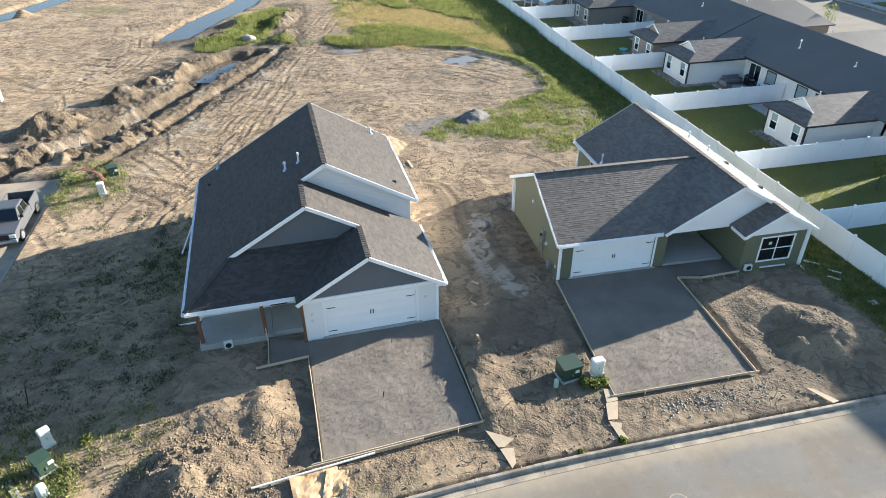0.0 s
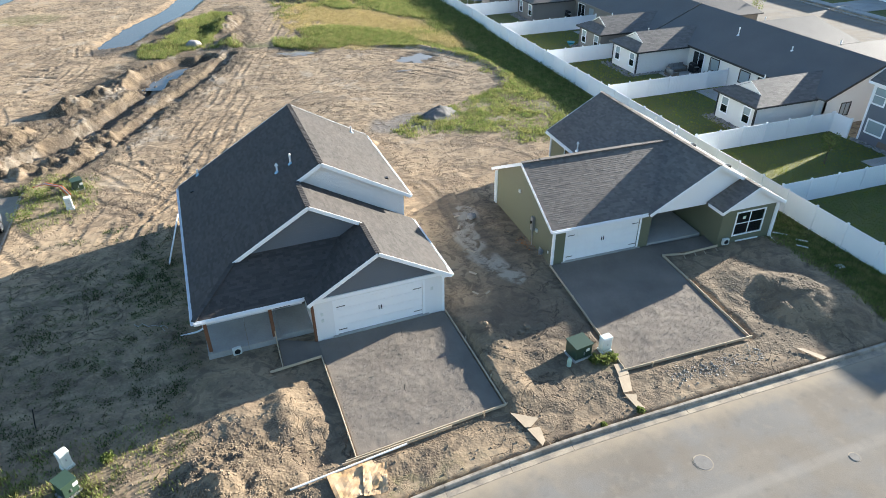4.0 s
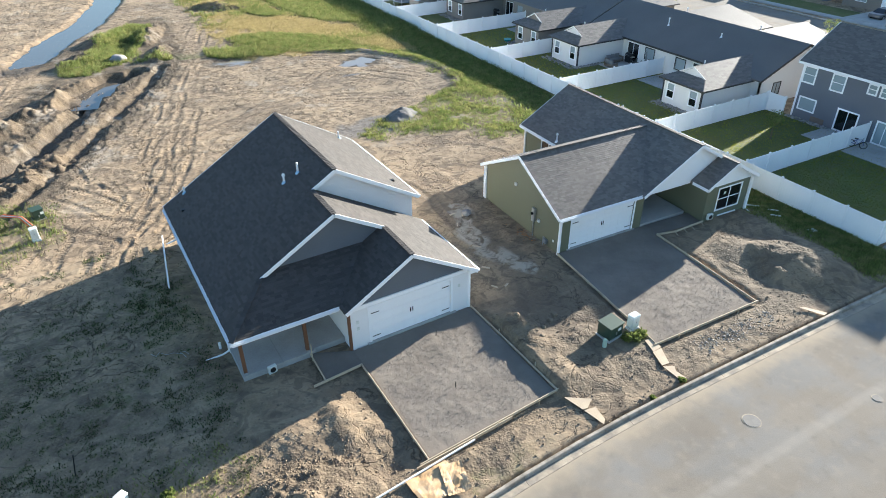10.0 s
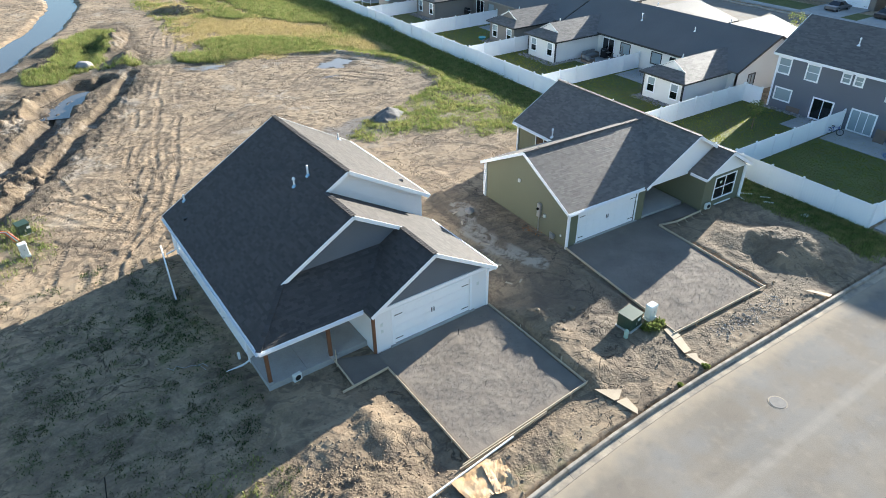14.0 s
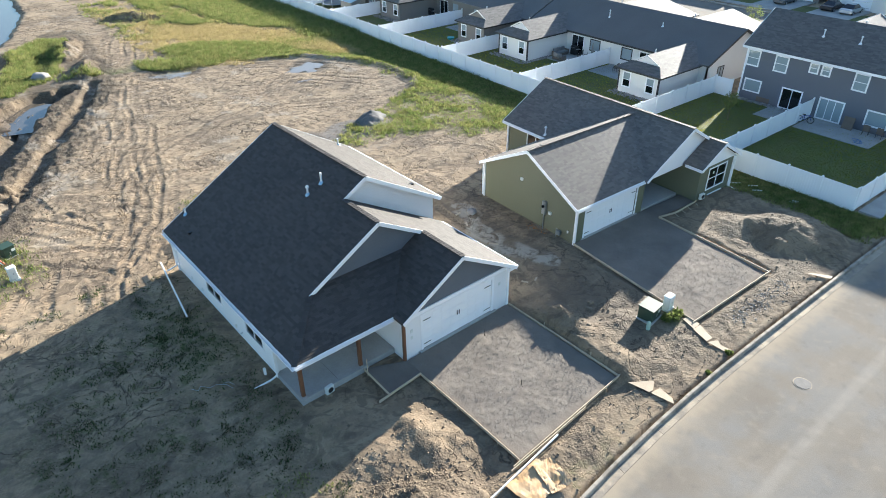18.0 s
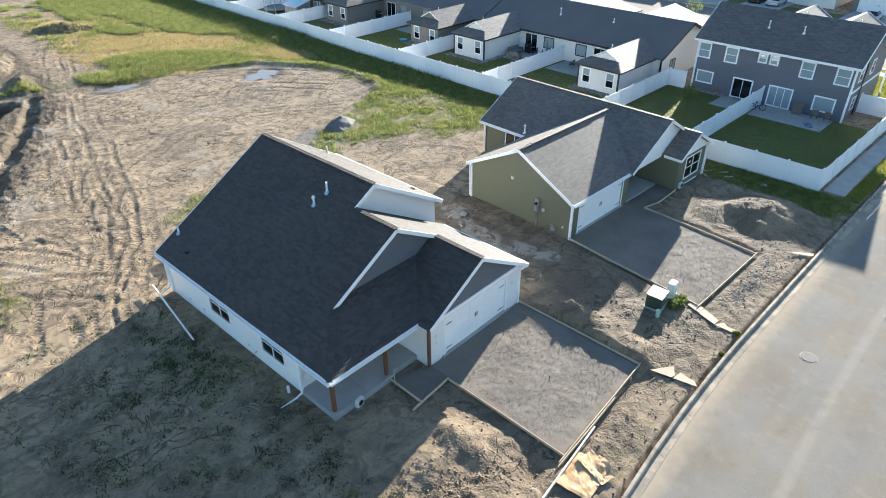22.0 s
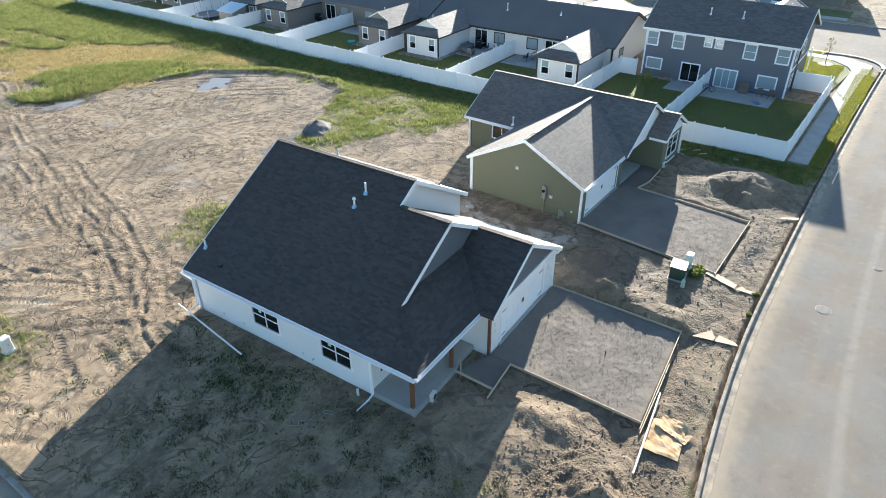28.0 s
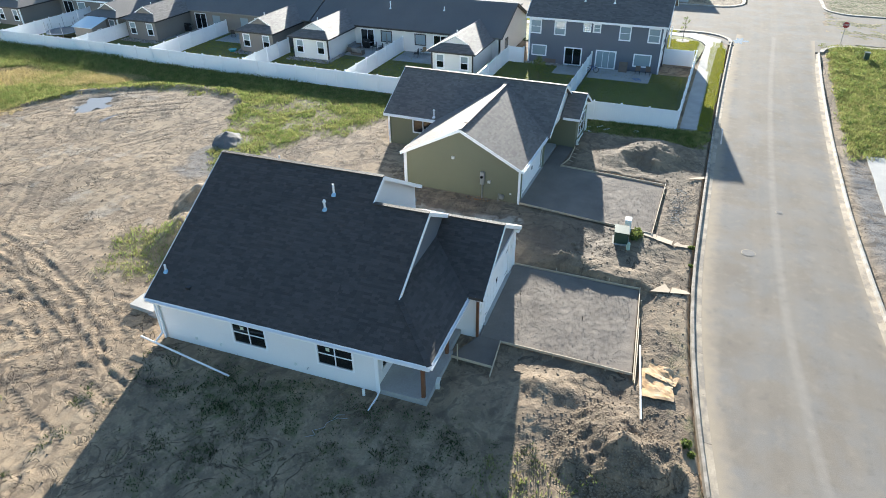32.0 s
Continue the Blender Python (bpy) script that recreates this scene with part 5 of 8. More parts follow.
def garage_door(parent, p, q, z0, z1):
    """Sectional door in four rows of raised panels, with strap hinges and handles."""
    p, q = Vector((*p, 0)), Vector((*q, 0))
    d = (q - p).normalized()
    L = (q - p).length
    out = Vector((d.y, -d.x, 0))

    def at(u, z, o):
        return p + d * u + out * o + Vector((0, 0, z))

    def slab(m, a, b, c, e, o, t):
        m.prism([at(a, c, o), at(b, c, o), at(b, e, o), at(a, e, o)], -out * t)

    fr = M()
    for a, b, c, e in [(-0.13, 0, z0, z1 + 0.13), (L, L + 0.13, z0, z1 + 0.13), (0, L, z1, z1 + 0.13)]:
        slab(fr, a, b, c, e, 0.04, 0.14)
    door = part("garage_door", fr, WHITE, parent, "closed white double garage door with black straps")
    h = (z1 - z0) / 4
    for r in range(4):
        sec = M()
        slab(sec, 0.005, L - 0.005, z0 + r * h + 0.006, z0 + (r + 1) * h - 0.006, -0.04, 0.04)
        for k in range(8):
            w = L / 8
            slab(sec, k * w + 0.07, (k + 1) * w - 0.07, z0 + r * h + 0.09, z0 + (r + 1) * h - 0.09, -0.028, 0.03)
        part("section", sec, WHITE, door)
    for u, sgn in ((0.06, 1), (L - 0.06, -1)):
        for z in (z0 + h * 0.5, z0 + h * 3.3):
            a, b = sorted((u, u + sgn * 0.45))
            mm = M()
            slab(mm, a, b, z - 0.022, z + 0.022, -0.018, 0.012)
            part("strap_hinge", mm, BLACK, door, "black strap hinge")
    for u in (L / 2 - 0.09, L / 2 + 0.05):
        mm = M()
        slab(mm, u, u + 0.04, z0 + 1.0, z0 + 1.26, 0.0, 0.03)
        part("handle", mm, BLACK, door, "black pull handle")
    return door


def downspout(parent, pts, r=0.04):
    m = M()
    for a, b in zip(pts, pts[1:]):
        m.beam(a, b, 2 * r, 1.5 * r, (0, 1, 0.01))
    return part("downspout", m, WHITE, parent)


# ---- house A: white, under one broad dark roof ----
K = 0.583
house = thing("house", "new white-sided single-storey house with a dark shingle roof and double garage", "house", (0, 27, 0), 1.9)


def zl(x):
    return 2.8 + K * (x + 6.88)


ZR, ZM = zl(1.0), zl(-0.42)


def zr(x):
    return ZM - K * (x + 0.42)


def zmain(x):
    return ZR - K * (x - 1.0)


ZG = zr(2.24)


def zgl(x):
    return ZG - K * (2.24 - x)


def zhip(y):
    return 2.8 + K * (y - 0.48)


def YV(x):
    return 0.48 + (zgl(x) - 2.8) / K


left = [[(-6.88, 5.9, 2.8), (1.0, 5.9, ZR), (1.0, 15.75, ZR), (-6.88, 15.75, 2.8)],
        [(-6.88, 2.85, 2.8), (-0.42, 2.85, ZM), (-0.42, 5.9, ZM), (-6.88, 5.9, 2.8)],
        [(-6.88, 0.48, 2.8), (-4.51, 2.85, zl(-4.51)), (-6.88, 2.85, 2.8)]]
right = [[(1.0, 5.9, ZR), (6.03, 5.9, zmain(6.03)), (6.03, 15.75, zmain(6.03)), (1.0, 15.75, ZR)],
         [(-0.42, 2.85, ZM), (2.24, 2.85, ZG), (2.24, 6.1, ZG), (-0.42, 6.1, ZM)],
         [(2.24, -0.3, ZG), (6.14, -0.3, zr(6.14)), (6.14, 6.1, zr(6.14)), (2.24, 6.1, ZG)]]
xv = 2.24 - (ZG - zhip(3.1)) / K
gleft = [[(-1.52, -0.3, zgl(-1.52)), (2.24, -0.3, ZG), (2.24, 3.1, ZG), (xv, 3.1, zgl(xv)), (-1.52, YV(-1.52), zgl(-1.52))]]
hip = [[(-6.88, 0.48, 2.8), (-1.54, 0.48, 2.8), (xv, 3.1, zhip(3.1)), (-4.26, 3.1, zhip(3.1))]]
roof = roof_slab(house, left + right + gleft + hip, SHINGLE)
shingles("shingle_covering", left + right + gleft + hip, SHINGLE, roof, 0.145, 0.33, 0.02, 3)
for a, b in [((1.0, 5.9, ZR), (1.0, 15.75, ZR)), ((-0.42, 2.85, ZM), (-0.42, 5.9, ZM)), ((2.24, -0.3, ZG), (2.24, 2.85, ZG)), ((-6.88, 0.48, 2.8), (-4.51, 2.85, zl(-4.51)))]:
    ridge_cap(roof, a, b, SHINGLE)
for a, b in [((-6.88, 0.48, 2.8), (-6.88, 15.75, 2.8)), ((-6.88, 0.48, 2.8), (-1.54, 0.48, 2.8)), ((6.14, -0.3, zr(6.14)), (6.14, 6.1, zr(6.14))), ((6.03, 5.9, zmain(6.03)), (6.03, 15.75, zmain(6.03)))]:
    edge_board(house, a, b, "fascia")
for a, b in [((-6.88, 15.77, 2.8), (1.0, 15.77, ZR)), ((1.0, 15.77, ZR), (6.03, 15.77, zmain(6.03))), ((-0.42, 5.88, ZM), (1.0, 5.88, ZR)), ((1.0, 5.88, ZR), (6.03, 5.88, zmain(6.03))),
             ((-4.51, 2.83, zl(-4.51) + 0.02), (-0.42, 2.83, ZM)), ((-0.42, 2.83, ZM), (2.24, 2.83, ZG + 0.02)), ((-1.52, -0.32, zgl(-1.52)), (2.24, -0.32, ZG)), ((2.24, -0.32, ZG), (6.14, -0.32, zr(6.14)))]:
    edge_board(house, a, b, "rake_board")
gutter(house, (-6.90, 0.45, 2.76), (-6.90, 15.7, 2.76), (-1, 0, 0))
gutter(house, (-6.88, 0.46, 2.76), (-1.6, 0.46, 2.76), (0, -1, 0))
gutter(house, (6.16, -0.25, zr(6.14) - 0.04), (6.16, 6.0, zr(6.14) - 0.04), (1, 0, 0))
gutter(house, (6.05, 5.95, zmain(6.03) - 0.04), (6.05, 15.7, zmain(6.03) - 0.04), (1, 0, 0))
W1, W2 = (9.15, 10.95), (4.45, 6.25)
wall(house, SIDING_W, (-6.56, 15.4), (-6.56, 3.25), -0.1, 2.8, holes=[(15.4 - W1[1], 15.4 - W1[0], 1.08, 2.32), (15.4 - W2[1], 15.4 - W2[0], 1.08, 2.32)])
wall(house, SIDING_W, (5.7, 15.4), (-6.56, 15.4), -0.1, 2.8, top=[(0, 2.8), (12.26, 2.8), (5.7 - 1.0, ZR - 0.17), (0, zmain(5.7) - 0.17)])
wall(house, SIDING_W, (5.72, 0.0), (5.72, 6.2), -0.1, 2.8)
wall(house, SIDING_W, (5.7, 6.2), (5.7, 15.4), -0.1, 4.45, holes=[(1.0, 2.7, 2.75, 4.28), (4.05, 5.6, 2.75, 4.28)])
for a, b in ((7.2, 8.9), (10.25, 11.8)):
    window(house, (5.7, a), (5.7, b), 2.75, 4.28, 2, 2)
wall(house, SIDING_W, (-0.3, 6.2), (5.54, 6.2), 2.6, 2.8, top=[(0, 2.8), (5.84, 2.8), (5.84, zmain(5.54) - 0.17), (1.3, ZR - 0.17), (0, zl(-0.3) - 0.17)], name="step_gable_wall")
wall(house, GABLE_G, (-4.6, 3.1), (2.2, 3.1), 2.7, 2.8, top=[(0, 2.8), (6.8, 2.8), (6.8, zr(2.2) - 0.17), (4.18, ZM - 0.17), (0, zl(-4.6) - 0.17)], name="upper_gable_wall", label="slate-grey shake gable")
wall(house, SIDING_W, (-1.24, 0.0), (5.56, 0.0), -0.1, 2.62, holes=[(1.11, 5.83, 0.3, 2.42)])
wall(house, GABLE_G, (-1.24, 0.0), (5.72, 0.0), 2.84, 2.86, top=[(0.1, 2.86), (6.86, 2.86), (3.48, ZG - 0.17)], name="garage_gable_wall", label="slate-grey shake gable")
part("gable_band", M().box(-1.5, 6.0, -0.06, 0.12, 2.62, 2.84), WHITE, house, "white band board above the garage door")
part("soffit_return", M().box(5.6, 6.16, -0.3, 0.3, 2.6, 2.78), WHITE, house)
wall(house, SIDING_W, (-1.24, 3.25), (-1.24, 0.16), -0.1, 2.62)
wall(house, SIDING_W, (-6.4, 3.25), (-1.4, 3.25), -0.1, 2.62, holes=[(0.5, 1.9, 1.0, 2.3), (3.4, 4.35, 0.4, 2.45)])
window(house, (-5.9, 3.25), (-4.5, 3.25), 1.0, 2.3, 2, 2)
part("front_door", M().box(-3.0, -2.05, 3.29, 3.34, 0.42, 2.45), BLACK, house, "dark entry door")
part("porch_ceiling", M().box(-6.7, -1.25, 0.6, 3.24, 2.52, 2.58), WHITE, house)
part("porch_beam", M().box(-6.62, -1.4, 0.78, 0.98, 2.5, 2.74), WHITE, house)
for x, y in ((-6.45, 0.98), (-3.28, 0.98)):
    post = part("porch_post", M().box(x - 0.085, x + 0.085, y - 0.085, y + 0.085, 0.44, 2.5), CEDAR, house, "stained cedar porch post", bevel=0.01)
    part("post_foot", M().box(x - 0.13, x + 0.13, y - 0.13, y + 0.13, 0.38, 0.46), CONCRETE, post)
part("corner_board", M().box(-1.36, -1.22, -0.03, 0.1, 0.1, 2.6), CEDAR, house, "dark stained corner board")
for x, y in ((-6.59, 3.22), (-6.59, 15.43), (5.75, -0.03), (5.75, 15.43)):
    part("corner_board", M().box(x - 0.06, x + 0.06, y - 0.06, y + 0.06, 0.0, 2.7), WHITE, house)
window(house, (-6.56, W1[1]), (-6.56, W1[0]), 1.08, 2.32, 2, 2, sticker=True)
window(house, (-6.56, W2[1]), (-6.56, W2[0]), 1.08, 2.32, 2, 2, sticker=True)
for x, z in ((-0.85, 1.85), (-0.85, 1.45)):
    part("wall_plate", M().box(x - 0.07, x + 0.07, -0.03, 0.0, z - 0.09, z + 0.09), UTILW, house, "small pale fitting beside the garage door")
part("wall_plate", M().box(5.05, 5.19, -0.03, 0.0, 1.8, 1.98), UTILW, house, "small pale fitting beside the garage door")
for y in (7.6, 11.9, 13.4):
    part("wall_outlet", M().box(-6.62, -6.56, y - 0.05, y + 0.05, 0.5, 0.66), UTILW, house, "small outdoor outlet on the siding")
part("hose_tap", M().cyl((-6.57, 6.9, 0.55), (-6.7, 6.9, 0.55), 0.03, n=8), METAL, house)
garage_door(house, (-0.13, 0.02), (4.59, 0.02), 0.3, 2.42)
part("foundation", M().box(-6.5, 5.62, 3.3, 15.3, -0.3, 0.3), CONCRETE, house)
part("apron", M().box(-0.4, 4.9, -0.12, 0.14, 0.0, 0.31), CONCRETE, house)
for a, b, c in ((-6.62, -4.63, 0.78), (-4.615, -2.95, 0.78), (-2.935, -1.26, 0.95)):
    part("porch_slab", M().box(a, b, c, 3.24, -0.25, 0.4), CONCRETE, house, "bare concrete porch floor bay")
downspout(house, [(-6.66, 3.1, 2.6), (-6.68, 3.1, 0.35), (-7.0, 3.1, 0.24), (-8.0, 3.15, 0.16)])
downspout(house, [(-6.66, 15.5, 2.6), (-6.68, 15.5, 0.45), (-7.3, 15.5, 0.3)])
vent_pipe(house, -1.12, 8.3, zl(-1.12), 0.42, True)
vent_pipe(house, -0.32, 8.16, zl(-0.32), 0.6)
vent_pipe(house, -5.5, 15.32, zl(-5.5), 0.4)
vent_pipe(house, 4.82, 14.8, zmain(4.82), 0.45)
for x, y, z in ((-6.0, 13.6, zl(-6.0)), (5.0, 7.34, zmain(5.0))):
    part("roof_hole", M().box(x - 0.13, x + 0.13, y - 0.11, y + 0.11, z - 0.05, z + 0.07), BLACK, house, "black vent boot on the roof")

# ---- house B: olive, with a cross gable ----
KB, KG = 0.5733, 0.515
hb = thing("house", "new olive-sided single-storey house with white gables and a grey shingle roof", "house", (20, 30, 0), -0.8)
RX, RZ = 4.15, 5.38


def bl(x):
    return RZ - KB * abs(x - RX)


def gr(y):
    return 5.17 - KG * abs(y - 3.35)


yf, yr = -1.24, 7.95
XL = lambda z: RX - (RZ - z) / KB
mainL = [[(-0.35, -1.45, bl(-0.35)), (RX, -1.45, RZ), (RX, 12.63, RZ), (-0.35, 12.63, bl(-0.35))]]
mainR = [[(RX, -1.45, RZ), (8.65, -1.45, bl(8.65)), (8.65, 12.63, bl(8.65)), (RX, 12.63, RZ)]]
gfront = [[(-6.87, yf, gr(yf)), (XL(gr(yf)) - 0.02, yf, gr(yf)), (XL(5.17), 3.35, 5.17), (-6.87, 3.35, 5.17)]]
gback = [[(-6.87, 3.35, 5.17), (XL(5.17), 3.35, 5.17), (XL(gr(yr)), yr, gr(yr)), (-6.87, yr, gr(yr))]]
SZ = bl(8.65) + KB * 2.38
small = [[(3.92, -2.76, SZ - KB * 2.38), (6.3, -2.76, SZ), (6.3, -1.2, SZ), (3.92, -1.2, SZ - KB * 2.38)],
         [(6.3, -2.76, SZ), (8.68, -2.76, SZ - KB * 2.38), (8.68, -1.2, SZ - KB * 2.38), (6.3, -1.2, SZ)]]
roof_b = roof_slab(hb, mainL + mainR + gfront + gback + small, SHINGLE_B)
shingles("shingle_covering", mainL + mainR + gfront + gback + small, SHINGLE_B, roof_b, 0.145, 0.30, 0.014, 9)
for a, b in [((RX, -1.45, RZ), (RX, 12.63, RZ)), ((-6.87, 3.35, 5.17), (XL(5.17), 3.35, 5.17)), ((6.3, -2.76, SZ), (6.3, -1.3, SZ))]:
    ridge_cap(roof_b, a, b, SHINGLE_B)
part("ridge_vent", M().beam((-5.6, 3.35, 5.20), (1.6, 3.35, 5.20), 0.30, 0.06), SHINGLE_B, roof_b, "raised shingled ridge vent")
for a, b in [((-6.87, yf, gr(yf)), (-0.35, yf, gr(yf))), ((-6.87, yr, gr(yr)), (-0.35, yr, gr(yr))), ((-0.35, 8.0, bl(-0.35)), (-0.35, 12.63, bl(-0.35))), ((8.65, -2.7, bl(8.65)), (8.65, 12.63, bl(8.65))), ((3.92, -2.76, SZ - KB * 2.38), (3.92, -1.4, SZ - KB * 2.38))]:
    edge_board(hb, a, b, "fascia")
for a, b in [((-6.89, yf, gr(yf)), (-6.89, 3.35, 5.17)), ((-6.89, 3.35, 5.17), (-6.89, yr, gr(yr))), ((-0.35, -1.47, bl(-0.35)), (RX, -1.47, RZ)), ((RX, -1.47, RZ), (8.65, -1.47, bl(8.65))), ((-0.35, 12.65, bl(-0.35)), (RX, 12.65, RZ)), ((RX, 12.65, RZ), (8.65, 12.65, bl(8.65))),
             ((3.92, -2.78, SZ - KB * 2.38), (6.3, -2.78, SZ)), ((6.3, -2.78, SZ), (8.68, -2.78, SZ - KB * 2.38))]:
    edge_board(hb, a, b, "rake_board")
gutter(hb, (-6.8, yf - 0.02, gr(yf) - 0.04), (-0.4, yf - 0.02, gr(yf) - 0.04), (0, -1, 0))
gutter(hb, (8.67, -2.7, bl(8.65) - 0.04), (8.67, 12.6, bl(8.65) - 0.04), (1, 0, 0))
gutter(hb, (-0.37, 8.1, bl(-0.35) - 0.04), (-0.37, 12.6, bl(-0.35) - 0.04), (-1, 0, 0))
wall(hb, SIDING_O, (-6.53, 7.65), (-6.53, -0.98), -0.2, 2.72, top=[(0, 2.72), (8.63, 2.72), (4.3, 4.98)])
wall(hb, SIDING_O, (-6.37, -0.98), (0.0, -0.98), -0.2, 2.7, holes=[(0.72, 5.7, 0.28, 2.42)])
wall(hb, SIDING_O, (0.0, 7.65), (-6.37, 7.65), -0.2, 2.7)
wall(hb, SIDING_O, (0.0, 12.3), (0.0, 7.65), -0.2, 2.9, holes=[(2.2, 3.9, 1.4, 2.4)])
wall(hb, SIDING_O, (8.3, 12.3), (0.0, 12.3), -0.2, 2.8, top=[(0, 2.8), (8.3, 2.8), (8.3 - RX, RZ - 0.17)])
wall(hb, SIDING_O, (8.32, -2.45), (8.32, 12.3), -0.2, 2.8, holes=[(4.95, 6.65, 1.35, 2.5)])
window(hb, (8.32, 2.5), (8.32, 4.2), 1.35, 2.5, 2, 1)
wall(hb, SIDING_O, (4.3, -2.45), (8.16, -2.45), -0.2, 2.62, holes=[(1.12, 3.2, 0.78, 2.34)])
wall(hb, SIDING_O, (4.3, 2.2), (4.3, -2.29), -0.2, 2.66)
wall(hb, SIDING_O, (0.16, -0.98), (0.16, 2.2), -0.2, 2.66)
wall(hb, SIDING_O, (0.16, 2.2), (4.3, 2.2), -0.2, 2.66, holes=[(1.0, 1.95, 0.42, 2.46), (2.9, 3.9, 0.42, 2.46)])
wall(hb, WHITE, (-0.1, -1.15), (8.3, -1.15), 2.6, 2.84, top=[(0, 2.84), (8.4, 2.84), (RX + 0.1, RZ - 0.17)], name="front_gable_wall", label="smooth white gable over the entry")
wall(hb, WHITE, (4.1, -2.46), (8.5, -2.46), 2.62, 2.68, top=[(0.0, 2.68), (4.4, 2.68), (2.2, SZ - 0.17)], name="small_gable_wall", label="smooth white gable over the window")
garage_door(hb, (-5.65, -0.96), (-0.67, -0.96), 0.28, 2.42)
part("apron", M().box(-5.9, -0.4, -1.1, -0.84, 0.0, 0.29), CONCRETE, hb)
window(hb, (5.42, -2.45), (7.5, -2.45), 0.78, 2.34, 2, 2, sticker=True)
window(hb, (0.0, 10.1), (0.0, 8.4), 1.4, 2.4, 2, 1)
part("entry_floor", M().box(0.17, 4.14, -1.0, 2.2, -0.2, 0.36), CONCRETE, hb, "bare concrete entry floor")
part("entry_ceiling", M().box(0.16, 4.3, -0.98, 2.36, 2.6, 2.66), WHITE, hb)
part("entry_door", M().box(3.06, 4.02, 2.24, 2.29, 0.42, 2.46), WHITE, hb, "white entry door")
w = part("side_light", M().box(1.1, 1.2, 2.16, 2.3, 0.42, 2.46).box(2.05, 2.15, 2.16, 2.3, 0.42, 2.46).box(1.2, 2.05, 2.16, 2.3, 2.38, 2.46), WHITE, hb)
part("panel", M().box(1.2, 2.05, 2.25, 2.29, 0.42, 2.38), SIDING_O, w)
for x, y in ((-6.56, -1.0), (-6.56, 7.68), (8.35, -2.48), (8.35, 12.33), (-0.02, 12.33)):
    part("corner_board", M().box(x - 0.07, x + 0.07, y - 0.07, y + 0.07, -0.1, 2.66), WHITE, hb)
part("garage_step", M().box(-0.52, 0.1, -1.01, -0.97, 0.25, 2.6), SIDING_O, hb)
part("foundation", M().box(0.2, 8.2, 2.4, 12.2, -0.3, 0.3).box(4.4, 8.2, -2.3, 2.4, -0.3, 0.3), CONCRETE, hb)
part("rear_slab", M().box(-3.0, -0.05, 7.72, 9.6, -0.2, 0.3), CONCRETE, hb, "small concrete slab behind the garage")
downspout(hb, [(8.42, -2.55, 2.6), (8.42, -2.55, 0.2), (8.35, -3.2, 0.1), (8.3, -4.0, 0.05)])
downspout(hb, [(-6.66, 7.75, 2.6), (-6.66, 7.75, 0.2)])
vent_pipe(hb, -0.1, 8.2, bl(-0.1), 0.55, True)
vent_pipe(hb, 6.9, 9.1, bl(6.9), 0.45)
vent_pipe(hb, 7.2, 7.0, bl(7.2), 0.4)
for x, y in ((7.4, 5.1), (7.7, 1.7)):
    part("roof_vent", M().box(x - 0.15, x + 0.15, y - 0.15, y + 0.15, bl(x) - 0.05, bl(x) + 0.1), BLACK, hb)
mt = part("electric_meter", M().box(-6.72, -6.54, 1.55, 1.85, 1.2, 2.15), METAL, hb, "grey steel electric meter cabinet", bevel=0.015)
part("meter_dial", M().cyl((-6.72, 1.7, 1.8), (-6.80, 1.7, 1.8), 0.1), PANE, mt)
part("conduit", M().cyl((-6.62, 1.7, 0.0), (-6.62, 1.7, 1.2), 0.04), METAL, mt)
part("junction_box", M().box(-6.65, -6.54, 1.1, 1.3, 1.35, 1.55), UTILW, mt)
gm = part("gas_meter", M().box(-6.82, -6.6, 0.05, 0.35, 0.35, 0.65), METAL, hb, "small grey gas meter at the wall", bevel=0.03)
part("gas_pipe", M().tube([(-6.7, 0.45, 0.0), (-6.7, 0.45, 0.7), (-6.7, 0.3, 0.7), (-6.7, 0.3, 0.6)], 0.025), METAL, gm)
part("outlet_box", M().box(-6.57, -6.52, -0.45, -0.33, 0.7, 0.85), UTILW, hb)
part("wall_light", M().box(-6.62, -6.52, 3.85, 4.05, 2.75, 2.95), UTILW, hb, "white wall light fitting")

# ---- house D: two-storey, charcoal ----
hd = thing("house", "two-storey charcoal-sided duplex house with white trim and dark roof", "house", (47.5, 30.6, -0.15), 0.0)
DY, DW = 7.25, 9.2
DR, DZ, DE = 4.15, 7.92, 5.45


def facade_holes(wins, y_start):
    return [(y_start - b, y_start - a, c, e) for a, b, c, e in wins]


UP = [(6.05, 7.1, 3.4, 4.7), (3.3, 4.35, 3.4, 4.7), (0.53, 1.14, 4.0, 4.7), (-0.54, 0.07, 4.0, 4.7), (-3.78, -2.78, 3.4, 4.72), (-6.85, -5.8, 3.4, 4.72)]
LOW = [(5.3, 6.8, 0.95, 1.95), (-6.25, -4.6, 0.75, 1.9)]
SLIDE = [(1.28, 3.03, 0.2, 1.95), (-2.5, -0.5, 0.2, 1.95)]
wall(hd, SIDING_D, (0, DY), (0, -DY), -0.2, 5.1, holes=facade_holes(UP + LOW + SLIDE, DY))
# Sky reflected in these panes is put into their pale colour.
for a, b, c, e in UP:
    window(hd, (0, b), (0, a), c, e, 1, 2, pale_pane="all", wide=0.13)
for a, b, c, e in LOW:
    window(hd, (0, b), (0, a), c, e, 1, 1, pale_pane="all", wide=0.13)
for k, (a, b, c, e) in enumerate(SLIDE):
    window(hd, (0, b), (0, a), c, e, 2 + k, 1, pale_pane="all" if k else False, wide=0.13, label="sliding patio door with white frame")
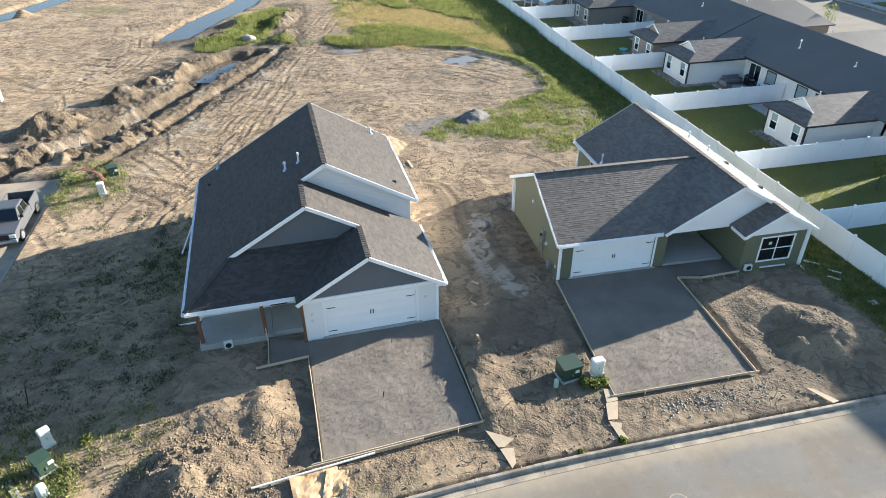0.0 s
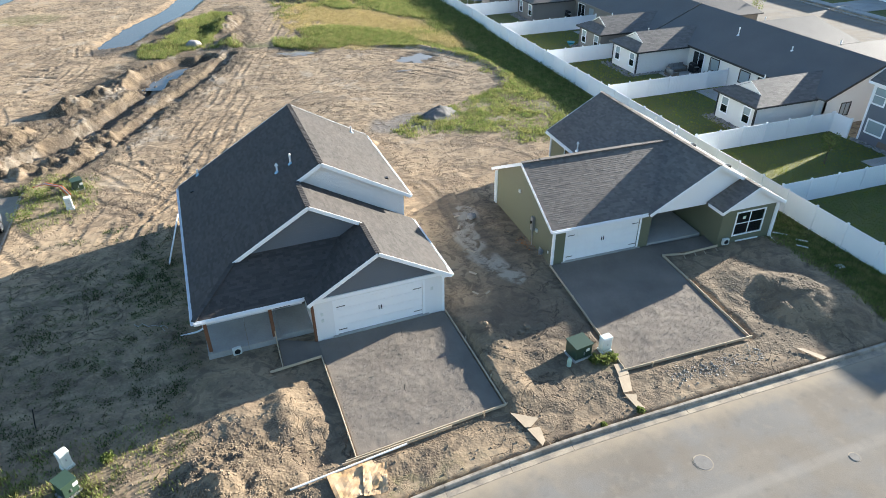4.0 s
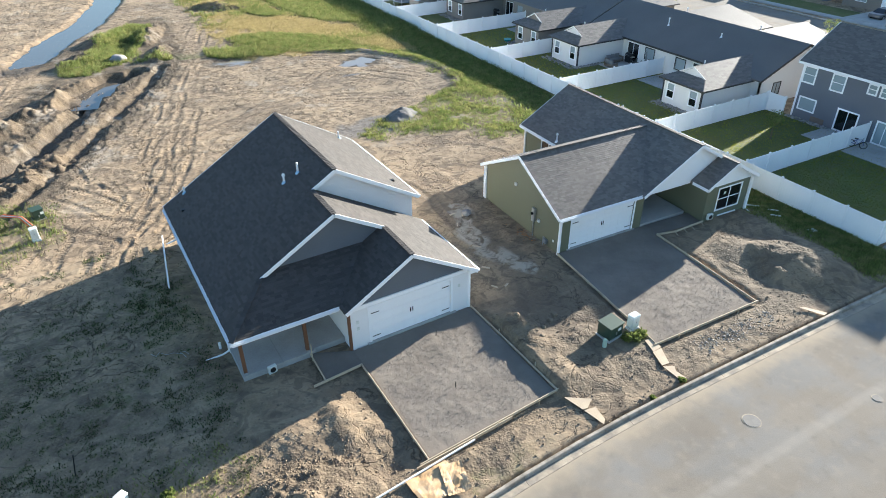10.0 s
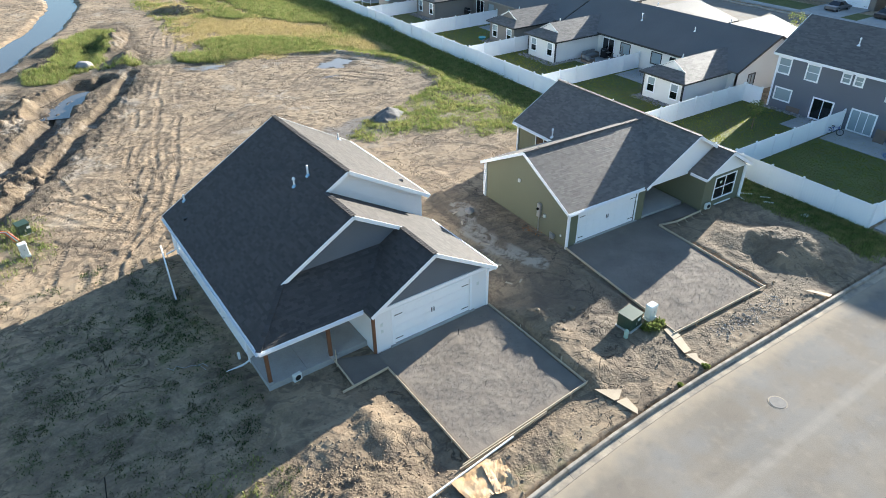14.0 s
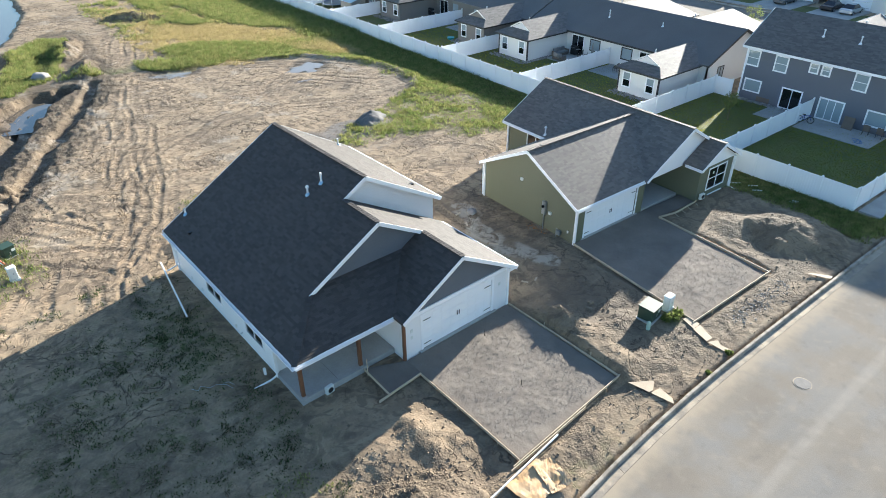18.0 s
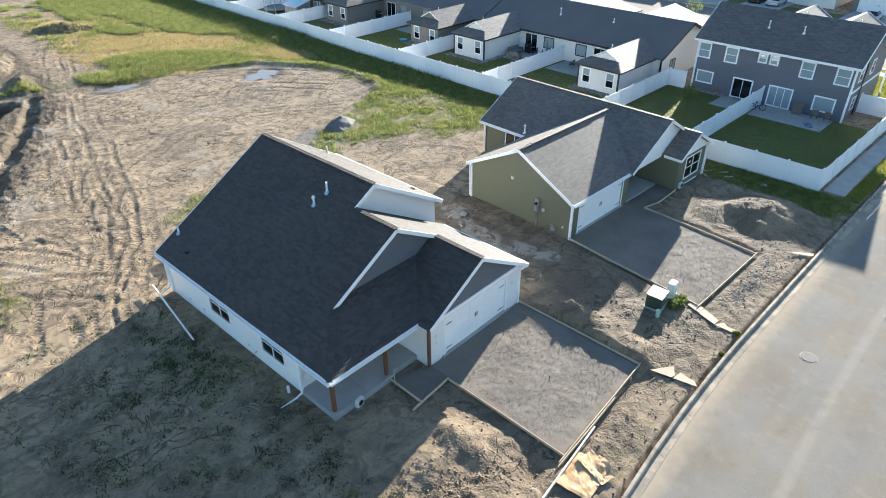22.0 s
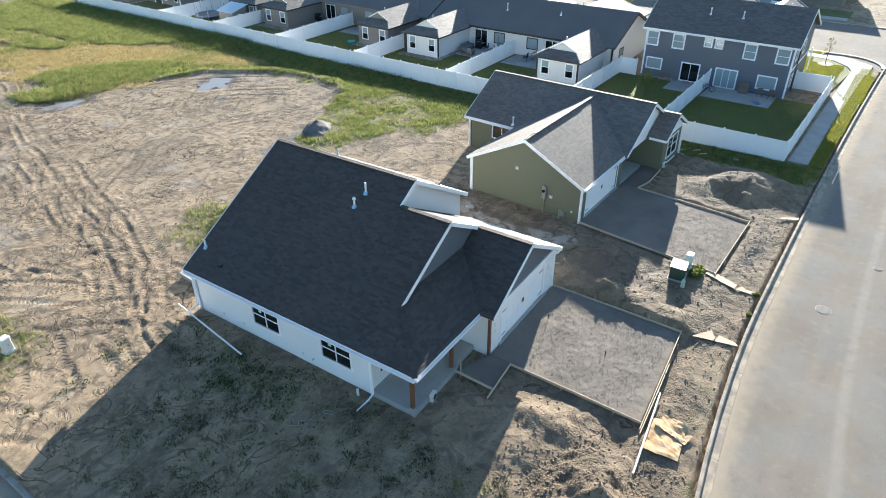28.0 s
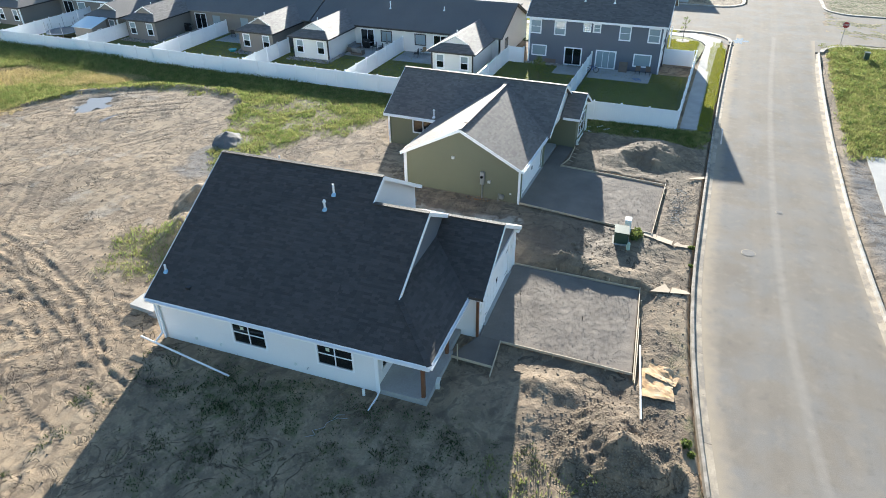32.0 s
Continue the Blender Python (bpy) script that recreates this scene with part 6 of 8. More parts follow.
wall(hd, SIDING_D, (0.16, -DY), (DW, -DY), -0.2, 5.1, top=[(0, 5.1), (DW - 0.16, 5.1), (DW - 0.16, 5.3), (DR - 0.16, DZ - 0.2)], holes=[(1.4, 2.3, 0.9, 1.9), (1.4, 2.3, 3.5, 4.7), (4.6, 5.5, 3.5, 4.7)])
for u, z0, z1 in ((1.56, 0.9, 1.9), (1.56, 3.5, 4.7), (4.76, 3.5, 4.7)):
    window(hd, (u, -DY), (u + 0.9, -DY), z0, z1, 1, 2, pale_pane=True, wide=0.12)
wall(hd, SIDING_D, (DW, DY), (0.16, DY), -0.2, 5.1, top=[(0, 5.1), (DW - 0.16, 5.1), (DW - DR, DZ - 0.2), (0, 5.3)])
wall(hd, SIDING_D, (DW, -DY), (DW, DY), -0.2, 5.1)
d_front = [(-0.4, -DY - 0.45, 5.12), (DR, -DY - 0.45, DZ), (DR, DY + 0.4, DZ), (-0.4, DY + 0.4, 5.12)]
d_back = [(DR, -DY - 0.45, DZ), (DW + 0.35, -DY - 0.45, DE), (DW + 0.35, DY + 0.4, DE), (DR, DY + 0.4, DZ)]
# gables on the street side, seen over the ridge
d_cross = []
for yc in (0.6, -4.2):
    d_cross += [[(DR + 0.4, yc - 0.35, 7.45), (DR + 0.4, yc, 7.62), (DW + 1.5, yc, 7.62), (DW + 1.5, yc - 2.2, 6.3), (DR + 3.2, yc - 2.2, 6.3)], [(DR + 0.4, yc + 0.35, 7.45), (DR + 0.4, yc, 7.62), (DW + 1.5, yc, 7.62), (DW + 1.5, yc + 2.2, 6.3), (DR + 3.2, yc + 2.2, 6.3)]]
    part("street_gable", M().prism([(DW + 1.2, yc - 2.1, 2.6), (DW + 1.2, yc + 2.1, 2.6), (DW + 1.2, yc + 2.1, 6.2), (DW + 1.2, yc, 7.45), (DW + 1.2, yc - 2.1, 6.2)], (-1.19, 0, 0)), SIDING_D, hd)
    for sy in (-1, 1):
        edge_board(hd, (DW + 1.52, yc + 2.2 * sy, 6.3), (DW + 1.52, yc, 7.62), "rake_board", h=0.24)
    vent_pipe(hd, DR + 1.2, yc - 0.9, 7.3, 0.5, True)
roofd = roof_slab(hd, [d_front, d_back] + d_cross, SHINGLE_FAR)
shingles("shingle_covering", [d_front], SHINGLE_FAR, roofd, 0.16, 0.4, 0.012, 47)
edge_board(hd, (-0.42, -DY - 0.45, 5.12), (-0.42, DY + 0.4, 5.12), "fascia")
for s in (-1, 1):
    yy = s * (DY + 0.44)
    edge_board(hd, (-0.4, yy, 5.12), (DR, yy, DZ), "rake_board", h=0.26)
    edge_board(hd, (DR, yy, DZ), (DW + 0.35, yy, DE), "rake_board", h=0.26)
for yy in (DY, -DY):
    part("corner_board", M().box(-0.06, 0.1, yy - 0.08, yy + 0.08, -0.1, 5.0), WHITE, hd)
part("band_board", M().box(0.2, DW, -DY - 0.05, -DY + 0.02, 2.6, 2.8), WHITE, hd)
for yy in (1.7, -1.5):
    vent_pipe(hd, 2.1, yy, 5.12 + (DZ - 5.12) * 2.5 / (DR + 0.4), 0.55, True)
part("side_step", M().box(DW + 0.05, 11.4, -DY - 0.6, -DY + 3.2, -0.1, 0.15), CONCRETE, hd)
part("porch_post", M().box(11.1, 11.26, -DY - 0.2, -DY - 0.04, 0.15, 2.6), WHITE, hd)
part("downspout", M().cyl((2.9, -DY - 0.08, 0.0), (2.9, -DY - 0.08, 4.9), 0.05), DARKTRIM, hd, "dark downspout")
for y0, y1, x0 in ((31.0, 34.2, 43.9), (23.9, 30.35, 43.7)):
    solid("patio", M().box(x0, 47.3, y0, y1, -0.3, -0.01), CONCRETE, "pale concrete patio slab at the back doors", "patio", kind="structure")

# ---- the row of duplex houses behind the long fence ----
def duplex(cy, siding, trim, at_front, label):
    """A long single-storey house along the street with a wing at each end towards the fence."""
    h = thing("house", label, "house", (46.3, cy, -0.1), 0.0, group="duplex row")
    HY = 12.2
    ke = 0.43
    ex, rx = -0.5, 5.6
    rz = 2.72 + ke * (rx - ex)
    doors = [(4.0, 5.7, 0.2, 2.2), (-5.7, -4.0, 0.2, 2.2)]
    wins = [(1.6, 2.9, 1.0, 2.15), (-2.9, -1.6, 1.0, 2.15)]
    wall(h, siding, (0, HY), (0, -HY), -0.2, 2.68, holes=facade_holes(doors + wins, HY))
    for a, b, c, e in doors:
        window(h, (0, b), (0, a), c, e, 2, 1, trim=WHITE, wide=0.08, label="sliding patio door")
    for a, b, c, e in wins:
        window(h, (0, b), (0, a), c, e, 1, 1, trim=trim, wide=0.1, pale_pane="all")
    wall(h, siding, (0.0, -HY), (11.2, -HY), -0.2, 2.68, top=[(0, 2.68), (11.2, 2.68), (5.6, rz - 0.17)], holes=[(2.0, 3.0, 0.9, 2.0)])
    window(h, (2.0, -HY), (3.0, -HY), 0.9, 2.0, 2, 1, trim=trim, pale_pane="all")
    wall(h, siding, (11.2, HY), (0.0, HY), -0.2, 2.68, top=[(0, 2.68), (11.2, 2.68), (5.6, rz - 0.17)])
    wall(h, siding, (11.2, -HY), (11.2, HY), -0.2, 2.68)
    polys = [[(ex, -HY - 0.35, 2.72), (rx, -HY - 0.35, rz), (rx, HY + 0.35, rz), (ex, HY + 0.35, 2.72)], [(rx, -HY - 0.35, rz), (11.7, -HY - 0.35, 2.72), (11.7, HY + 0.35, 2.72), (rx, HY + 0.35, rz)]]
    for s in (-1, 1):
        yc, hw, wx = s * 8.9, 2.35, -6.7
        wall(h, siding, (wx, yc + hw), (wx, yc - hw), -0.2, 2.5, holes=[(0.55, 1.35, 0.75, 2.1), (3.35, 4.15, 0.75, 2.1)])
        for u in (0.55, 3.35):
            window(h, (wx, yc + hw - u), (wx, yc + hw - u - 0.8), 0.75, 2.1, 1, 2, wide=0.11, pale_pane=True)
        wall(h, siding, (wx + 0.16, yc - hw), (0, yc - hw), -0.2, 2.5)
        wall(h, siding, (0, yc + hw), (wx + 0.16, yc + hw), -0.2, 2.5)
        for yy in (yc - hw, yc + hw):
            part("corner_board", M().box(wx - 0.05, wx + 0.1, yy - 0.07, yy + 0.07, -0.1, 2.5), trim, h)
        o, kw = 0.4, 0.52
        ez, wz = 2.55, 2.55 + kw * (hw + o)
        gxx = wx - o + 1.35
        gz = ez + 0.45 * 1.35
        hwid = (wz - gz) / kw
        back = 4.5
        polys += [[(wx - o, yc - hw - o, ez), (back, yc - hw - o, ez), (back, yc, wz), (gxx, yc, wz), (gxx, yc - hwid, gz)],
                  [(wx - o, yc + hw + o, ez), (back, yc + hw + o, ez), (back, yc, wz), (gxx, yc, wz), (gxx, yc + hwid, gz)],
                  [(wx - o, yc - hw - o, ez), (wx - o, yc + hw + o, ez), (gxx, yc + hwid, gz), (gxx, yc - hwid, gz)]]
        part("gablet", M().prism([(gxx + 0.1, yc - hwid, gz - 0.02), (gxx + 0.1, yc + hwid, gz - 0.02), (gxx + 0.1, yc, wz - 0.12)], (0.08, 0, 0)), siding, h, "small gablet above the hipped end")
        for a, b in (((wx - o, yc - hw - o, ez), (wx - o, yc + hw + o, ez)), ((wx - o, yc - hw - o, ez), (-0.4, yc - hw - o, ez)), ((wx - o, yc + hw + o, ez), (-0.4, yc + hw + o, ez))):
            edge_board(h, a, b, "fascia", DARKTRIM, 0.06, 0.16, 0.07)
        for sy in (-1, 1):
            edge_board(h, (gxx, yc + sy * hwid, gz), (gxx, yc, wz), "rake_board", siding if siding is not SIDING_T else SIDING_C, 0.05, 0.14, 0.05)
        vent_pipe(h, wx + 3.1, yc + 0.6, wz - kw * 0.6, 0.4)
    # street-side garages
    for s in (-1, 1):
        yc = s * 5.2
        polys += [[(7.0, yc - 4.4, 2.6), (18.4, yc - 4.4, 2.6), (15.2, yc, 2.6 + 0.5 * 4.4), (7.0, yc, 2.6 + 0.5 * 4.4)], [(7.0, yc + 4.4, 2.6), (18.4, yc + 4.4, 2.6), (15.2, yc, 2.6 + 0.5 * 4.4), (7.0, yc, 2.6 + 0.5 * 4.4)],
                  [(18.4, yc - 4.4, 2.6), (18.4, yc + 4.4, 2.6), (15.2, yc, 4.8)]]
        m = M().box(11.25, 17.9, yc - 4.0, yc + 4.0, -0.2, 2.5)
        part("garage", m, siding, h)
        vent_pipe(h, 9.5, yc + 1.2, 4.2, 0.5, True)
    part("drive_slab", M().box(18.0, 21.6, -9.0, 9.0, -0.3, 0.14), CONCRETE, h)
    covering = roof_slab(h, polys, SHINGLE_FAR, 0.15)
    if at_front:
        shingles("shingle_covering", polys[2:8], SHINGLE_FAR, covering, 0.2, 0.5, 0.012, 40 + at_front)
    edge_board(h, (ex - 0.02, -6.3, 2.72), (ex - 0.02, 6.3, 2.72), "fascia", trim)
    for s in (-1, 1):
        edge_board(h, (ex, s * (HY + 0.37), 2.72), (rx, s * (HY + 0.37), rz), "rake_board", siding if siding is SIDING_T else DARKTRIM)
        edge_board(h, (rx, s * (HY + 0.37), rz), (11.7, s * (HY + 0.37), 2.72), "rake_board", siding if siding is SIDING_T else DARKTRIM)
    vent_pipe(h, 3.0, 3.0, 2.72 + ke * 3.5, 0.7, True)
    vent_pipe(h, 3.4, -4.0, 2.72 + ke * 3.9, 0.4)
    for s in (-1, 1):
        part("patio_slab", M().box(-4.0, -0.02, s * 3.25 - 2.9, s * 3.25 + 2.9, -0.2, 0.09), CONCRETE, h)
    return h


duplex(53.15, SIDING_C, DARKTRIM, 1, "cream-sided duplex house with dark hipped wings behind the fence")
duplex(78.5, SIDING_T, SIDING_T, 2, "taupe-sided duplex house with hipped wings behind the fence")
duplex(102.6, SIDING_T, WHITE, 0, "grey-brown duplex house at the far end of the row")
duplex(127.0, SIDING_T, WHITE, 0, "grey-brown duplex house at the far end of the row")

# ---- white vinyl fences ----
BOARD_PANEL = {}


def panel_mesh(L):
    """Tongue-and-groove boards as one grooved sheet."""
    key = round(L, 2)
    if key not in BOARD_PANEL:
        n = 12
        w = (L - 0.12) / n
        front = []
        for i in range(n):
            a = 0.06 + w * i
            front += [(a, -0.004), (a + 0.012, -0.013), (a + w - 0.012, -0.013)]
        front.append((L - 0.06, -0.004))
        ring = front + [(x, -y) for x, y in reversed(front)]
        sheet = M().prism([(x, y, 0.14) for x, y in ring], (0, 0, 1.56)).mesh("panel", VINYL)
        rail = M().box(0.06, L - 0.06, -0.03, 0.03, 0.0, 0.12).mesh("rail", VINYL)
        BOARD_PANEL[key] = sheet, rail
    return BOARD_PANEL[key]


POST = M().box(-0.065, 0.065, -0.065, 0.065, -0.3, 1.82).mesh("post", VINYL)
CAP = M().add([(-0.08, -0.08, 1.82), (0.08, -0.08, 1.82), (0.08, 0.08, 1.82), (-0.08, 0.08, 1.82), (-0.08, -0.08, 1.85), (0.08, -0.08, 1.85), (0.08, 0.08, 1.85), (-0.08, 0.08, 1.85), (0, 0, 1.93)],
              [(3, 2, 1, 0), (0, 1, 5, 4), (1, 2, 6, 5), (2, 3, 7, 6), (3, 0, 4, 7), (4, 5, 8), (5, 6, 8), (6, 7, 8), (7, 4, 8)]).mesh("post_cap", VINYL)


def fence(p, q, z, label, drop_end=False):
    d = Vector((q[0] - p[0], q[1] - p[1], 0))
    n = max(1, round(d.length / 2.42))
    L = d.length / n
    f = thing("vinyl_fence", label, "fence", (p[0], p[1], z), math.degrees(math.atan2(d.y, d.x)), group="vinyl fences")
    for i in range(n + 1):
        po = new("post", POST)
        po.parent, po.location = f, (L * i, 0, 0)
        ca = new("post_cap", CAP)
        ca.parent = po
    for i in range(n):
        sheet, rail = panel_mesh(L)
        pa = new("panel", sheet)
        pa.parent, pa.location = f, (L * i, 0, 0)
        for z in (0.04, 1.66):
            ra = new("rail", rail)
            ra.parent, ra.location = pa, (0, 0, z)
    return f


fence((FENCE_X, 20.1), (FENCE_X, 125), -0.15, "long white vinyl privacy fence along the grassy lot")
fence((FENCE_X + 0.2, 20.05), (51.5, 19.85), -0.12, "white vinyl fence along the pavement")
fence((51.5, 20.1), (51.5, 23.2), -0.12, "short white vinyl fence to the house corner")
for y, x1, nm in ((30.6, 47.3, "white vinyl fence between two back lawns"), (40.0, 46.4, "white vinyl fence between lawns"), (53.2, 46.2, "white vinyl fence dividing the duplex yards"), (66.0, 41.0, "white vinyl fence between duplex houses"), (79.0, 46.0, "white vinyl fence dividing the duplex yards"), (91.0, 41.0, "white vinyl fence between duplex houses"), (103.0, 46.0, "white vinyl fence dividing far yards")):
    fence((FENCE_X + 0.2, y), (x1, y), -0.12, nm)
fence((46.6, 38.2), (46.6, 40.0), -0.12, "short white vinyl fence between houses")

# ---- far houses across the crossing street ----
def far_house(x, y, w, d, siding, h=2.9, flip=False):
    """A street-side house: body, gable roof across the street, garage door, windows."""
    f = thing("house", "single-storey house with garage across the far street", "house", (x, y, -0.05), 0.0, group="houses across the street")
    wall(f, siding, (0, w / 2), (0, -w / 2), -0.2, h, holes=[(1.0, 5.9, 0.1, 2.3), (w - 3.6, w - 2.0, 0.9, 2.1)])
    wall(f, siding, (0.16, -w / 2), (d, -w / 2), -0.2, h, top=[(0, h), (d - 0.16, h), (d / 2 - 0.16, h + 0.5 * d / 2)])
    wall(f, siding, (d, w / 2), (0.16, w / 2), -0.2, h, top=[(0, h), (d - 0.16, h), (d / 2, h + 0.5 * d / 2)])
    wall(f, siding, (d, -w / 2), (d, w / 2), -0.2, h)
    garage_door(f, (-0.02, w / 2 - 1.0), (-0.02, w / 2 - 5.9), 0.1, 2.3)
    window(f, (0, -w / 2 + 3.6), (0, -w / 2 + 2.0), 0.9, 2.1, 2, 1, pale_pane="all")
    zt = h + 0.5 * (d / 2 + 0.4)
    roof_slab(f, [[(-0.4, -w / 2 - 0.4, h), (d / 2, -w / 2 - 0.4, zt), (d / 2, w / 2 + 0.4, zt), (-0.4, w / 2 + 0.4, h)], [(d / 2, -w / 2 - 0.4, zt), (d + 0.4, -w / 2 - 0.4, h), (d + 0.4, w / 2 + 0.4, h), (d / 2, w / 2 + 0.4, zt)]], SHINGLE_FAR)
    edge_board(f, (-0.42, -w / 2 - 0.4, h), (-0.42, w / 2 + 0.4, h), "fascia")
    part("drive_slab", M().box(-8.0, -0.1, w / 2 - 6.4, w / 2 - 0.5, -0.3, 0.09), CONCRETE, f)
    if flip:
        f.matrix_world = f.matrix_world @ Matrix.Scale(-1, 4, (0, 1, 0))
    return f


for k, (y, mat) in enumerate([(31, SIDING_T), (45.2, SIDING_C), (58.6, SIDING_T), (73, SIDING_D), (88, SIDING_C), (103, SIDING_T)]):
    far_house(95.2, y, 12.0, 11.0, mat, flip=k == 2)

# the west street with its kerb
solid("road", M().box(WEST_X - 7.0, WEST_X - 0.15, 12.95, 51.5, -0.4, -0.12), surf("dusty_gravelled_street", (0.33, 0.27, 0.20), 0.95, 0.2, 0.4, 12, 0.6, 0.03, tint=(0.27, 0.22, 0.17)), "dusty unpaved side street with gravel", "road", kind="structure")
k4 = thing("kerb_4", "concrete kerb of the dusty side street", "kerb", kind="structure")
for k in range(11):
    part("kerb_length", M().box(WEST_X - 0.15, WEST_X + 0.12, 18.4 + 3 * k, 21.385 + 3 * k, -0.4, 0.06), KERBCON, k4, bevel=0.03)


# ---- utilities ----
def transformer(x, y, z, w, d, h, turn, label):
    t = thing("transformer_box", label, "transformer", (x, y, z), turn)
    part("pad", M().box(-w / 2 - 0.08, w / 2 + 0.08, -d / 2 - 0.08, d / 2 + 0.08, -0.2, 0.06), CONCRETE, t, bevel=0.02)
    part("body", M().box(-w / 2, w / 2, -d / 2, d / 2, 0.06, h), UTILG, t, bevel=0.02)
    part("lid", M().prism([(-w / 2 - 0.03, -d / 2 - 0.04, h + 0.0), (w / 2 + 0.03, -d / 2 - 0.04, h + 0.0), (w / 2 + 0.03, d / 2 + 0.03, h + 0.06), (-w / 2 - 0.03, d / 2 + 0.03, h + 0.06)], (0, 0, 0.05)), UTILG, t, "dull green sloping lid")
    part("label_plate", M().box(0.12, 0.34, -d / 2 - 0.008, -d / 2 + 0.004, h * 0.55, h * 0.78), UTILW, t, "pale warning plate")
    part("latch", M().box(-0.03, 0.03, -d / 2 - 0.03, -d / 2, h * 0.35, h * 0.55), METAL, t)
    return t


def pedestal(x, y, z, w, d, h, turn, label, mat=UTILW):
    p = thing("utility_pedestal", label, "pedestal", (x, y, z), turn, group="utility pedestals")
    part("base", M().box(-w / 2 - 0.03, w / 2 + 0.03, -d / 2 - 0.03, d / 2 + 0.03, -0.2, 0.14), mat, p, bevel=0.015)
    part("body", M().box(-w / 2, w / 2, -d / 2, d / 2, 0.14, h * 0.88), mat, p, bevel=0.03)
    part("cap", M().box(-w / 2 - 0.025, w / 2 + 0.025, -d / 2 - 0.025, d / 2 + 0.025, h * 0.86, h), mat, p, bevel=0.05)
    part("latch", M().box(-0.02, 0.02, -d / 2 - 0.02, -d / 2, h * 0.5, h * 0.62), METAL, p)
    return p


transformer(11.05, 21.6, z_at(11.05, 21.6), 1.0, 0.85, 0.78, 8, "dark green steel pad-mounted transformer box between the drives")
pedestal(12.45, 21.4, z_at(12.45, 21.4), 0.55, 0.4, 0.95, 5, "tall off-white utility pedestal beside the green transformer")
solid("marker_dome", M().cyl((0, 0, -0.1), (0, 0, 0.42), 0.12, 0.11, 12).cyl((0, 0, 0.42), (0, 0, 0.5), 0.11, 0.05, 12), surf("pale_green_plastic", (0.36, 0.50, 0.42), 0.5, 0.1), "pale green plastic cable marker dome", "pedestal", (10.2, 21.0, z_at(10.2, 21.0)))
pedestal(-12.55, 22.6, z_at(-12.55, 22.6), 0.42, 0.36, 0.95, 35, "off-white utility pedestal among weeds")
transformer(-12.35, 21.2, z_at(-12.35, 21.2), 0.62, 0.62, 0.75, 40, "green steel utility box among weeds")
solid("marker_dome", M().cyl((0, 0, -0.1), (0, 0, 0.55), 0.22, 0.2, 12).cyl((0, 0, 0.55), (0, 0, 0.63), 0.2, 0.1, 12), UTILW, "round pale plastic telephone pedestal", "pedestal", (-12.1, 19.9, z_at(-12.1, 19.9)))
solid("concrete_beam", M().beam((-13.7, 20.9, 0.1), (-12.6, 19.3, 0.1), 0.3, 0.25), KERBCON, "pale concrete block lying in weeds", "block", bevel=0.02)
transformer(-14.9, 50.2, z_at(-14.9, 50.2), 0.7, 0.6, 0.75, 20, "dark green utility box with loose orange conduits")
pedestal(-15.1, 47.1, z_at(-15.1, 47.1), 0.45, 0.38, 0.95, 10, "white utility pedestal on the grassy verge")
for k in range(3):
    solid("conduit", M().tube([(-15.5 + 0.12 * k, 49.2, 0.05), (-15.9 + 0.1 * k, 49.4, 0.75), (-16.9 + 0.1 * k, 49.7, 0.95 + 0.05 * k), (-17.7, 49.9, 0.75)], 0.035), (ORANGE, PVC, ORANGE)[k], ("orange", "white", "orange")[k] + " plastic conduit curving out of the ground", "conduit", (0, 0, z_at(-15.5, 49.2)), group="conduits")
post = solid("steel_post", M().cyl((0, 0, -0.2), (0.25, 0.0, 1.1), 0.025, n=8), BLACK, "slim dark leaning steel post in the yard", "post", (-14.2, 25.4, z_at(-14.2, 25.4)))

# ---- loose things on the ground ----
def sheet(name, pts, mat, label, cat, z=0.03, t=0.02, tilt=0.0):
    """A thin slab of board lying on the ground; pts round its edge."""
    cx, cy = sum(p[0] for p in pts) / len(pts), sum(p[1] for p in pts) / len(pts)
    ob = solid(name, M().prism([(x - cx, y - cy, 0) for x, y in pts], (0, 0, t)), mat, label, cat, (cx, cy, z_at(cx, cy) + z))
    ob.matrix_world = ob.matrix_world @ Matrix.Rotation(radians(tilt), 4, "X")
    return ob


def cardboard(cx, cy, w, d, turn, sag, label, seed):
    """A crumpled flattened carton."""
    n = 14
    s = np.linspace(-0.5, 0.5, n)
    U, V = np.meshgrid(s, s)
    a = radians(turn)
    X, Y = cx + w * U * math.cos(a) - d * V * math.sin(a), cy + w * U * math.sin(a) + d * V * math.cos(a)
    Z = land(X, Y) + 0.07 + sag * np.abs(U) ** 1.5 + 0.10 * (fbm(X * 1.4, Y * 1.4, 2, seed) - 0.3) + 0.03 * np.abs(np.sin(5 * U + 2 * V))
    top = np.stack([X, Y, Z], -1).reshape(-1, 3)
    i = np.arange(n * n).reshape(n, n)
    q = np.stack([i[:-1, :-1], i[:-1, 1:], i[1:, 1:], i[1:, :-1]], -1).reshape(-1, 4)
    bot = top - [0, 0, 0.012]
    ob = new("cardboard_sheet", np_mesh("cardboard_sheet", np.concatenate([top, bot]), np.concatenate([q, q[:, ::-1] + n * n]), CARD))
    return tagged(ob, label, "cardboard", "flattened cartons")


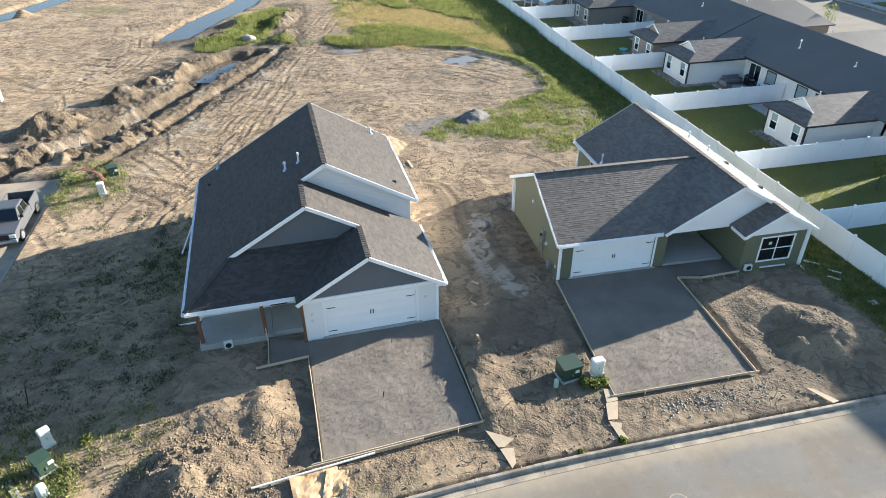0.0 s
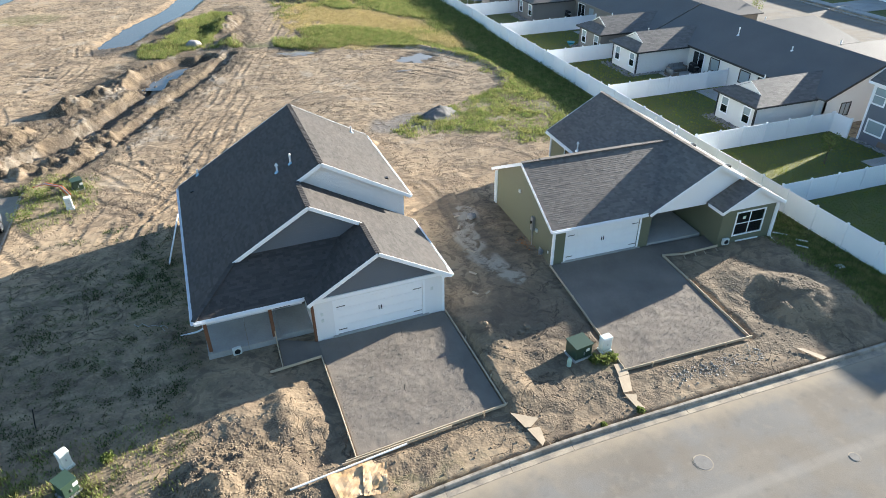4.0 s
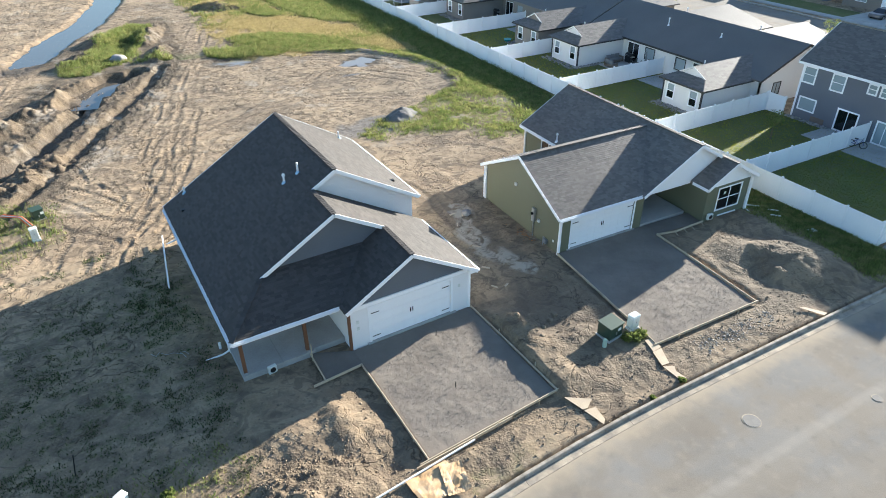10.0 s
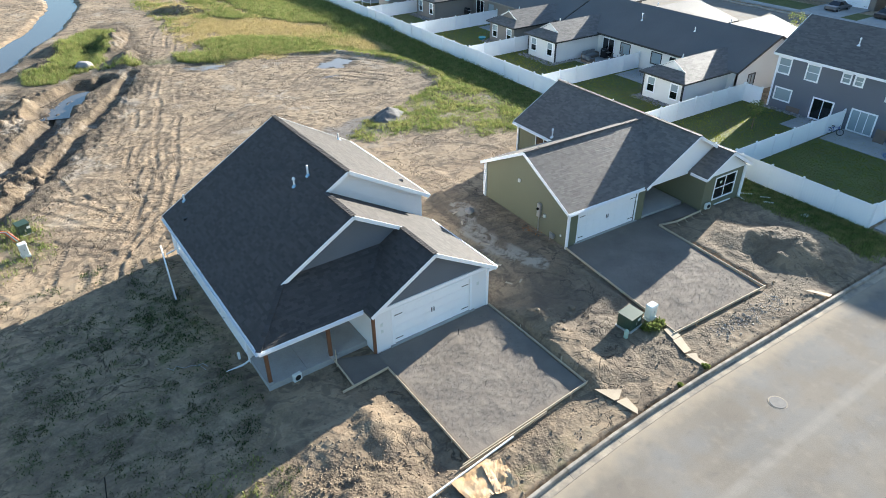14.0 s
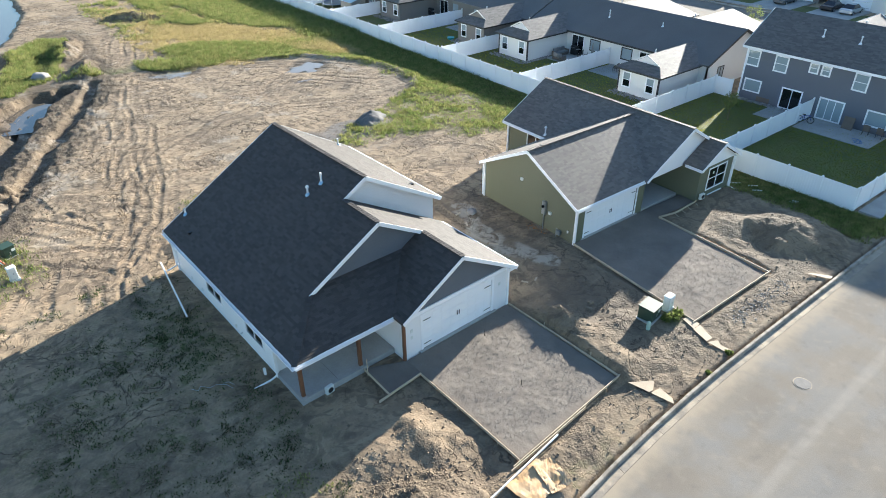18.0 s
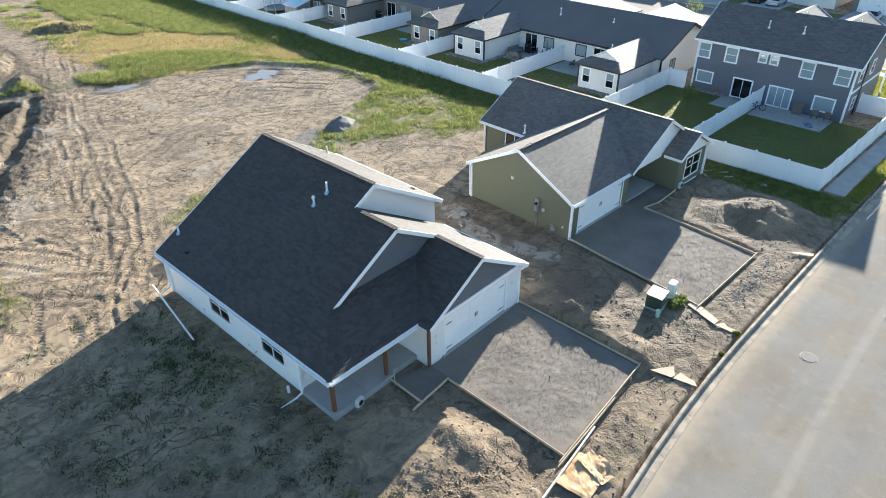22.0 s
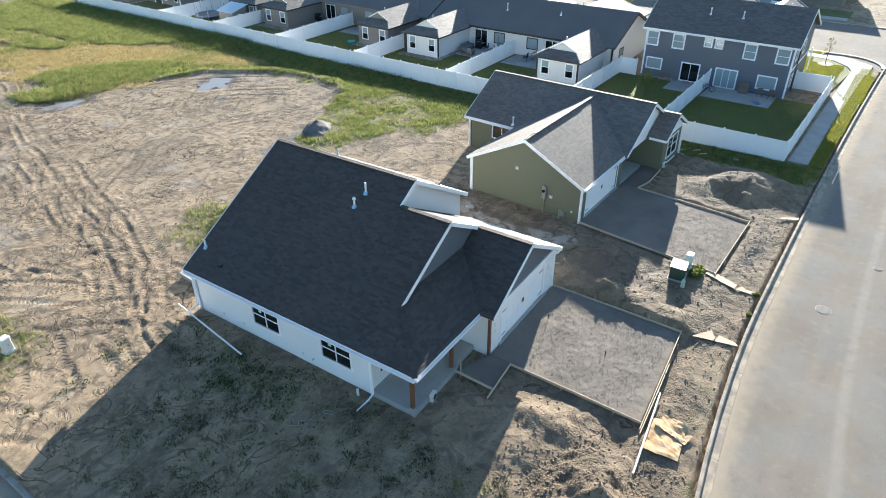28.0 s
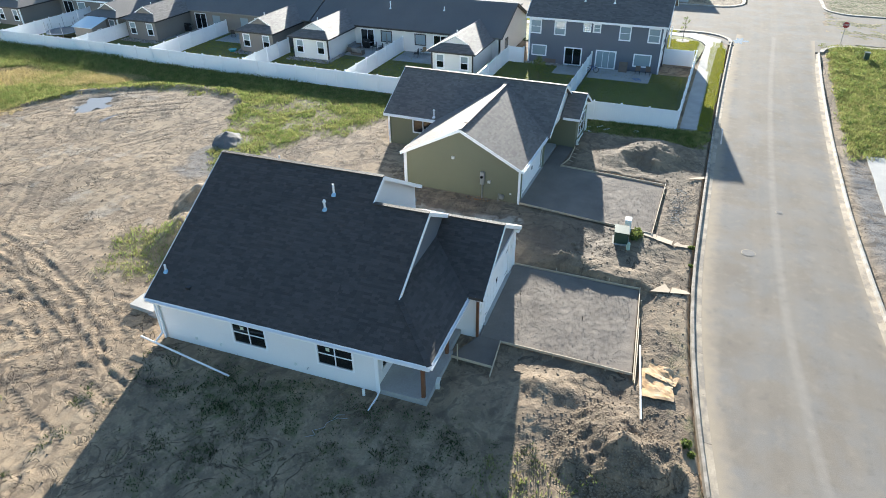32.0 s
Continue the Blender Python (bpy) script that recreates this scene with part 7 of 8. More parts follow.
cardboard(-1.35, 17.95, 2.0, 1.5, 8, 0.10, "large brown flattened cardboard carton beside the driveway board", 5)
cardboard(-0.55, 17.75, 1.0, 1.5, -12, 0.22, "brown cardboard flap folded over a larger sheet", 9)
for pts, tilt in (([(6.15, 19.15), (7.25, 18.45), (6.7, 18.1), (6.45, 18.15)], 3), ([(6.5, 18.1), (7.1, 18.0), (6.95, 17.2), (6.7, 16.95)], -3), ([(12.35, 20.35), (12.75, 20.25), (12.75, 19.55), (12.15, 19.5)], 3), ([(12.1, 19.5), (12.7, 19.5), (12.2, 18.45), (11.75, 18.5)], -2), ([(11.75, 18.45), (12.3, 18.2), (12.1, 17.9), (12.2, 17.35), (11.85, 17.4)], 3), ([(21.75, 18.2), (22.1, 18.05), (22.75, 17.15), (22.4, 17.1)], 3)):
    sheet("plywood_scrap", pts, PLY, "dusty torn plywood offcut bridging soft ground", "plywood", 0.06, 0.02, tilt)


def pipe(p, q, r, label, mat=PVC, name="plastic_pipe", cat="pipe"):
    m = M().cyl(p, q, r, n=10)
    return solid(name, m, mat, label, cat, group="loose pipes")


pipe((-3.95, 18.35, 0.12), (1.2, 19.05, 0.06), 0.045, "long white plastic pipe lying by the driveway form")
pipe((-7.9, 43.0, 0.55), (-8.5, 37.1, 0.33), 0.05, "long white gutter length lying on shaded soil")
pipe((-7.1, 30.55, 0.0), (-7.1, 30.55, 0.5), 0.07, "short white plastic cleanout riser by the wall")
for a, b in (((25.7, 27.45, 0.12), (27.4, 27.4, 0.12)), ((29.0, 27.7, 0.05), (29.8, 27.2, 0.05)), ((29.3, 25.95, 0.05), (29.85, 25.5, 0.05)), ((29.9, 26.6, 0.04), (30.5, 26.2, 0.04))):
    pipe((*a[:2], z_at(*a[:2]) + 0.06), (*b[:2], z_at(*b[:2]) + 0.06), 0.05, "white downspout offcut lying in weeds")
sheet("plastic_sheet", [(29.8, 23.5), (30.3, 23.4), (30.3, 23.0), (29.85, 23.0)], UTILW, "white plastic scrap in the weeds", "scrap", 0.05)
for x, y, w, h, a in ((10.1, 36.6, 0.45, 0.06, 10), (9.7, 35.2, 0.4, 0.05, 60), (8.6, 29.9, 0.5, 0.06, -50), (8.0, 28.0, 0.4, 0.05, -60), (8.7, 27.8, 0.35, 0.05, 30), (7.85, 46.8, 1.4, 0.09, -84), (9.4, 32.2, 0.6, 0.06, -55)):
    sheet("wood_scrap", [(x - w / 2 * math.cos(radians(a)) - h * math.sin(radians(a)), y - w / 2 * math.sin(radians(a)) + h * math.cos(radians(a))), (x + w / 2 * math.cos(radians(a)) - h * math.sin(radians(a)), y + w / 2 * math.sin(radians(a)) + h * math.cos(radians(a))),
                         (x + w / 2 * math.cos(radians(a)) + h * math.sin(radians(a)), y + w / 2 * math.sin(radians(a)) - h * math.cos(radians(a))), (x - w / 2 * math.cos(radians(a)) + h * math.sin(radians(a)), y - w / 2 * math.sin(radians(a)) - h * math.cos(radians(a)))], PINE, "pale lumber offcut on the ground", "scrap wood", 0.03, 0.04)


def scatter_stones(name, xs, ys, size, mat, label, cat, seed, squash=0.7, lift=0.0, kind="stuff"):
    rng = np.random.RandomState(seed)
    n = len(xs)
    base = np.array([(1, 0, 0), (-1, 0, 0), (0, 1, 0), (0, -1, 0), (0, 0, 1), (0, 0, -1)], float)
    s = size * (0.5 + 1.0 * rng.rand(n) ** 2)
    jit = 1 + 0.5 * (rng.rand(n, 6, 3) - 0.5)
    ang = rng.rand(n) * 6.28
    V = base[None] * jit * s[:, None, None] * [1, 1, squash]
    c, sn = np.cos(ang)[:, None], np.sin(ang)[:, None]
    V = np.stack([c * V[..., 0] - sn * V[..., 1], sn * V[..., 0] + c * V[..., 1], V[..., 2]], -1)
    zs = land(xs, ys) + lift
    V += np.stack([xs, ys, zs + 0.15 * s], -1)[:, None, :]
    tri = np.array([(0, 2, 4), (2, 1, 4), (1, 3, 4), (3, 0, 4), (2, 0, 5), (1, 2, 5), (3, 1, 5), (0, 3, 5)])
    F = (np.arange(n)[:, None, None] * 6 + tri[None]).reshape(-1, 3)
    ob = new(name, np_mesh(name, V.reshape(-1, 3), F, mat))
    return tagged(ob, label, cat, kind=kind)


def boulder(x, y, r, mat, label, seed, squash=0.6):
    bm = bmesh.new()
    bmesh.ops.create_icosphere(bm, subdivisions=3, radius=r)
    for v in bm.verts:
        k = 1 + 0.35 * noise.noise(v.co * (1.3 / r) + Vector((seed, 0, 0))) + 0.12 * noise.noise(v.co * (4 / r))
        v.co *= k
        v.co.z *= squash
    me = bpy.data.meshes.new("boulder")
    bm.to_mesh(me)
    bm.free()
    me.materials.append(mat)
    return solid("boulder", me, mat, label, "rock", (x, y, z_at(x, y) + r * 0.25), group="rocks", smooth=True)


boulder(11.0, 36.2, 0.32, ROCKS, "pale rounded rock in the mud between houses", 1)
boulder(-5.7, 89.2, 0.9, ROCKS, "pale grey boulder among wet reeds", 2)
boulder(-5.9, 43.9, 0.35, ROCKS, "pale rock at the house corner", 3)
for x, y, r in ((11.1, 27.3, 0.12), (8.2, 23.6, 0.15), (7.6, 22.9, 0.12), (9.0, 24.0, 0.16), (9.5, 24.3, 0.18), (7.2, 24.6, 0.13)):
    boulder(x, y, r, CLOD, "dark clod of dug soil", x)
sheet("concrete_slab", [(-6.1, 43.9), (-5.0, 43.9), (-4.9, 45.6), (-6.0, 45.6)], CONCRETE, "pale concrete stoop slab behind the white house", "slab", 0.08, 0.25)
reel = thing("cable_reel", "white boxed coil standing by the porch edge", "reel", (-5.25, 27.55, z_at(-5.25, 27.3)), 10)
part("box", M().box(-0.22, 0.22, -0.1, 0.1, 0.0, 0.42), UTILW, reel, bevel=0.02)
part("disc", M().cyl((0, -0.1, 0.22), (0, -0.115, 0.22), 0.15, n=16), BLACK, reel, "black round label disc")
reel2 = copy_thing(reel, pose(24.75, 27.3, 0.32, 0, 0, -5))
tagged(reel2, "white boxed coil standing by the olive wall")
heap_m = np.linspace(-1, 1, 40)
HX, HY2 = np.meshgrid(heap_m, heap_m)
hx, hy = 15.6 + 2.4 * HX, 55.6 + 1.9 * HY2
hz = land(hx, hy) - 0.08 + heap(hx, hy, 15.6, 55.6, 1.9, 1.5, 0.82, 20, 0.35, 90) + 0.14 * (fbm(hx * 4, hy * 4, 2, 93) - 0.5)
i = np.arange(1600).reshape(40, 40)
ob = new("aggregate_mound", np_mesh("aggregate_mound", np.stack([hx, hy, hz], -1).reshape(-1, 3), np.stack([i[:-1, :-1], i[:-1, 1:], i[1:, 1:], i[1:, :-1]], -1).reshape(-1, 4), PEAGRAVEL, True))
tagged(ob, "dark grey heap of gravel at the grass edge", "gravel heap")


def manhole(x, y, r, label):
    t = (y - float(kerb2_y(x)) - 0.48) / (float(kerb_y(x)) - float(kerb2_y(x)) - 0.96)
    z = -0.192 + 0.085 * (1 - (2 * t - 1) ** 2)
    m = thing("manhole", label, "manhole", (x, y, z + 0.006), 20)
    part("collar", M().cyl((0, 0, -0.05), (0, 0, 0.002), r * 1.14, n=28), DUSTPAN, m, "pale worn concrete collar")
    part("cover", M().cyl((0, 0, -0.02), (0, 0, 0.012), r, n=28), IRON, m, "ribbed iron cover")
    for k in range(-3, 4):
        part("rib", M().box(-math.sqrt(1 - (k / 4) ** 2) * r * 0.9, math.sqrt(1 - (k / 4) ** 2) * r * 0.9, k * r / 4 - 0.015, k * r / 4 + 0.015, 0.012, 0.018), IRON, m)
    return m


manhole(12.75, 13.95, 0.38, "round iron manhole cover in the asphalt")
manhole(19.0, 12.0, 0.22, "small round valve cover in the asphalt")

for pts in ([(-10.3, 31.7), (-10.1, 31.35), (-9.9, 31.6), (-9.6, 31.2), (-9.3, 31.25), (-8.9, 30.9), (-8.75, 30.5)], [(-9.0, 31.1), (-8.75, 31.0), (-8.6, 30.7)]):
    solid("wire_scrap", M().tube([(x, y, z_at(x, y) + 0.03 + 0.03 * (k % 2)) for k, (x, y) in enumerate(pts)], 0.009, 6), METAL, "bent pale wire scrap on the shaded yard", "wire")
r = np.random.RandomState(31)
scatter_stones("orange_chips", 13.1 + 0.28 * r.randn(90), 32.2 + 0.5 * r.randn(90), 0.045, surf("rust_orange_chips", (0.42, 0.17, 0.05), 0.9, 0.2, island=0.5), "rust-orange chips spilled by the olive wall", "debris", 32, 0.5)

for x, y, h in ((3.0, 25.9, 0.45), (2.04, 22.2, 0.35)):
    solid("grade_pin", M().cyl((0, 0, -0.15), (0.02, 0, h), 0.014, n=6), BLACK, "thin dark steel grade pin in the gravel bed", "pin", (x, y, 0.1), group="grade pins")

r = np.random.RandomState(37)
scatter_stones("pale_rubble", r.uniform(14.5, 20.0, 260), 18.6 + 0.35 * r.randn(260), 0.05, surf("pale_rubble", (0.36, 0.32, 0.27), 0.9, 0.2, island=0.5), "pale crumbled rubble along the second drive's front board", "rubble", 38, 0.5)

# ---- water ----
def pool(pts, z, label, width=0.0, mat=WATER):
    if width:
        left_side, right_side = [], []
        for k, p in enumerate(pts):
            a, b = Vector((*pts[max(0, k - 1)], 0)), Vector((*pts[min(len(pts) - 1, k + 1)], 0))
            n = (b - a).normalized().cross(Vector((0, 0, 1)))
            left_side.append((p[0] + n.x * width, p[1] + n.y * width, z))
            right_side.append((p[0] - n.x * width, p[1] - n.y * width, z))
        m = M()
        for k in range(len(pts) - 1):
            m.add([left_side[k], left_side[k + 1], right_side[k + 1], right_side[k]], [(3, 2, 1, 0)])
    else:
        m = M().add([(x, y, z) for x, y in pts], [tuple(range(len(pts)))])
    return solid("water", m, mat, label, "water", kind="structure")


def ring(cx, cy, rx, ry, n=40):
    out = []
    for k in range(n):
        a = 2 * math.pi * k / n
        r = 0.55 + 0.9 * noise.noise(Vector((cx + 1.6 * math.cos(a), cy + 1.6 * math.sin(a), 0.3))) + 0.35 * noise.noise(Vector((cx + 5 * math.cos(a), 5 * math.sin(a), 1.0))) + 0.3
        out.append((cx + rx * r * math.cos(a), cy + ry * r * math.sin(a)))
    return out


pool(RIVER, -0.36, "shallow muddy channel reflecting the sky", 4.0)
pool(RIVER2, -0.36, "far muddy channel reflecting the sky", 4.5)
pool(POND, -0.83, "brown puddle in the trench", 2.3)
pool(POND2, -0.30, "small pond among reeds", 1.3)
pool(ring(6.0, 81.8, 3.0, 1.8), z_at(6.0, 81.8) + 0.035, "thin brown puddle on the bare pad", mat=WETMUD)
pool(ring(19.0, 74.6, 2.6, 2.2), z_at(19.0, 74.6) + 0.04, "thin puddle on the bare pad", mat=WETMUD)
pool(ring(16.5, 69.9, 1.6, 0.22), z_at(16.5, 69.9) + 0.02, "thin puddle in a wheel rut", mat=WETMUD)
for cx, cy, rx, ry in ((64.8, 15.2, 1.6, 0.8), (37.8, 15.6, 1.7, 0.35), (46.5, 15.6, 0.8, 0.25), (32.0, 15.9, 3.0, 0.3)):
    pool(ring(cx, cy, rx, ry), -0.178 if cy > 15.5 else -0.105, "water lying in the gutter")

tank = thing("water_tank", "white plastic tank standing on cleared earth", "tank", (-30.0, 71.6, z_at(-30.0, 71.6)), 15)
part("body", M().box(-0.7, 0.7, -0.5, 0.5, -0.05, 1.15), UTILW, tank, bevel=0.1)
part("skid", M().box(-0.75, 0.75, -0.55, 0.55, -0.1, 0.06), BLACK, tank)
part("hatch", M().cyl((0, 0, 1.14), (0, 0, 1.22), 0.25, 0.22, 14), BLACK, tank, "dark round lid")

# ---- pickup truck ----
def wheel(parent, x, y, r=0.4, w=0.27):
    t = part("wheel", M().cyl((x - w / 2, y, r), (x + w / 2, y, r), r, n=24), RUBBER, parent, "black tyre")
    s = 1 if x > 0 else -1
    part("rim", M().cyl((x + s * (w / 2 - 0.02), y, r), (x + s * (w / 2 + 0.012), y, r), r * 0.62, n=20), METAL, t, "silver wheel rim")
    part("hub", M().cyl((x + s * (w / 2), y, r), (x + s * (w / 2 + 0.03), y, r), r * 0.2, n=12), METAL, t)


def profile_x(pts, x0, x1):
    """A body whose side outline (y, z) is drawn across from x0 to x1."""
    return M().prism([(x0, y, z) for y, z in pts], (x1 - x0, 0, 0))


tr = thing("pickup_truck", "silver crew-cab pickup truck with black bed by the kerb", "truck", (-20.1, 43.9, -0.12), 2)
part("lower_body", profile_x([(-2.75, 0.45), (-2.8, 0.7), (-2.7, 1.02), (-1.3, 1.14), (1.0, 1.16), (1.02, 0.72), (2.85, 0.72), (2.88, 0.6), (2.8, 0.45)], -0.94, 0.94), SILVER, tr, "silver painted body", bevel=0.05)
part("cab", M().add([(-0.86, -1.25, 1.12), (0.86, -1.25, 1.12), (0.86, 0.95, 1.14), (-0.86, 0.95, 1.14), (-0.70, -0.55, 1.82), (0.70, -0.55, 1.82), (0.72, 0.72, 1.84), (-0.72, 0.72, 1.84)],
                    [(0, 3, 2, 1), (4, 5, 6, 7), (0, 1, 5, 4), (1, 2, 6, 5), (2, 3, 7, 6), (3, 0, 4, 7)]), SILVER, tr, bevel=0.05)
part("windscreen", M().prism([(-0.76, -1.19, 1.2), (0.76, -1.19, 1.2), (0.64, -0.64, 1.76), (-0.64, -0.64, 1.76)], (0, -0.03, 0.02)), CARGLASS, tr)
for s in (-1, 1):
    part("side_window", M().prism([(s * 0.84, -0.85, 1.22), (s * 0.84, -0.1, 1.22), (s * 0.735, -0.15, 1.74), (s * 0.735, -0.5, 1.74)], (s * 0.025, 0, 0.008)), CARGLASS, tr)
    part("side_window", M().prism([(s * 0.84, 0.0, 1.22), (s * 0.84, 0.75, 1.22), (s * 0.735, 0.62, 1.74), (s * 0.735, -0.02, 1.74)], (s * 0.025, 0, 0.008)), CARGLASS, tr)
    part("mirror", M().box(s * 0.95 - 0.1, s * 0.95 + 0.1, -0.95, -0.85, 1.2, 1.42), BLACK, tr, bevel=0.02)
    part("bed_side", M().box(s * 0.9 - 0.05, s * 0.9 + 0.05, 1.0, 2.86, 0.7, 1.36), SILVER, tr, bevel=0.02)
    part("headlight", M().box(s * 0.72 - 0.18, s * 0.72 + 0.18, -2.81, -2.74, 0.72, 0.95), UTILW, tr)
    part("tail_light", M().box(s * 0.86 - 0.06, s * 0.86 + 0.06, 2.86, 2.9, 0.8, 1.15), REDP, tr)
    for y in (-1.85, 1.95):
        wheel(tr, s * 0.86, y)
part("bed_floor", M().box(-0.85, 0.85, 1.03, 2.82, 0.7, 0.75), BLACK, tr, "black bed liner")
part("tailgate", M().box(-0.85, 0.85, 2.82, 2.9, 0.7, 1.36), SILVER, tr)
part("grille", M().box(-0.5, 0.5, -2.83, -2.75, 0.66, 0.98), BLACK, tr)
part("bumper", M().box(-0.95, 0.95, -2.95, -2.72, 0.42, 0.64), METAL, tr, bevel=0.03)


def sedan(x, y, turn, mat, label):
    c = thing("car", label, "car", (x, y, -0.08), turn, group="parked cars")
    part("body", profile_x([(-2.2, 0.3), (-2.25, 0.62), (-1.2, 0.86), (1.5, 0.9), (2.2, 0.8), (2.25, 0.35)], -0.88, 0.88), mat, c, bevel=0.06)
    part("cabin", M().add([(-0.8, -1.15, 0.85), (0.8, -1.15, 0.85), (0.8, 1.6, 0.88), (-0.8, 1.6, 0.88), (-0.6, -0.4, 1.38), (0.6, -0.4, 1.38), (0.6, 0.8, 1.38), (-0.6, 0.8, 1.38)],
                          [(0, 3, 2, 1), (4, 5, 6, 7), (0, 1, 5, 4), (1, 2, 6, 5), (2, 3, 7, 6), (3, 0, 4, 7)]), CARGLASS, c, "dark glazed cabin", bevel=0.04)
    part("roof_panel", M().box(-0.58, 0.58, -0.35, 0.78, 1.37, 1.41), mat, c, bevel=0.015)
    for s in (-1, 1):
        for yy in (-1.35, 1.35):
            wheel(c, s * 0.8, yy, 0.32, 0.2)
    return c


sedan(92.2, 46.5, 90, surf("pale_silver_car_paint", (0.42, 0.44, 0.46), 0.35, 0.05, metal=0.2), "pale silver sedan parked on a drive across the street")
sedan(92.4, 49.3, 90, BLACK, "black car parked on a drive beside a silver one")
sedan(91.6, 56.0, 90, SILVER, "dark grey car parked on a drive across the street")
sedan(91.2, 33.0, 90, UTILW, "white car parked on a drive across the street")

# ---- behind the fence: sheds, seats and playthings ----
sh = thing("garden_shed", "small grey-brown shed with a pale sheet roof", "shed", (37.3, 93.6, -0.1), 0)
wall(sh, SIDING_T, (-1.2, 1.5), (-1.2, -1.5), -0.05, 1.9, 0.08)
wall(sh, SIDING_T, (-1.12, -1.5), (1.2, -1.5), -0.05, 1.9, 0.08, holes=[(0.7, 1.3, 0.9, 1.5)], top=[(0, 1.9), (2.32, 1.9), (2.32, 2.5)])
window(sh, (-0.42, -1.5), (0.18, -1.5), 0.9, 1.5, 2, 2, wide=0.06)
wall(sh, SIDING_T, (1.2, 1.5), (-1.12, 1.5), -0.05, 1.9, 0.08, top=[(0, 1.9), (2.32, 1.9), (0, 2.5)])
wall(sh, SIDING_T, (1.2, -1.42), (1.2, 1.42), -0.05, 2.45, 0.08)
part("roof", M().prism([(-1.5, -1.75, 1.9), (1.4, -1.75, 2.6), (1.4, 1.75, 2.6), (-1.5, 1.75, 1.9)], (0, 0, 0.06)), surf("pale_sheet_roofing", (0.42, 0.52, 0.58), 0.35, 0.08), sh, "pale blue sheet roof")
tp = thing("trampoline", "round trampoline with dark netting and blue pad", "trampoline", (37.2, 98.6, -0.1), 0)
part("mat", M().cyl((0, 0, 0.8), (0, 0, 0.82), 1.9, n=28), BLACK, tp)
tor = M()
for k in range(28):
    a, b = 2 * math.pi * k / 28, 2 * math.pi * (k + 1) / 28
    tor.beam((2.0 * math.cos(a), 2.0 * math.sin(a), 0.83), (2.0 * math.cos(b), 2.0 * math.sin(b), 0.83), 0.3, 0.06)
part("rim_pad", tor, surf("blue_grey_vinyl", (0.10, 0.14, 0.18), 0.6, 0.1), tp)
for k in range(8):
    a = 2 * math.pi * k / 8
    part("pole", M().cyl((2.05 * math.cos(a), 2.05 * math.sin(a), 0.0), (2.05 * math.cos(a), 2.05 * math.sin(a), 2.2), 0.035), METAL, tp)


def patio_sofa(x, y, turn, mat, label, n=2):
    s = thing("patio_sofa", label, "sofa", (x, y, 0.0), turn, group="patio seats")
    w = 0.65 * n
    part("frame", M().box(-w / 2, w / 2, -0.38, 0.38, 0.05, 0.3), WOODOLD, s, bevel=0.02)
    for k in range(n):
        part("seat_cushion", M().box(-w / 2 + 0.65 * k + 0.02, -w / 2 + 0.65 * (k + 1) - 0.02, -0.36, 0.25, 0.3, 0.46), mat, s, bevel=0.04)
        part("back_cushion", M().box(-w / 2 + 0.65 * k + 0.02, -w / 2 + 0.65 * (k + 1) - 0.02, 0.2, 0.38, 0.4, 0.85), mat, s, bevel=0.05)
    for sx in (-1, 1):
        part("arm", M().box(sx * (w / 2 + 0.06) - 0.06, sx * (w / 2 + 0.06) + 0.06, -0.38, 0.38, 0.05, 0.6), WOODOLD, s, bevel=0.02)
    return s


def patio_chair(x, y, turn, mat, label):
    s = thing("patio_chair", label, "chair", (x, y, 0.0), turn, group="patio seats")
    part("seat", M().box(-0.26, 0.26, -0.26, 0.26, 0.38, 0.44), mat, s, bevel=0.015)
    part("backrest", M().box(-0.26, 0.26, 0.22, 0.27, 0.44, 0.95), mat, s, bevel=0.015)
    for a in (-0.23, 0.23):
        for b in (-0.23, 0.23):
            part("leg", M().cyl((a, b, 0), (a, b, 0.38), 0.02, n=6), BLACK, s)
        part("armrest", M().box(a - 0.03, a + 0.03, -0.25, 0.25, 0.6, 0.64), BLACK, s)
    return s


patio_sofa(44.4, 58.9, 0, CUSHION, "grey cushioned patio sofa against the cream wing", 3)
patio_sofa(42.8, 57.6, 90, CUSHION, "grey cushioned patio love seat", 2)
patio_chair(45.3, 56.6, 200, BLACK, "dark patio chair on the slab")
patio_chair(45.0, 55.6, 220, BLACK, "dark patio chair on the slab")
patio_chair(44.3, 50.6, 190, BLACK, "black folding chair on the patio")
patio_chair(45.5, 50.2, 150, TANP, "tan wicker egg-backed chair on the patio")
patio_chair(46.6, 25.4, 100, WOODOLD, "round-backed wicker chair by the charcoal wall")
patio_chair(46.7, 24.3, 90, WOODOLD, "round-backed wicker chair by the charcoal wall")
patio_chair(44.6, 77.0, 120, BLACK, "dark patio chair in the taupe house's yard")
patio_chair(44.4, 74.6, 60, BLACK, "dark patio chair in the taupe house's yard")


def grill(x, y, turn, label):
    g = thing("barbecue_grill", label, "grill", (x, y, 0.0), turn, group="grills")
    part("cart", M().box(-0.4, 0.4, -0.25, 0.25, 0.08, 0.75), BLACK, g, bevel=0.02)
    hood = M().prism([(-0.4, -0.28, 0.78), (-0.4, 0.28, 0.78), (-0.4, 0.28, 0.95), (-0.4, 0.1, 1.1), (-0.4, -0.12, 1.1), (-0.4, -0.28, 0.95)], (0.8, 0, 0))
    part("hood", hood, BLACK, g, bevel=0.02)
    part("side_shelf", M().box(0.42, 0.75, -0.22, 0.22, 0.74, 0.78), METAL, g)
    part("handle", M().cyl((-0.3, -0.31, 0.92), (0.3, -0.31, 0.92), 0.015, n=6), METAL, g)
    return g


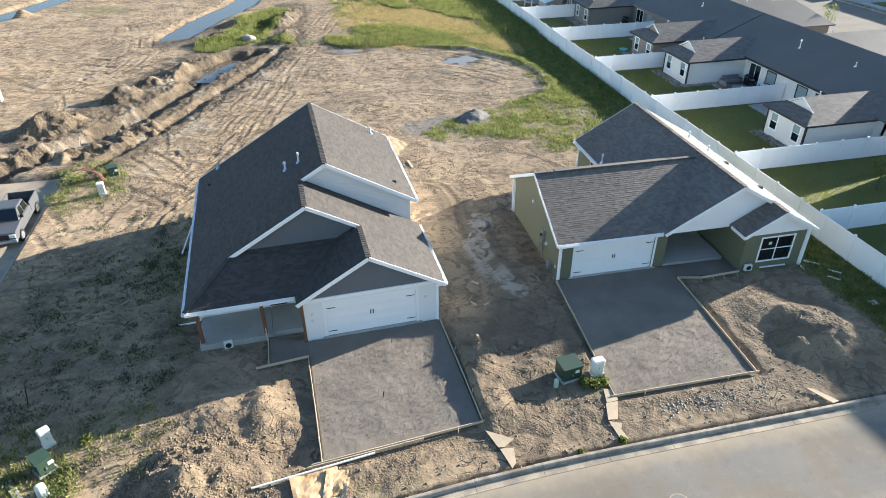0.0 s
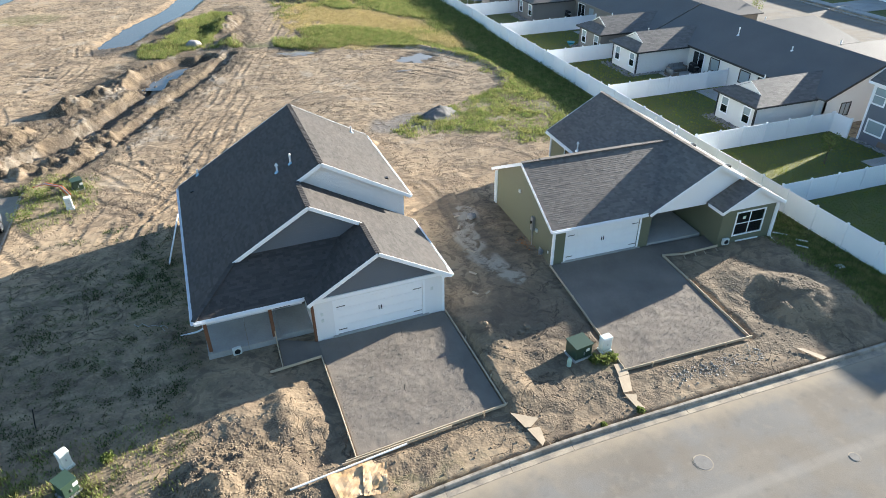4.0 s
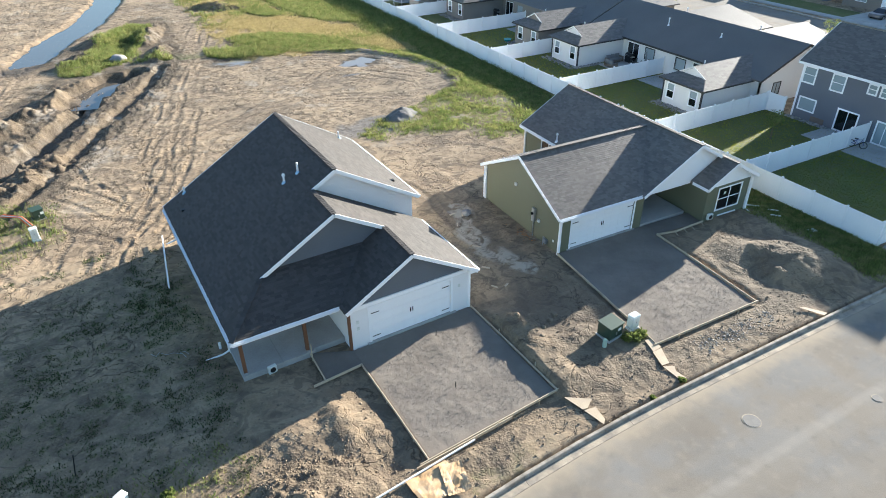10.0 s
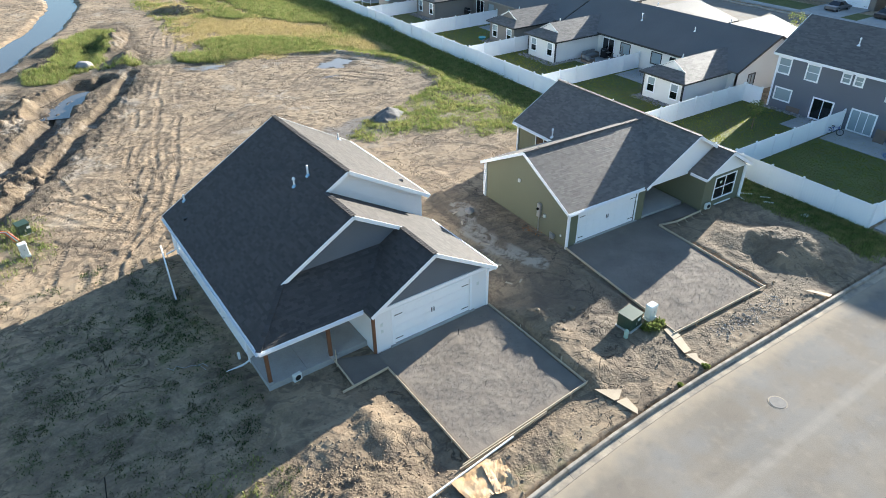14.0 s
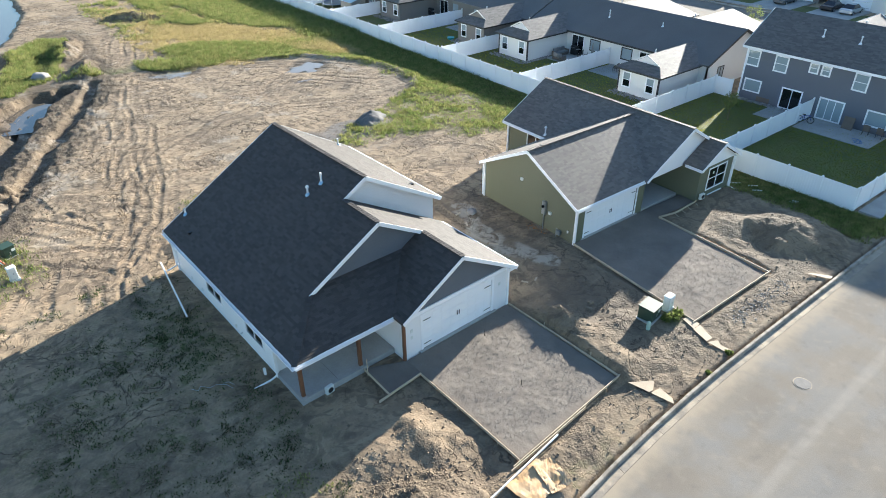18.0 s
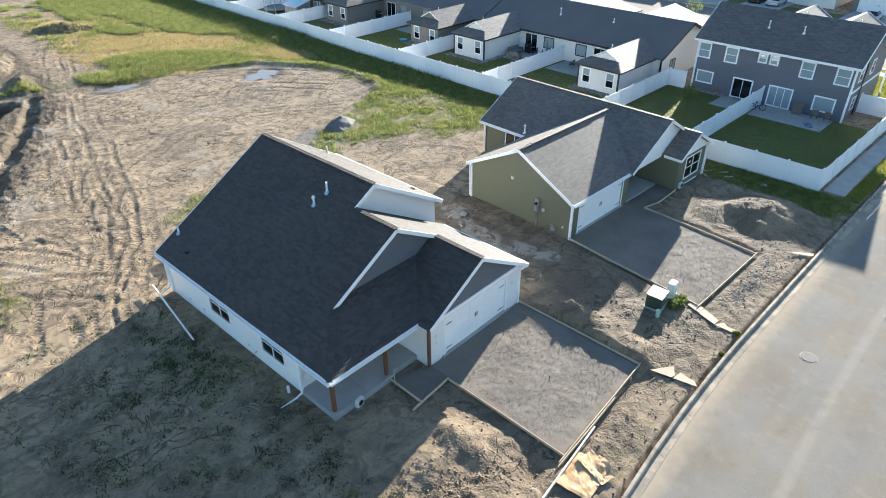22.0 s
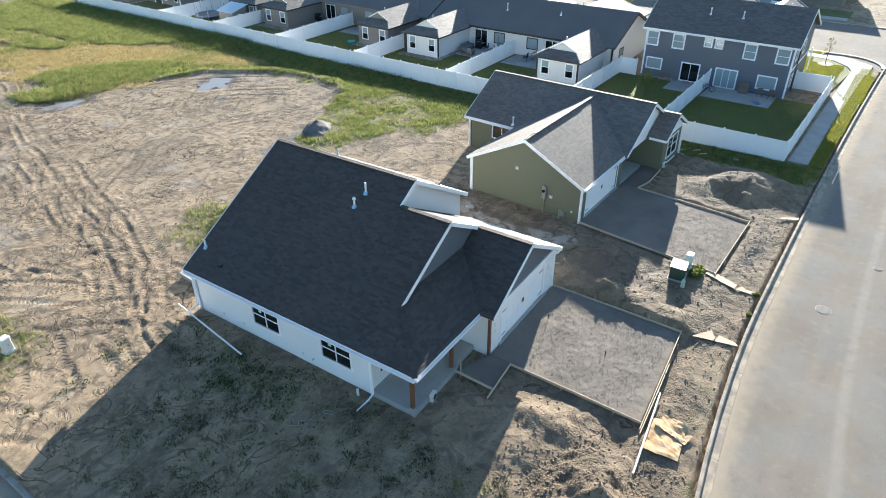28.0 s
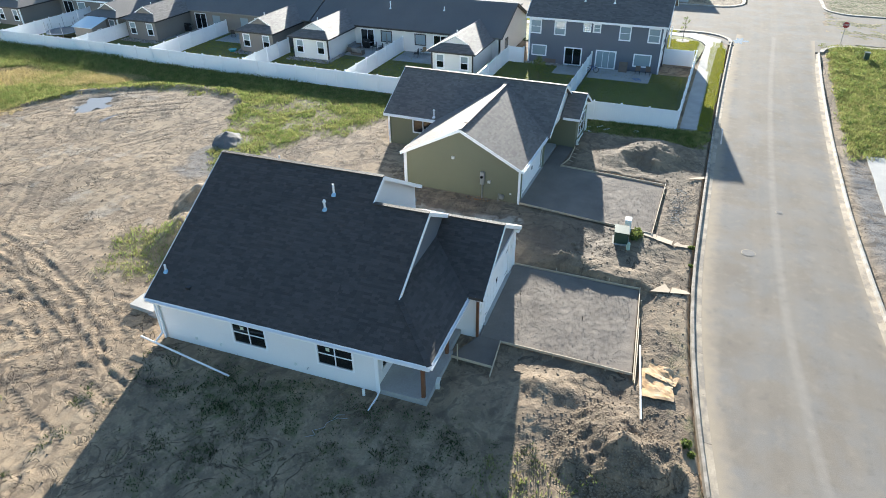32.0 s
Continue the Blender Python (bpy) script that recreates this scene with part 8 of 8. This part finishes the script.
grill(45.7, 57.9, -90, "black barbecue grill on the duplex patio")
grill(44.9, 84.6, -90, "black barbecue grill on the taupe patio")
grill(44.6, 72.6, -90, "covered black grill by the taupe wing")
for x, y, d, lab in ((46.4, 27.0, 0.9, "weathered wooden sheet leaning on the charcoal wall"), (47.2, 35.3, 1.3, "dark wire trellis leaning on the charcoal wall")):
    o = solid("leaning_panel", M().box(-0.03, 0.03, -d / 2, d / 2, 0, 1.1), WOODOLD, lab, "panel", (x + 0.6, y, 0.0))
    o.matrix_world = pose(x + 0.25, y, -0.02, 0, 10, 0)
bike = thing("bicycle", "blue child's bicycle leaning by the fence end", "bicycle", (45.4, 30.1, -0.02), 20)
for y in (-0.45, 0.45):
    wh = M()
    for k in range(16):
        a, b = 2 * math.pi * k / 16, 2 * math.pi * (k + 1) / 16
        wh.beam((0, y + 0.28 * math.cos(a), 0.3 + 0.28 * math.sin(a)), (0, y + 0.28 * math.cos(b), 0.3 + 0.28 * math.sin(b)), 0.05, 0.05, (1, 0, 0))
    part("wheel", wh, RUBBER, bike)
part("frame", M().tube([(0, -0.45, 0.3), (0, -0.3, 0.75), (0, 0.15, 0.65), (0, 0.45, 0.3), (0, 0.0, 0.3), (0, 0.15, 0.65)], 0.025).tube([(0, 0.0, 0.3), (0, -0.3, 0.7)], 0.025), surf("blue_paint", (0.03, 0.08, 0.30), 0.4, 0.1), bike)
part("handlebar", M().cyl((-0.25, -0.3, 0.85), (0.25, -0.3, 0.85), 0.02, n=6), BLACK, bike)
part("saddle", M().box(-0.07, 0.07, 0.05, 0.3, 0.72, 0.78), BLACK, bike)
solid("hose", M().tube([(44.2 + 0.25 * math.cos(k * 0.7) + 0.03 * k, 24.9 + 0.35 * math.sin(k * 0.7) + 0.02 * k, 0.03) for k in range(22)], 0.02, 6), surf("blue_hose", (0.05, 0.16, 0.35), 0.5, 0.1), "blue garden hose coiled on the patio", "hose")
solid("splash_bowl", M().cyl((0, 0, 0), (0, 0, 0.28), 0.35, 0.5, 18), TEAL, "teal plastic tub on the lawn", "tub", (39.0, 72.9, -0.05))
solid("parasol_closed", M().cyl((0, 0, 0), (0, 0, 2.0), 0.03, n=8).cyl((0, 0, 0.9), (0, 0, 2.1), 0.16, 0.04, 10), CUSHION, "closed grey parasol on the patio", "parasol", (45.3, 54.9, 0.0))

# stop sign at the crossing
sg = thing("stop_sign", "red octagonal stop sign on a steel post", "sign", (66.6, 3.9, -0.1), 0)
part("post", M().cyl((0, 0, -0.2), (0, 0, 2.6), 0.035), METAL, sg)
oc = [(0.38 * math.cos(radians(22.5 + 45 * k)), 0.38 * math.sin(radians(22.5 + 45 * k))) for k in range(8)]
part("border", M().prism([(-0.045, y * 1.05, 2.45 + z * 1.05) for y, z in oc], (0.02, 0, 0)), WHITE, sg)
part("plate", M().prism([(-0.055, y, 2.45 + z) for y, z in oc], (0.012, 0, 0)), REDP, sg)
cu = bpy.data.curves.new("lettering", "FONT")
cu.body, cu.size, cu.align_x, cu.align_y, cu.extrude = "STOP", 0.27, "CENTER", "CENTER", 0.002
cu.materials.append(WHITE)
lt = new("lettering", cu)
lt.parent = sg
lt.matrix_local = Matrix.Translation((-0.062, 0, 2.45)) @ Euler((radians(90), 0, radians(-90))).to_matrix().to_4x4()
solid("mail_cluster_box", M().box(-0.3, 0.3, -0.25, 0.25, 0, 0.9).box(-0.36, 0.36, -0.3, 0.3, 0.9, 0.95), UTILG, "dark utility box with a pale lid in the weeds", "box", (61.0, 1.8, z_at(61.0, 1.8)))
solid("slab", M().box(21.0, 31.2, 2.0, 5.3, -0.3, 0.02), CONCRETE, "pale new concrete pad across the street", "slab", kind="structure")


# ---- trees ----
def leaf_cloud(center, radius, count, size, seed, squash=1.0, base_fill=0.35):
    rng = np.random.RandomState(seed)
    d = rng.normal(size=(count, 3))
    d /= np.linalg.norm(d, axis=1)[:, None]
    r = radius * (base_fill + (1 - base_fill) * rng.rand(count) ** 0.5) * (0.75 + 0.5 * rng.rand(count))
    c = np.asarray(center) + d * r[:, None] * [1, 1, squash]
    a = rng.normal(size=(count, 3))
    a /= np.linalg.norm(a, axis=1)[:, None]
    b = np.cross(a, rng.normal(size=(count, 3)))
    b /= np.linalg.norm(b, axis=1)[:, None]
    s = size * (0.6 + 0.8 * rng.rand(count))[:, None]
    v = np.stack([c - a * s, c + b * s * 0.5, c + a * s, c - b * s * 0.5], 1).reshape(-1, 3)
    return v, np.arange(4 * count).reshape(-1, 4)


def tree(x, y, z, h, crown, leaves, seed, label):
    t = thing("young_tree", label, "tree", (x, y, z), seed * 40, group="young trees")
    rng = random.Random(seed)
    tk = M()
    pts = [(0, 0, -0.1), (0.03, 0.02, h * 0.3), (-0.02, 0.03, h * 0.6), (0.02, 0, h * 0.92)]
    for k in range(3):
        tk.cyl(pts[k], pts[k + 1], 0.05 - 0.013 * k, 0.05 - 0.013 * (k + 1), 8)
    part("trunk", tk, BARK, t)
    vs, fs, n = [], [], 0
    for k in range(7):
        a, zz = k * 2.4, h * (0.4 + 0.075 * k)
        tip = (crown * 0.75 * math.cos(a) * rng.uniform(0.6, 1), crown * 0.75 * math.sin(a) * rng.uniform(0.6, 1), zz + h * 0.16)
        part("branch", M().cyl((0, 0, zz), tip, 0.018, 0.006, 6), BARK, t)
        v, f = leaf_cloud(tip, crown * 0.42, leaves // 7, 0.07, seed * 10 + k)
        vs.append(v)
        fs.append(f + n)
        n += len(v)
    part("crown", np_mesh("crown", np.concatenate(vs), np.concatenate(fs), LEAF), LEAF, t)
    return t


tree(40.8, 34.9, -0.05, 2.3, 0.85, 900, 1, "young leafy tree staked in a fenced lawn")
tree(62.0, 21.9, 0.0, 2.8, 0.5, 160, 2, "slender young tree in a ring of rocks")
tree(66.2, 47.5, 0.0, 4.2, 1.1, 700, 3, "young street tree by the far pavement")
tree(66.2, 72.0, 0.0, 4.0, 1.0, 600, 4, "young street tree by the far pavement")
solid("rock_ring", M().cyl((0, 0, -0.05), (0, 0, 0.04), 0.85, 0.8, 24), ROCKS, "round bed of grey stones about a young tree", "rock bed", (62.0, 21.9, 0.0), kind="structure")


# ---- beds of stones along the duplex walls ----
rng = np.random.RandomState(12)
sx, sy = [], []
for cy in (53.15, 78.5):
    for s in (-1, 1):
        y0 = cy + s * 8.9
        sx += [rng.uniform(38.4, 39.5, 260), rng.uniform(39.5, 43.0, 200)]
        sy += [rng.uniform(y0 - 2.9, y0 + 2.9, 260), rng.uniform(y0 + (2.45 if s < 0 else -2.9), y0 + (2.9 if s < 0 else -2.45), 200)]
sx += [rng.uniform(46.7, 47.3, 300)]
sy += [rng.uniform(31, 38, 300)]
scatter_stones("river_rock", np.concatenate(sx), np.concatenate(sy), 0.12, ROCKS, "bed of rounded grey river rock along house walls", "rock bed", 12, lift=0.07)

# clods and stones on the churned ground
n = 110000
cx, cy = rng.uniform(-26, 31, n), rng.uniform(16.3, 100, n)
d = np.zeros(n)
fr = (cy > kerb_y(cx) + 0.2) & (cy < 27) & (cx > -11)
d += 0.10 * fr
for hxx, hyy, r in ((-6.2, 19.0, 3.2), (-22.6, 62.5, 4.5), (-18, 57, 7), (-17.6, 69.6, 3), (8.4, 23.6, 1.6)):
    d += 0.9 * (np.hypot(cx - hxx, cy - hyy) < r)
d += 0.6 * (np.minimum(line_dist(cx, cy, DITCH), line_dist(cx, cy, DITCH2)) < 2.6)
d += 0.035
d *= 0.35 + 1.3 * step(0.4, 0.6, fbm(cx * 0.8, cy * 0.8, 3, 44))
a1 = (np.abs(cx - 2.4) < 3.9) & (np.abs(cy - 23.2) < 4.3) | (np.abs(cx - 16.5) < 4) & (np.abs(cy - 24.3) < 5) | (np.abs(cx + 0.5) < 6.6) & (np.abs(cy - 35) < 8.2) | (np.abs(cx - 21) < 8) & (np.abs(cy - 35.5) < 7.4)
keep = (rng.rand(n) < d) & ~a1
scatter_stones("soil_clod", cx[keep], cy[keep], 0.055, CLOD, "crumbled clods and stones strewn over the earth", "clods", 13)
n = 15000
qx, qy = rng.uniform(-10.5, -2, n), rng.uniform(16.4, 23.5, n)
qd = np.clip(1.15 - np.hypot((qx + 6.3) / 3.4, (qy - 18.9) / 2.8), 0.04, 1) * step(0.40, 0.6, fbm(qx * 1.2, qy * 1.2, 3, 45))
keep = (rng.rand(n) < qd) & (qy > kerb_y(qx) + 0.3) & ~((qx > -1.6) & (qy > 18.7))
scatter_stones("heap_clod", qx[keep], qy[keep], 0.045, CLOD, "crumbled dark clods over the front soil heap", "clods", 15)
n = 16000
px, py = np.concatenate([rng.uniform(-1.0, 6.0, n // 2), rng.uniform(13.0, 20.2, n // 2)]), rng.uniform(19.9, 28.6, n)
zg = np.where(px < 8, np.interp(py, [19.4, 27], [0.0, 0.24]), np.interp(py, [19.8, 29], [0.0, 0.26]))
ok = (px > 8) | (py < 26.9)
px, py, zg = px[ok], py[ok], zg[ok]
st = scatter_stones("gravel_stone", px, py, 0.018, surf("gravel_stone", (0.19, 0.168, 0.147), 0.95, 0.15, island=0.35), "loose stones on the gravel drives", "gravel", 14)
co = np.empty(len(st.data.vertices) * 3, np.float32)
st.data.vertices.foreach_get("co", co)
co = co.reshape(-1, 6, 3)
co[:, :, 2] += (zg - land(px, py))[:, None] + 0.01
st.data.vertices.foreach_set("co", co.ravel())


# ---- grass and weeds ----
def grass(name, xs, ys, hs, blades, width, mat, label, seed, spread=0.16):
    """Tufts of leaning blades, joined."""
    rng = np.random.RandomState(seed)
    n = len(xs)
    X = np.repeat(xs, blades) + rng.normal(0, spread, n * blades)
    Y = np.repeat(ys, blades) + rng.normal(0, spread, n * blades)
    H = np.repeat(hs, blades) * rng.uniform(0.5, 1.15, n * blades)
    Z = np.repeat(land(xs, ys), blades) - 0.03
    a = rng.rand(n * blades) * 6.283
    lean = rng.uniform(0.1, 0.6, n * blades) * H
    b = rng.rand(n * blades) * 6.283
    w = width * rng.uniform(0.6, 1.3, n * blades)
    p0 = np.stack([X - w * np.cos(a), Y - w * np.sin(a), Z], -1)
    p1 = np.stack([X + w * np.cos(a), Y + w * np.sin(a), Z], -1)
    p2 = np.stack([X + lean * np.cos(b), Y + lean * np.sin(b), Z + H], -1)
    V = np.stack([p0, p1, p2], 1).reshape(-1, 3)
    F = np.arange(len(V)).reshape(-1, 3)
    ob = new(name, np_mesh(name, V, F, mat))
    return tagged(ob, label, "grass", kind="stuff")


n = 150000
xs = np.concatenate([rng.uniform(-6, 4, n // 20), rng.uniform(4, 31.6, n), rng.uniform(-20, -8, n // 12), rng.uniform(-12, 0, n // 12), rng.uniform(30, 66, n // 4), rng.uniform(27, 31.7, n // 10)])
ys = np.concatenate([rng.uniform(43.5, 55, n // 20), rng.uniform(44, 135, n), np.concatenate([rng.uniform(17, 24, n // 24), rng.uniform(43, 54, n // 12 - n // 24)]), rng.uniform(83, 108, n // 12), rng.uniform(-18, 7, n // 4), rng.uniform(17, 46, n // 10)])
g, dr = masks(xs, ys)[:2]
keep = rng.rand(len(xs)) < g * np.where((ys < 60) & (xs < 27) & (ys > 40), 0.55, 0.8)
keep &= ~((np.abs(xs - 21) < 8.2) & (np.abs(ys - 35.5) < 7.6))
gx2, gy2 = xs[keep], ys[keep]
hh = 0.16 + 0.16 * fbm(gx2 * 0.4, gy2 * 0.4, 2, 91) + 0.30 * step(26.5, 29, gx2) * step(55, 60, gy2) + 0.22 * step(80, 86, gy2) + 0.12 * (gy2 < 8)
grass("wild_grass", gx2, gy2, hh, 6, 0.035, GRASSB, "rank green wild grass and weeds over the open lot", 21)
keep = rng.rand(len(xs)) < dr * 0.9
grass("dry_grass", xs[keep], ys[keep], 0.15 + 0.15 * rng.rand(keep.sum()), 6, 0.03, DRYB, "dry straw-coloured grass", 22)
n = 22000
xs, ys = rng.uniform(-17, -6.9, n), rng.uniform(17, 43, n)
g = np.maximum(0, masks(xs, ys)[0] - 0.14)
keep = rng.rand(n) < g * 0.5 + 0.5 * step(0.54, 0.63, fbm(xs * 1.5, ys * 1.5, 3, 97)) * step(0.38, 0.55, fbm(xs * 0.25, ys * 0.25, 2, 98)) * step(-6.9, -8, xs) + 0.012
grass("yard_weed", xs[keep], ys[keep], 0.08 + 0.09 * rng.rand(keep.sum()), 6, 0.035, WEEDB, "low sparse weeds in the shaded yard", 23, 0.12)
def mown(pts_rect, n, seed, label):
    """Short mown blades over a lawn in the sun."""
    r = np.random.RandomState(seed)
    X, Y, Z = [], [], []
    for x0, x1, ya, yb, z in pts_rect:
        k = int(n * (x1 - x0) * (yb - ya))
        X.append(r.uniform(x0, x1, k))
        Y.append(r.uniform(ya, yb, k))
        Z.append(np.full(k, z))
    X, Y, Z = np.concatenate(X), np.concatenate(Y), np.concatenate(Z)
    a, b, w, h = r.rand(len(X)) * 6.28, r.rand(len(X)) * 6.28, 0.03 * r.uniform(0.6, 1.3, len(X)), 0.075 * r.uniform(0.6, 1.2, len(X))
    V = np.stack([np.stack([X - w * np.cos(a), Y - w * np.sin(a), Z], -1), np.stack([X + w * np.cos(a), Y + w * np.sin(a), Z], -1), np.stack([X + 0.6 * h * np.cos(b), Y + 0.6 * h * np.sin(b), Z + h], -1)], 1).reshape(-1, 3)
    return tagged(new("mown_grass", np_mesh("mown_grass", V, np.arange(len(V)).reshape(-1, 3), LAWNB)), label, "lawn", kind="stuff")


mown([(32.1, 40, 17.15, 18.35, -0.005), (40, 50, 17.0, 18.25, -0.005), (50, 60, 16.75, 18.5, -0.005), (60, 62.5, 17.2, 18.3, -0.005), (52, 60.2, 20.0, 26, -0.004), (57.2, 64.3, 23.4, 34, -0.004), (60.2, 62.4, 19.9, 23.4, -0.004), (66.1, 67.1, 23, 45, -0.006)], 260, 61, "short bright mown grass on the verge and corner lawn")
mown([(32.2, 47.0, 31.0, 39.8, -0.055), (32.2, 47.0, 20.6, 30.3, -0.055), (32.2, 46, 40.8, 53, -0.055), (32.2, 41, 53.5, 66, -0.055), (32.2, 46, 66.4, 79, -0.055)], 60, 62, "short green mown grass on the fenced lawns")
for k, (x, y, r, h) in enumerate(((12.0, 20.7, 0.35, 0.4), (12.5, 20.75, 0.3, 0.4), (11.55, 20.85, 0.3, 0.45), (11.9, 17.3, 0.18, 0.16), (9.9, 17.2, 0.14, 0.12), (-11.2, 19.8, 0.7, 0.6), (-11.9, 18.9, 0.6, 0.6), (-11.0, 22.4, 0.3, 0.4), (-13.6, 20.6, 0.8, 0.45), (-18.2, 46.6, 0.8, 0.7), (-17.2, 49.7, 0.7, 0.7), (-4.6, 16.35, 0.22, 0.25), (-5.1, 16.1, 0.16, 0.2))):
    v, f = leaf_cloud((0, 0, h * 0.45), r, 240, 0.07, 300 + k, h / r * 0.5)
    o = tagged(new("weed_clump", np_mesh("weed_clump", v, f, LEAF)), kind="stuff")
    o.location = (x, y, z_at(x, y))
    tagged(o, "leafy green weed clump on bare soil", "weed", "weed clumps")
n = 260
sx, sy = rng.uniform(31, 66, n), rng.uniform(-16, 6, n)
sc = []
for x, y in zip(sx, sy):
    v, f = leaf_cloud((x, y, z_at(x, y) + 0.25), 0.55, 60, 0.09, int(abs(x * 100 + y)), 0.6)
    sc.append((v, f))
o = 0
V, F = [], []
for v, f in sc:
    V.append(v)
    F.append(f + o)
    o += len(v)
tagged(new("scrub", np_mesh("scrub", np.concatenate(V), np.concatenate(F), LEAF)), "low green scrub on the vacant lot across the street", "scrub", kind="stuff")
